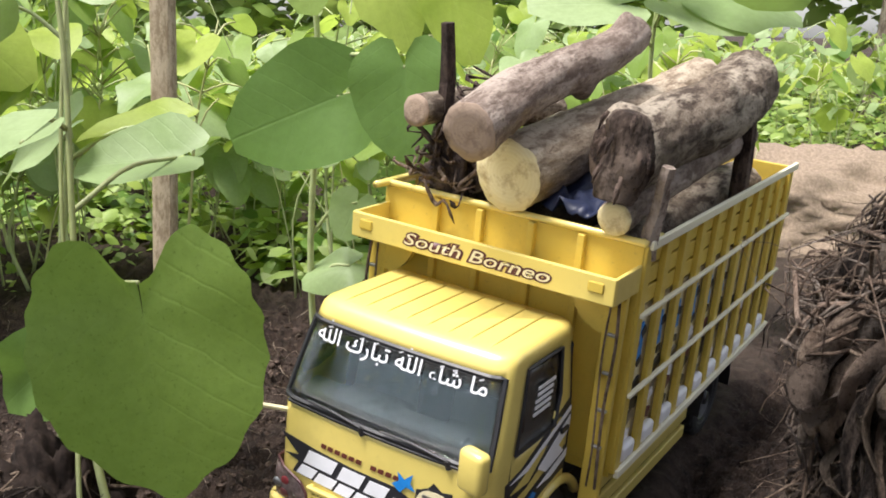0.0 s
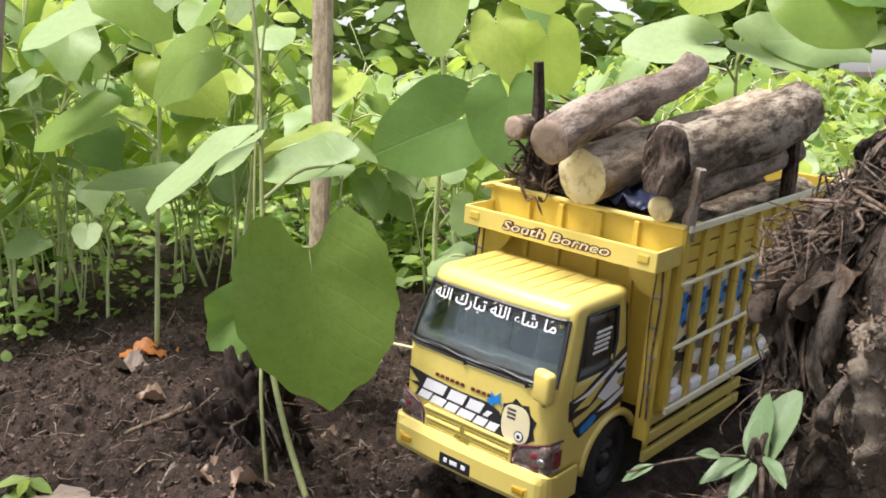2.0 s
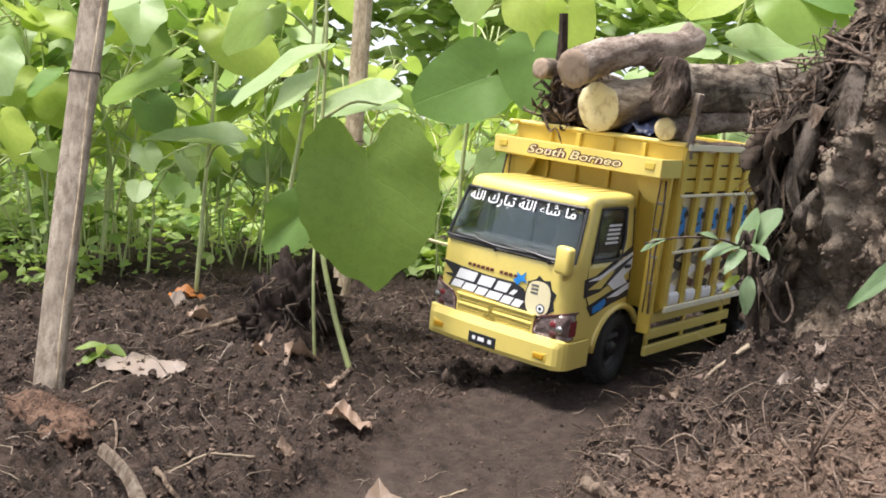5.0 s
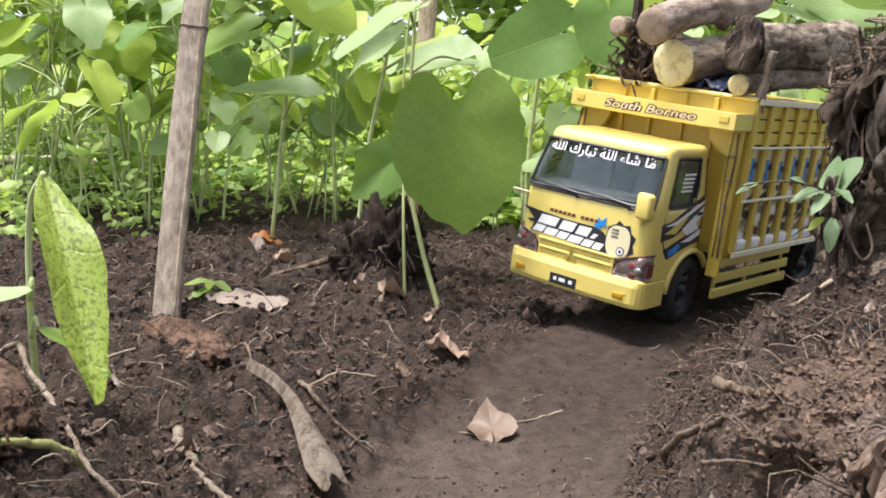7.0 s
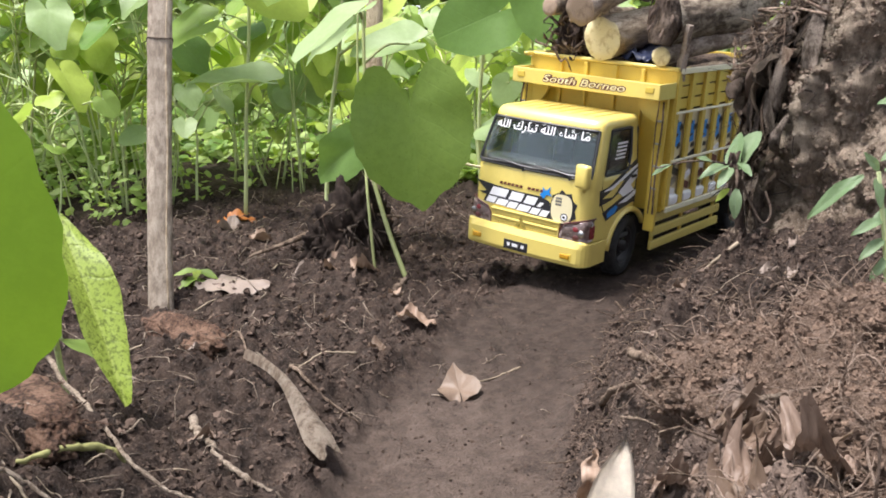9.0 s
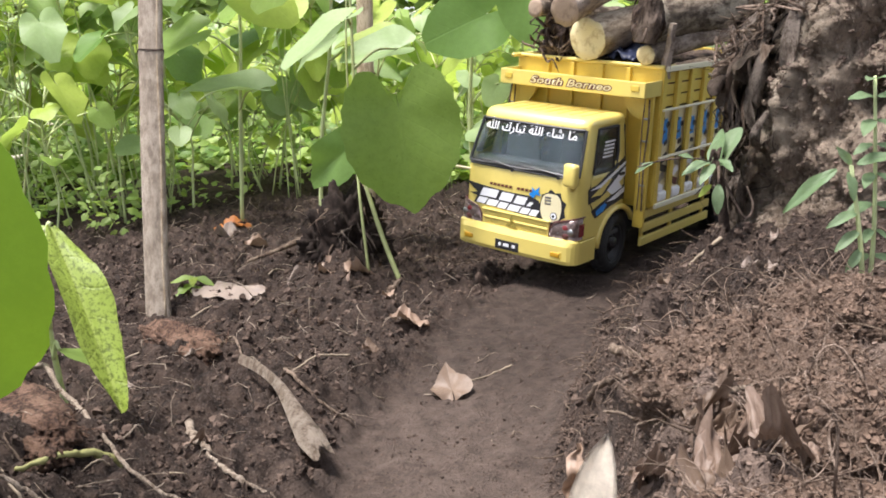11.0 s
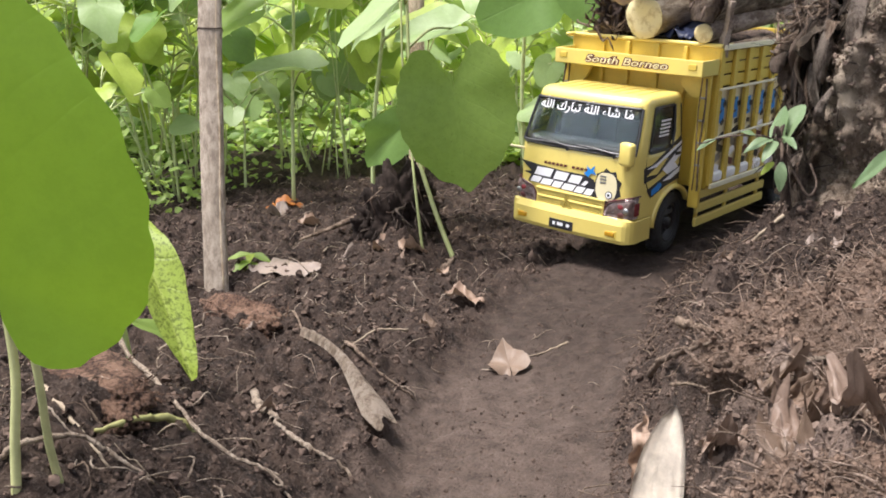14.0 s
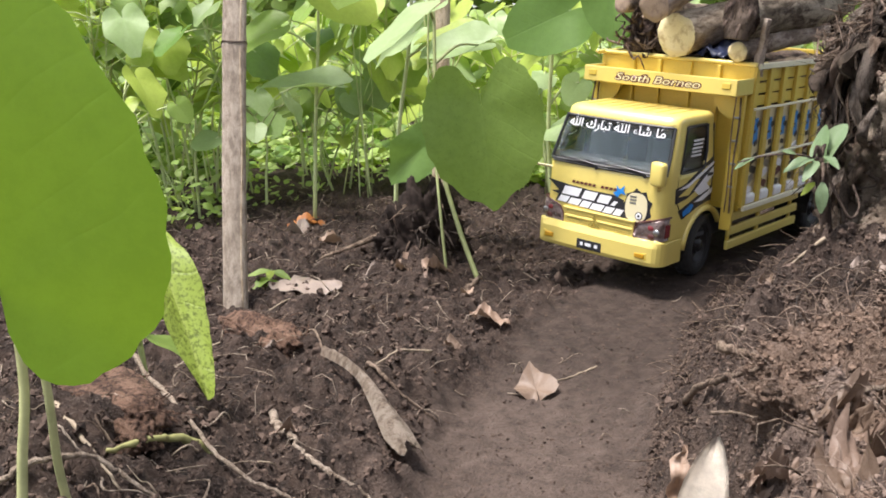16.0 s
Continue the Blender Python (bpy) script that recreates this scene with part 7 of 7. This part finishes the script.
def root_clump():
    """A dark rotten clump with roots hanging out of it."""
    c = Vector((-0.258, 0.765, 0.050))
    ob = thing("rotten_root_clump", Matrix.Translation(c), "dark crumbling root clump at the vine's foot", "root clump")
    bm = bmesh.new()
    bmesh.ops.create_icosphere(bm, subdivisions=5, radius=1)
    for v in bm.verts:
        q = v.co.copy()
        f = 1 + 0.5 * noise.noise(q * 2.6 + Vector((4, 0, 0))) + 0.25 * noise.noise(q * 7) + 0.14 * noise.noise(q * 18) + 0.08 * noise.noise(q * 42)
        v.co = Vector((q.x * 0.052, q.y * 0.042, q.z * 0.074)) * f
    part("body", bm, CRUMB_BLACK, ob, smooth=True)
    r = random.Random(77)
    for i in range(70):
        a, h = r.uniform(2.6, 6.6), r.uniform(-0.03, 0.06)
        p = Vector((math.cos(a) * 0.042, math.sin(a) * 0.036, h))
        s = r.uniform(0.012, 0.045)
        d = Vector((math.cos(a) * 0.6 + r.gauss(0, 0.3), math.sin(a) * 0.6 + r.gauss(0, 0.3), r.gauss(-0.6, 0.5))).normalized() * s
        w = Vector((r.gauss(0, 0.2), r.gauss(0, 0.2), r.gauss(0.1, 0.2))) * s
        t = r.uniform(0.0006, 0.0022)
        g = bmesh.new()
        tube(g, curve_pts([p, p + d * 0.35 + w, p + d * 0.7 + w * 0.6, p + d], 6), [t, t, t, t * 0.8, t * 0.6, t * 0.4, t * 0.2], 5)
        part("root", g, (FIBRE_DARK, FIBRE_DARK, ROOT, FIBRE_DARK)[i % 4], ob, smooth=True)


root_clump()


def dry_leaf(name, at, size, turn, mat, label, seed, fold=0.5, droop=0.3, tilt=(0, 0), wide=0.42, lift=0.004, curl=0.25, wave=0.035, crumple=0.16, half=3):
    me = with_material(lance_leaf(seed, fold, droop, wave, wide, curl, crumple, half), mat)
    ob = new(name, me)
    z = ground_z(at[0], at[1]) if len(at) == 2 else at[2]
    ob.matrix_world = pose(at[0], at[1], z + lift, tilt[0], tilt[1], turn) @ Matrix.Diagonal((size, size, size, 1))
    return tagged(ob, label, "leaf", "fallen leaves")


FAN = ([0, 10, 22, 40, 60, 80, 95, 108, 122, 140, 160, 172], [1.0, 0.80, 0.66, 0.60, 0.62, 0.68, 0.70, 0.62, 0.53, 0.46, 0.42, 0.41])
HEART_DRY = with_material(heart_leaf(61, 0.16, -0.30, 0.09, FAN, 8, 176), LEAF_BROWN)
ob = new("dry_leaf", HEART_DRY)
ob.matrix_world = pose(-0.056, 0.374, ground_z(-0.056, 0.38) + 0.004, 20, -8, 14) @ Matrix.Diagonal((0.032, 0.038, 0.030, 1))
tagged(ob, "curled tan heart-shaped dry leaf lying on the track", "leaf", "fallen leaves")
dry_leaf("dry_leaf", (-0.152, 0.536), 0.048, -95, LEAF_DRY, "small pale brown leaf at the edge of the track", 2, 0.3, 0.2, (0, 10), 0.24)
dry_leaf("dry_leaf", (-0.160, 0.585), 0.022, 30, LEAF_DRY, "small brown leaf scrap on the soil", 3, 0.3, 0.2)
dry_leaf("dry_leaf", (-0.600, 1.120), 0.098, -70, LEAF_RUST, "rust-orange dead leaf on dark soil", 4, 0.15, 0.10, (5, 5), 0.32, 0.010, 0.1, 0.03, 0.10)
dry_leaf("dry_leaf", (-0.585, 1.075), 0.065, -95, LEAF_GREY, "pale grey dead leaf beside the orange one", 5, 0.3, 0.1, (4, 0), 0.4)
dry_leaf("dry_leaf", (-0.440, 0.632), 0.096, -80, LEAF_GREY, "large greyish dry leaf at the stake", 6, -0.35, 0.16, (8, 2), 0.42, 0.012, 0.10, 0.008, 0.05)
dry_leaf("dry_leaf", (-0.285, 0.705), 0.050, -110, LEAF_DRY, "crumpled brown leaf by the root clump", 7, 0.5, 0.4, (6, 20), 0.3)
dry_leaf("dry_leaf", (-0.240, 0.672), 0.045, -40, LEAF_DRY, "torn tan leaf below the vine", 8, 0.5, 0.5, (10, -20), 0.24)
dry_leaf("dry_leaf", (-0.330, 0.70), 0.050, -60, LEAF_GREY, "pale dry leaf on the soil", 9, 0.3, 0.2, (0, 8), 0.3)
dry_leaf("dry_leaf", (-0.470, 0.925), 0.060, -60, LEAF_DRY, "crumpled straw-coloured leaf on the soil", 10, 0.6, 0.6, (5, 0), 0.26)
for i, (at, size, turn, tilt, wide) in enumerate((((0.137, -0.062), 0.030, -30, (18, 18), 0.44), ((0.150, -0.050), 0.034, 10, (40, -12), 0.34), ((0.126, -0.024), 0.026, 50, (14, 10), 0.44), ((0.150, -0.118), 0.032, -75, (16, -14), 0.44),
        ((0.164, -0.100), 0.030, -10, (22, 24), 0.42), ((0.152, -0.075), 0.032, 120, (14, 8), 0.44), ((0.112, -0.016), 0.026, 15, (26, 20), 0.38), ((0.176, -0.080), 0.030, -50, (22, -10), 0.44), ((0.160, 0.000), 0.022, -100, (50, 6), 0.26), ((0.118, -0.070), 0.028, 80, (12, 10), 0.44),
        ((0.142, -0.090), 0.030, 160, (8, 20), 0.46), ((0.168, -0.060), 0.028, 70, (28, -20), 0.38), ((0.132, -0.040), 0.026, -150, (10, -16), 0.44), ((0.156, -0.030), 0.026, 95, (24, 12), 0.34))):
    dry_leaf("dry_leaf", at, size, turn, (LEAF_TAN, LEAF_BROWN)[i % 3 == 1], "curled brown dry leaf on the near bank", 30 + i, 0.30, 0.55, tilt, wide, 0.004, 0.85, 0.10, 0.30, 6)
rr = random.Random(64)
for i in range(46):
    x, y = rr.uniform(-0.52, -0.15), rr.uniform(0.10, 0.92)
    if i > 34:
        x, y = rr.uniform(0.12, 0.26), rr.uniform(0.16, 0.46)
    dry_leaf("leaf_scrap", (x, y), rr.uniform(0.008, 0.024), rr.uniform(0, 360), (LEAF_GREY, LEAF_BROWN, LEAF_TAN, LEAF_BROWN)[i % 4], "torn scrap of dry brown leaf on the soil", 700 + i, 0.4, 0.4, (rr.uniform(0, 20), rr.uniform(-20, 20)), rr.uniform(0.2, 0.45), 0.003, 0.4, 0.05, 0.25)


def bark_plate():
    """A pale shard of dry palm sheath standing in the bank."""
    bm = bmesh.new()
    rows = []
    for i in range(12):
        v = i / 11
        w = 0.0175 * (1 - v ** 3.0) ** 0.8 + 0.0008 + 0.0009 * math.sin(9 * v + 1) * (1 - v)
        rows.append([bm.verts.new((k / 4 * w + 0.012 * v * v, 0.005 * (1 - (k / 4) ** 2) + 0.005 * math.sin(5 * v) + 0.0012 * math.sin(3 * k + 7 * v), 0.108 * v)) for k in range(-4, 5)])
    for p, q in zip(rows, rows[1:]):
        for k in range(8):
            bm.faces.new((p[k], p[k + 1], q[k + 1], q[k]))
    bmesh.ops.solidify(bm, geom=bm.faces[:], thickness=0.002)
    ob = link_mesh("bark_shard", bm, SHARD, smooth=True)
    ob.matrix_world = pose(0.074, -0.022, -0.001, -44, 0, -4)
    tagged(ob, "pale pointed shard of dry sheath standing in the bank", "bark")


bark_plate()
dry_leaf("dry_leaf", (0.066, 0.060, -0.022), 0.082, 4, LEAF_DRY, "rolled brown leaf beside the pale shard", 50, 0.9, 0.1, (76, 6), 0.13, 0.0, 0.4)


def dry_sheath():
    """A long dry sheath, narrow at one end and frayed flat at the other."""
    bm = bmesh.new()
    rows = []
    a, b = Vector((-0.252, 0.303, 0.030)), Vector((-0.130, 0.168, -0.006))
    side = Vector((0.75, 0.66, 0))
    rnd = random.Random(12)
    for i in range(16):
        v = i / 15
        p = a.lerp(b, v) + side * 0.004 * math.sin(5 * v)
        w = float(np.interp(v, [0, 0.45, 0.7, 0.9, 1.0], [0.0036, 0.0052, 0.0095, 0.0135, 0.010]))
        z = 0.004 + 0.012 * math.sin(math.pi * v)
        rows.append([bm.verts.new(p + side * (w * k / 4) + (b - a).normalized() * (rnd.uniform(-0.010, 0.006) if i == 15 else 0) + Vector((0, 0, z + 0.008 * (1 - (k / 4) ** 2) + 0.0006 * math.sin(k * 2 + 0.5 * i) + (0.004 * math.sin(3 * k) if i > 13 else 0)))) for k in range(-4, 5)])
    for p, q in zip(rows, rows[1:]):
        for k in range(8):
            bm.faces.new((p[k], p[k + 1], q[k + 1], q[k]))
    bmesh.ops.solidify(bm, geom=bm.faces[:], thickness=0.0015)
    ob = link_mesh("dry_sheath", bm, SHEATH_TAN, smooth=True)
    tagged(ob, "long pale dry stalk sheath on the soil", "sheath")


dry_sheath()


def twig(pts, r, mat, label, seed, name="twig", lift=None):
    """A bent twig lying on the soil through places of the plan (x, y) or points."""
    full = [Vector(p) if len(p) == 3 else Vector((p[0], p[1], ground_z(p[0], p[1]) + (lift if lift is not None else r * 0.7))) for p in pts]
    o = full[0].copy()
    c = curve_pts([p - o for p in full], 5 * len(full))
    bm = bmesh.new()
    rnd = random.Random(seed)
    c = [p + Vector((rnd.gauss(0, 1), rnd.gauss(0, 1), rnd.gauss(0, 0.6))) * min(r * 0.32, 0.0011) for p in c]
    tube(bm, c, [r * (1 - 0.6 * i / (len(c) - 1)) * rnd.uniform(0.88, 1.12) for i in range(len(c))], 7, rough=0.16, seed=seed)
    ob = link_mesh(name, bm, mat, smooth=True)
    ob.matrix_world = Matrix.Translation(o)
    return tagged(ob, label, "twig", "twigs and roots on the soil")


twig([(0.0957, 0.12, 0.1157), (0.104, 0.105, 0.116), (0.114, 0.085, 0.120), (0.128, 0.06, 0.120)], 0.0036, ROOT, "broken brown root jutting from the bank", 1)
twig([(0.080, 0.262, 0.022), (0.092, 0.18, 0.066), (0.100, 0.10, 0.100), (0.110, 0.03, 0.130)], 0.0030, ROOT, "grey-brown twig at the foot of the bank", 2)
twig([(0.290, 0.180, 0.150), (0.268, 0.155, 0.140), (0.240, 0.125, 0.130), (0.208, 0.055, 0.136), (0.218, 0.043, 0.130), (0.245, 0.042, 0.130)], 0.0026, ROOT_PALE, "long dry stalk bent over the bank", 3)
twig([(0.158, -0.020, 0.137), (0.190, 0.016, 0.130), (0.222, 0.033, 0.128)], 0.0022, ROOT_PALE, "straw-coloured stalk on the bank", 4)
twig([(-0.330, 0.432), (-0.300, 0.41), (-0.272, 0.36), (-0.240, 0.315)], 0.0016, ROOT, "thin dark rootlet curving over the soil", 5, lift=0.008)
twig([(-0.215, 0.325), (-0.200, 0.285), (-0.165, 0.265), (-0.135, 0.27)], 0.0026, ROOT, "forked root lying beside the dry sheath", 6)
twig([(-0.200, 0.285), (-0.215, 0.315), (-0.213, 0.345)], 0.0020, ROOT, "short brown root stub on soil", 7)
twig([(-0.263, 0.194), (-0.240, 0.155), (-0.219, 0.12), (-0.198, 0.099)], 0.0040, ROOT_PALE, "thick pale root piece on the mound", 8)
twig([(-0.200, 0.102), (-0.172, 0.091), (-0.150, 0.096), (-0.125, 0.08)], 0.0026, ROOT_PALE, "root running down to the track", 9)
twig([(-0.475, 0.29), (-0.420, 0.235, 0.050), (-0.380, 0.185, 0.062), (-0.352, 0.155, 0.056), (-0.305, 0.110, 0.052), (-0.271, 0.076, 0.046), (-0.234, 0.042), (-0.210, 0.034), (-0.181, 0.026), (-0.160, 0.010)], 0.0026, ROOT_PALE, "long winding root over the mound", 10, lift=0.008)
twig([(-0.255, 0.075), (-0.268, 0.055), (-0.280, 0.025), (-0.292, -0.010)], 0.0042, STEM_OLIVE, "green stalk lying on the mound", 11, lift=0.006)
twig([(-0.345, 0.02), (-0.30, -0.02), (-0.262, -0.045)], 0.0022, STEM_DRY, "dry stalk on the mound", 12, lift=0.006)
twig([(-0.330, -0.100), (-0.310, -0.086, 0.080), (-0.298, -0.072, 0.086), (-0.279, -0.047, 0.080), (-0.261, -0.041, 0.066), (-0.228, -0.055)], 0.0024, ROOT_PALE, "crooked pale root over the mound", 18, lift=0.004)
rr = random.Random(40)
for i in range(22):
    x, y, a, s = rr.uniform(-0.34, -0.20), rr.uniform(-0.06, 0.12), rr.uniform(0, 6.28), rr.uniform(0.02, 0.05)
    pts = [(x, y)]
    for k in range(3):
        a += rr.gauss(0, 0.7)
        pts.append((pts[-1][0] + s / 3 * math.cos(a), pts[-1][1] + s / 3 * math.sin(a)))
    twig([(px, py, ground_z(px, py) + (0.002, 0.009, 0.008, 0.001)[k]) for k, (px, py) in enumerate(pts)], rr.uniform(0.0005, 0.0012), (ROOT_PALE, ROOT, STEM_DRY)[i % 3], "thin tangled root on the mound", 800 + i)
twig([(-0.345, 0.950, 0.035), (-0.370, 0.910, 0.030), (-0.400, 0.870, 0.020), (-0.437, 0.830, 0.010)], 0.0065, ROOT, "pale branching root beside the root clump", 13)
twig([(-0.365, 0.87), (-0.40, 0.84), (-0.425, 0.845)], 0.0030, ROOT, "short brown side root on soil", 14)
twig([(-0.178, 0.66), (-0.17, 0.68), (-0.165, 0.692)], 0.0045, ROOT, "straw-coloured stem foot of the vine", 15)
twig([(0.0, 0.455), (-0.025, 0.42), (-0.045, 0.40)], 0.0014, STEM_DRY, "thin straw on the track", 16)
twig([(-0.62, 0.60), (-0.57, 0.57), (-0.52, 0.585)], 0.0028, STEM_DRY, "bent straw beside the stake", 17)
for i, (pts, r) in enumerate((
        ([(0.091, 0.098, 0.075), (0.098, 0.04, 0.098), (0.104, -0.024, 0.120)], 0.0024), ([(0.121, 0.18), (0.138, 0.21), (0.156, 0.25)], 0.0022),
        ([(0.148, 0.193), (0.160, 0.22), (0.171, 0.242)], 0.0018), ([(0.154, 0.141, 0.125), (0.153, 0.179, 0.135), (0.176, 0.214, 0.140), (0.196, 0.225, 0.120)], 0.0013),
        ([(0.224, 0.246), (0.255, 0.275), (0.283, 0.280)], 0.0016), ([(0.203, 0.248), (0.212, 0.262, 0.14), (0.222, 0.275, 0.15)], 0.0014),
        ([(0.215, 0.149), (0.234, 0.20, 0.14), (0.250, 0.175, 0.15)], 0.0013), ([(0.163, 0.032, 0.13), (0.178, 0.095, 0.135), (0.174, 0.108, 0.15)], 0.0016),
        ([(0.130, 0.36), (0.155, 0.40), (0.17, 0.46)], 0.0020), ([(0.165, 0.33), (0.185, 0.345), (0.20, 0.37)], 0.0016), ([(0.12, 0.42), (0.15, 0.43)], 0.0016))):
    twig(pts, r * 0.6, (ROOT, FIBRE_DARK)[i % 2], "thin dry root on the bank", 300 + i, lift=0.003)
rr = random.Random(55)
for i in range(16):
    x, y, a, s = rr.uniform(0.16, 0.30), rr.uniform(0.0, 0.26), rr.gauss(0.3, 0.6), rr.uniform(0.05, 0.12)
    pts = [(x + s * u * math.cos(a + 0.5 * u), y + s * u * math.sin(a + 0.5 * u)) for u in (0, 0.35, 0.7, 1.0)]
    twig([(px, py, ground_z(px, py) + 0.006 + 0.012 * math.sin(3 * k)) for k, (px, py) in enumerate(pts)], rr.uniform(0.0006, 0.0013), (ROOT, ROOT_PALE, ROOT)[i % 3], "dry straw lying over the bank", 500 + i)
rr = random.Random(91)
for i in range(46):
    if i < 20:
        x, y = rr.uniform(-0.55, -0.14), rr.uniform(0.02, 0.85)
    elif i < 40:
        x, y = rr.uniform(0.11, 0.30), rr.uniform(-0.05, 0.62)
    else:
        x, y = rr.uniform(-0.8, -0.35), rr.uniform(0.8, 1.35)
    a, s = rr.uniform(0, 6.28), rr.uniform(0.015, 0.045)
    b = a + rr.gauss(0, 0.7)
    twig([(x, y), (x + s * math.cos(a), y + s * math.sin(a)), (x + s * (math.cos(a) + math.cos(b)), y + s * (math.sin(a) + math.sin(b)))], rr.uniform(0.0009, 0.0022), (ROOT, STEM_DRY, ROOT)[i % 3], "small dry twig on the soil", 100 + i)
for i, (x, y, a, s) in enumerate(((-1.50, 2.26, 0.12, 0.40), (-1.95, 2.75, 0.02, 0.6), (-1.42, 1.85, 0.45, 0.40), (-2.05, 3.0, 0.1, 0.8), (-1.75, 2.5, 0.3, 0.5))):
    z = ground_z(x, y)
    twig([(x - s / 2 * math.cos(a), y - s / 2 * math.sin(a), z + 0.03), (x, y, z + 0.05), (x + s / 2 * math.cos(a), y + s / 2 * math.sin(a), z + 0.035)], 0.013 + 0.004 * (i % 2), PALE_SHEATH, "pale fallen branch among the far plants", 200 + i, "fallen_branch")


def crumbs(name, count, place, sizes, mat, label, seed, fine=False, power=2.6):
    """Small soil lumps on the ground as one mesh."""
    r = np.random.RandomState(seed)
    x, y = place(r, count)
    z, packed = ground_parts(x, y)[:2]
    s = sizes[0] * (sizes[1] / sizes[0]) ** (r.rand(len(x)) ** power)
    s = np.where(packed > 0.5, np.minimum(s, 0.0016), s)
    tagged(lumps(name, np.stack([x, y, z + s * 0.2], -1), s, mat, r, fine), label, "soil", kind="stuff")


def loose_place(r, n):
    y = -0.15 + 1.6 * r.rand(n * 4) ** 1.15
    x = r.uniform(-0.85, 0.36, n * 4)
    keep = (ground_parts(x, y)[1] < 0.4) & (x < track(y) + 0.05) | (r.rand(n * 4) < 0.10)
    return x[keep][:n], y[keep][:n]


def bank_place(r, n):
    y = r.uniform(-0.15, 0.75, n * 4)
    x = track(y) + 0.08 + 0.30 * r.rand(n * 4) ** 1.3
    keep = r.rand(n * 4) < np.interp(y, [0.0, 0.10, 0.2, 0.3, 0.75], [0.15, 0.25, 0.7, 0.6, 0.5])
    return x[keep][:n], y[keep][:n]


def dry_place(r, n):
    y = r.uniform(-0.2, 0.22, n * 4)
    x = track(y) + 0.125 + 0.30 * r.rand(n * 4) ** 1.3
    keep = r.rand(n * 4) < np.interp(y, [0.05, 0.22], [1.0, 0.1])
    return x[keep][:n], y[keep][:n]


def track_place(r, n):
    y = -0.1 + 0.9 * r.rand(n)
    return track(y) + r.uniform(-0.14, 0.09, n), y


crumbs("soil_crumbs", 15000, loose_place, (0.0012, 0.0046), CRUMB, "loose dark soil crumbs over the garden bed", 1, True, 2.4)
crumbs("soil_lumps", 600, loose_place, (0.0026, 0.0068), CRUMB, "larger lumps of dark soil on the garden bed", 21, True, 2.2)
crumbs("fine_soil_crumbs", 22000, loose_place, (0.0008, 0.0026), CRUMB, "fine dark soil grains over the garden bed", 11)
crumbs("bank_crumbs", 1500, dry_place, (0.0012, 0.0042), CRUMB_DRY, "dry brown soil crumbs on the bank", 2, True, 3.0)
crumbs("fine_dark_bank_crumbs", 16000, bank_place, (0.0007, 0.0022), CRUMB, "fine dark soil grains on the bank", 14)
crumbs("dark_bank_crumbs", 3600, bank_place, (0.0012, 0.0042), CRUMB, "dark soil crumbs on the bank", 3, True, 3.0)
crumbs("fine_bank_crumbs", 9000, dry_place, (0.0007, 0.0022), CRUMB_DRY, "fine dry soil grains on the bank", 4)
crumbs("track_grains", 4200, track_place, (0.0004, 0.0012), CRUMB, "small dark grains pressed into the track", 7)


def rootlets(name, count, place, mat, label, seed):
    r = np.random.RandomState(seed)
    x, y = place(r, count)
    rr = random.Random(seed)
    bm = bmesh.new()
    for px, py in zip(x, y):
        p = Vector((px, py, ground_z(px, py) + 0.002))
        a, s = rr.uniform(0, 6.28), rr.uniform(0.008, 0.040)
        d = Vector((math.cos(a), math.sin(a), rr.gauss(0.1, 0.25))) * s
        w = Vector((rr.gauss(0, 0.3), rr.gauss(0, 0.3), rr.gauss(0.2, 0.2))) * s
        t = rr.uniform(0.00025, 0.0008)
        tube(bm, [p, p + d * 0.4 + w * 0.6, p + d * 0.75 + w * 0.5, p + d], [t, t, t * 0.8, t * 0.3], 4)
    ob = link_mesh(name, bm, mat, smooth=True, recalc=False)
    tagged(ob, label, "rootlets", kind="stuff")


rootlets("rootlets", 1300, loose_place, ROOT_PALE, "fine dry rootlets and straws scattered on the soil", 5)
rootlets("bank_rootlets", 650, bank_place, ROOT, "fine brown rootlets sticking out of the bank", 6)
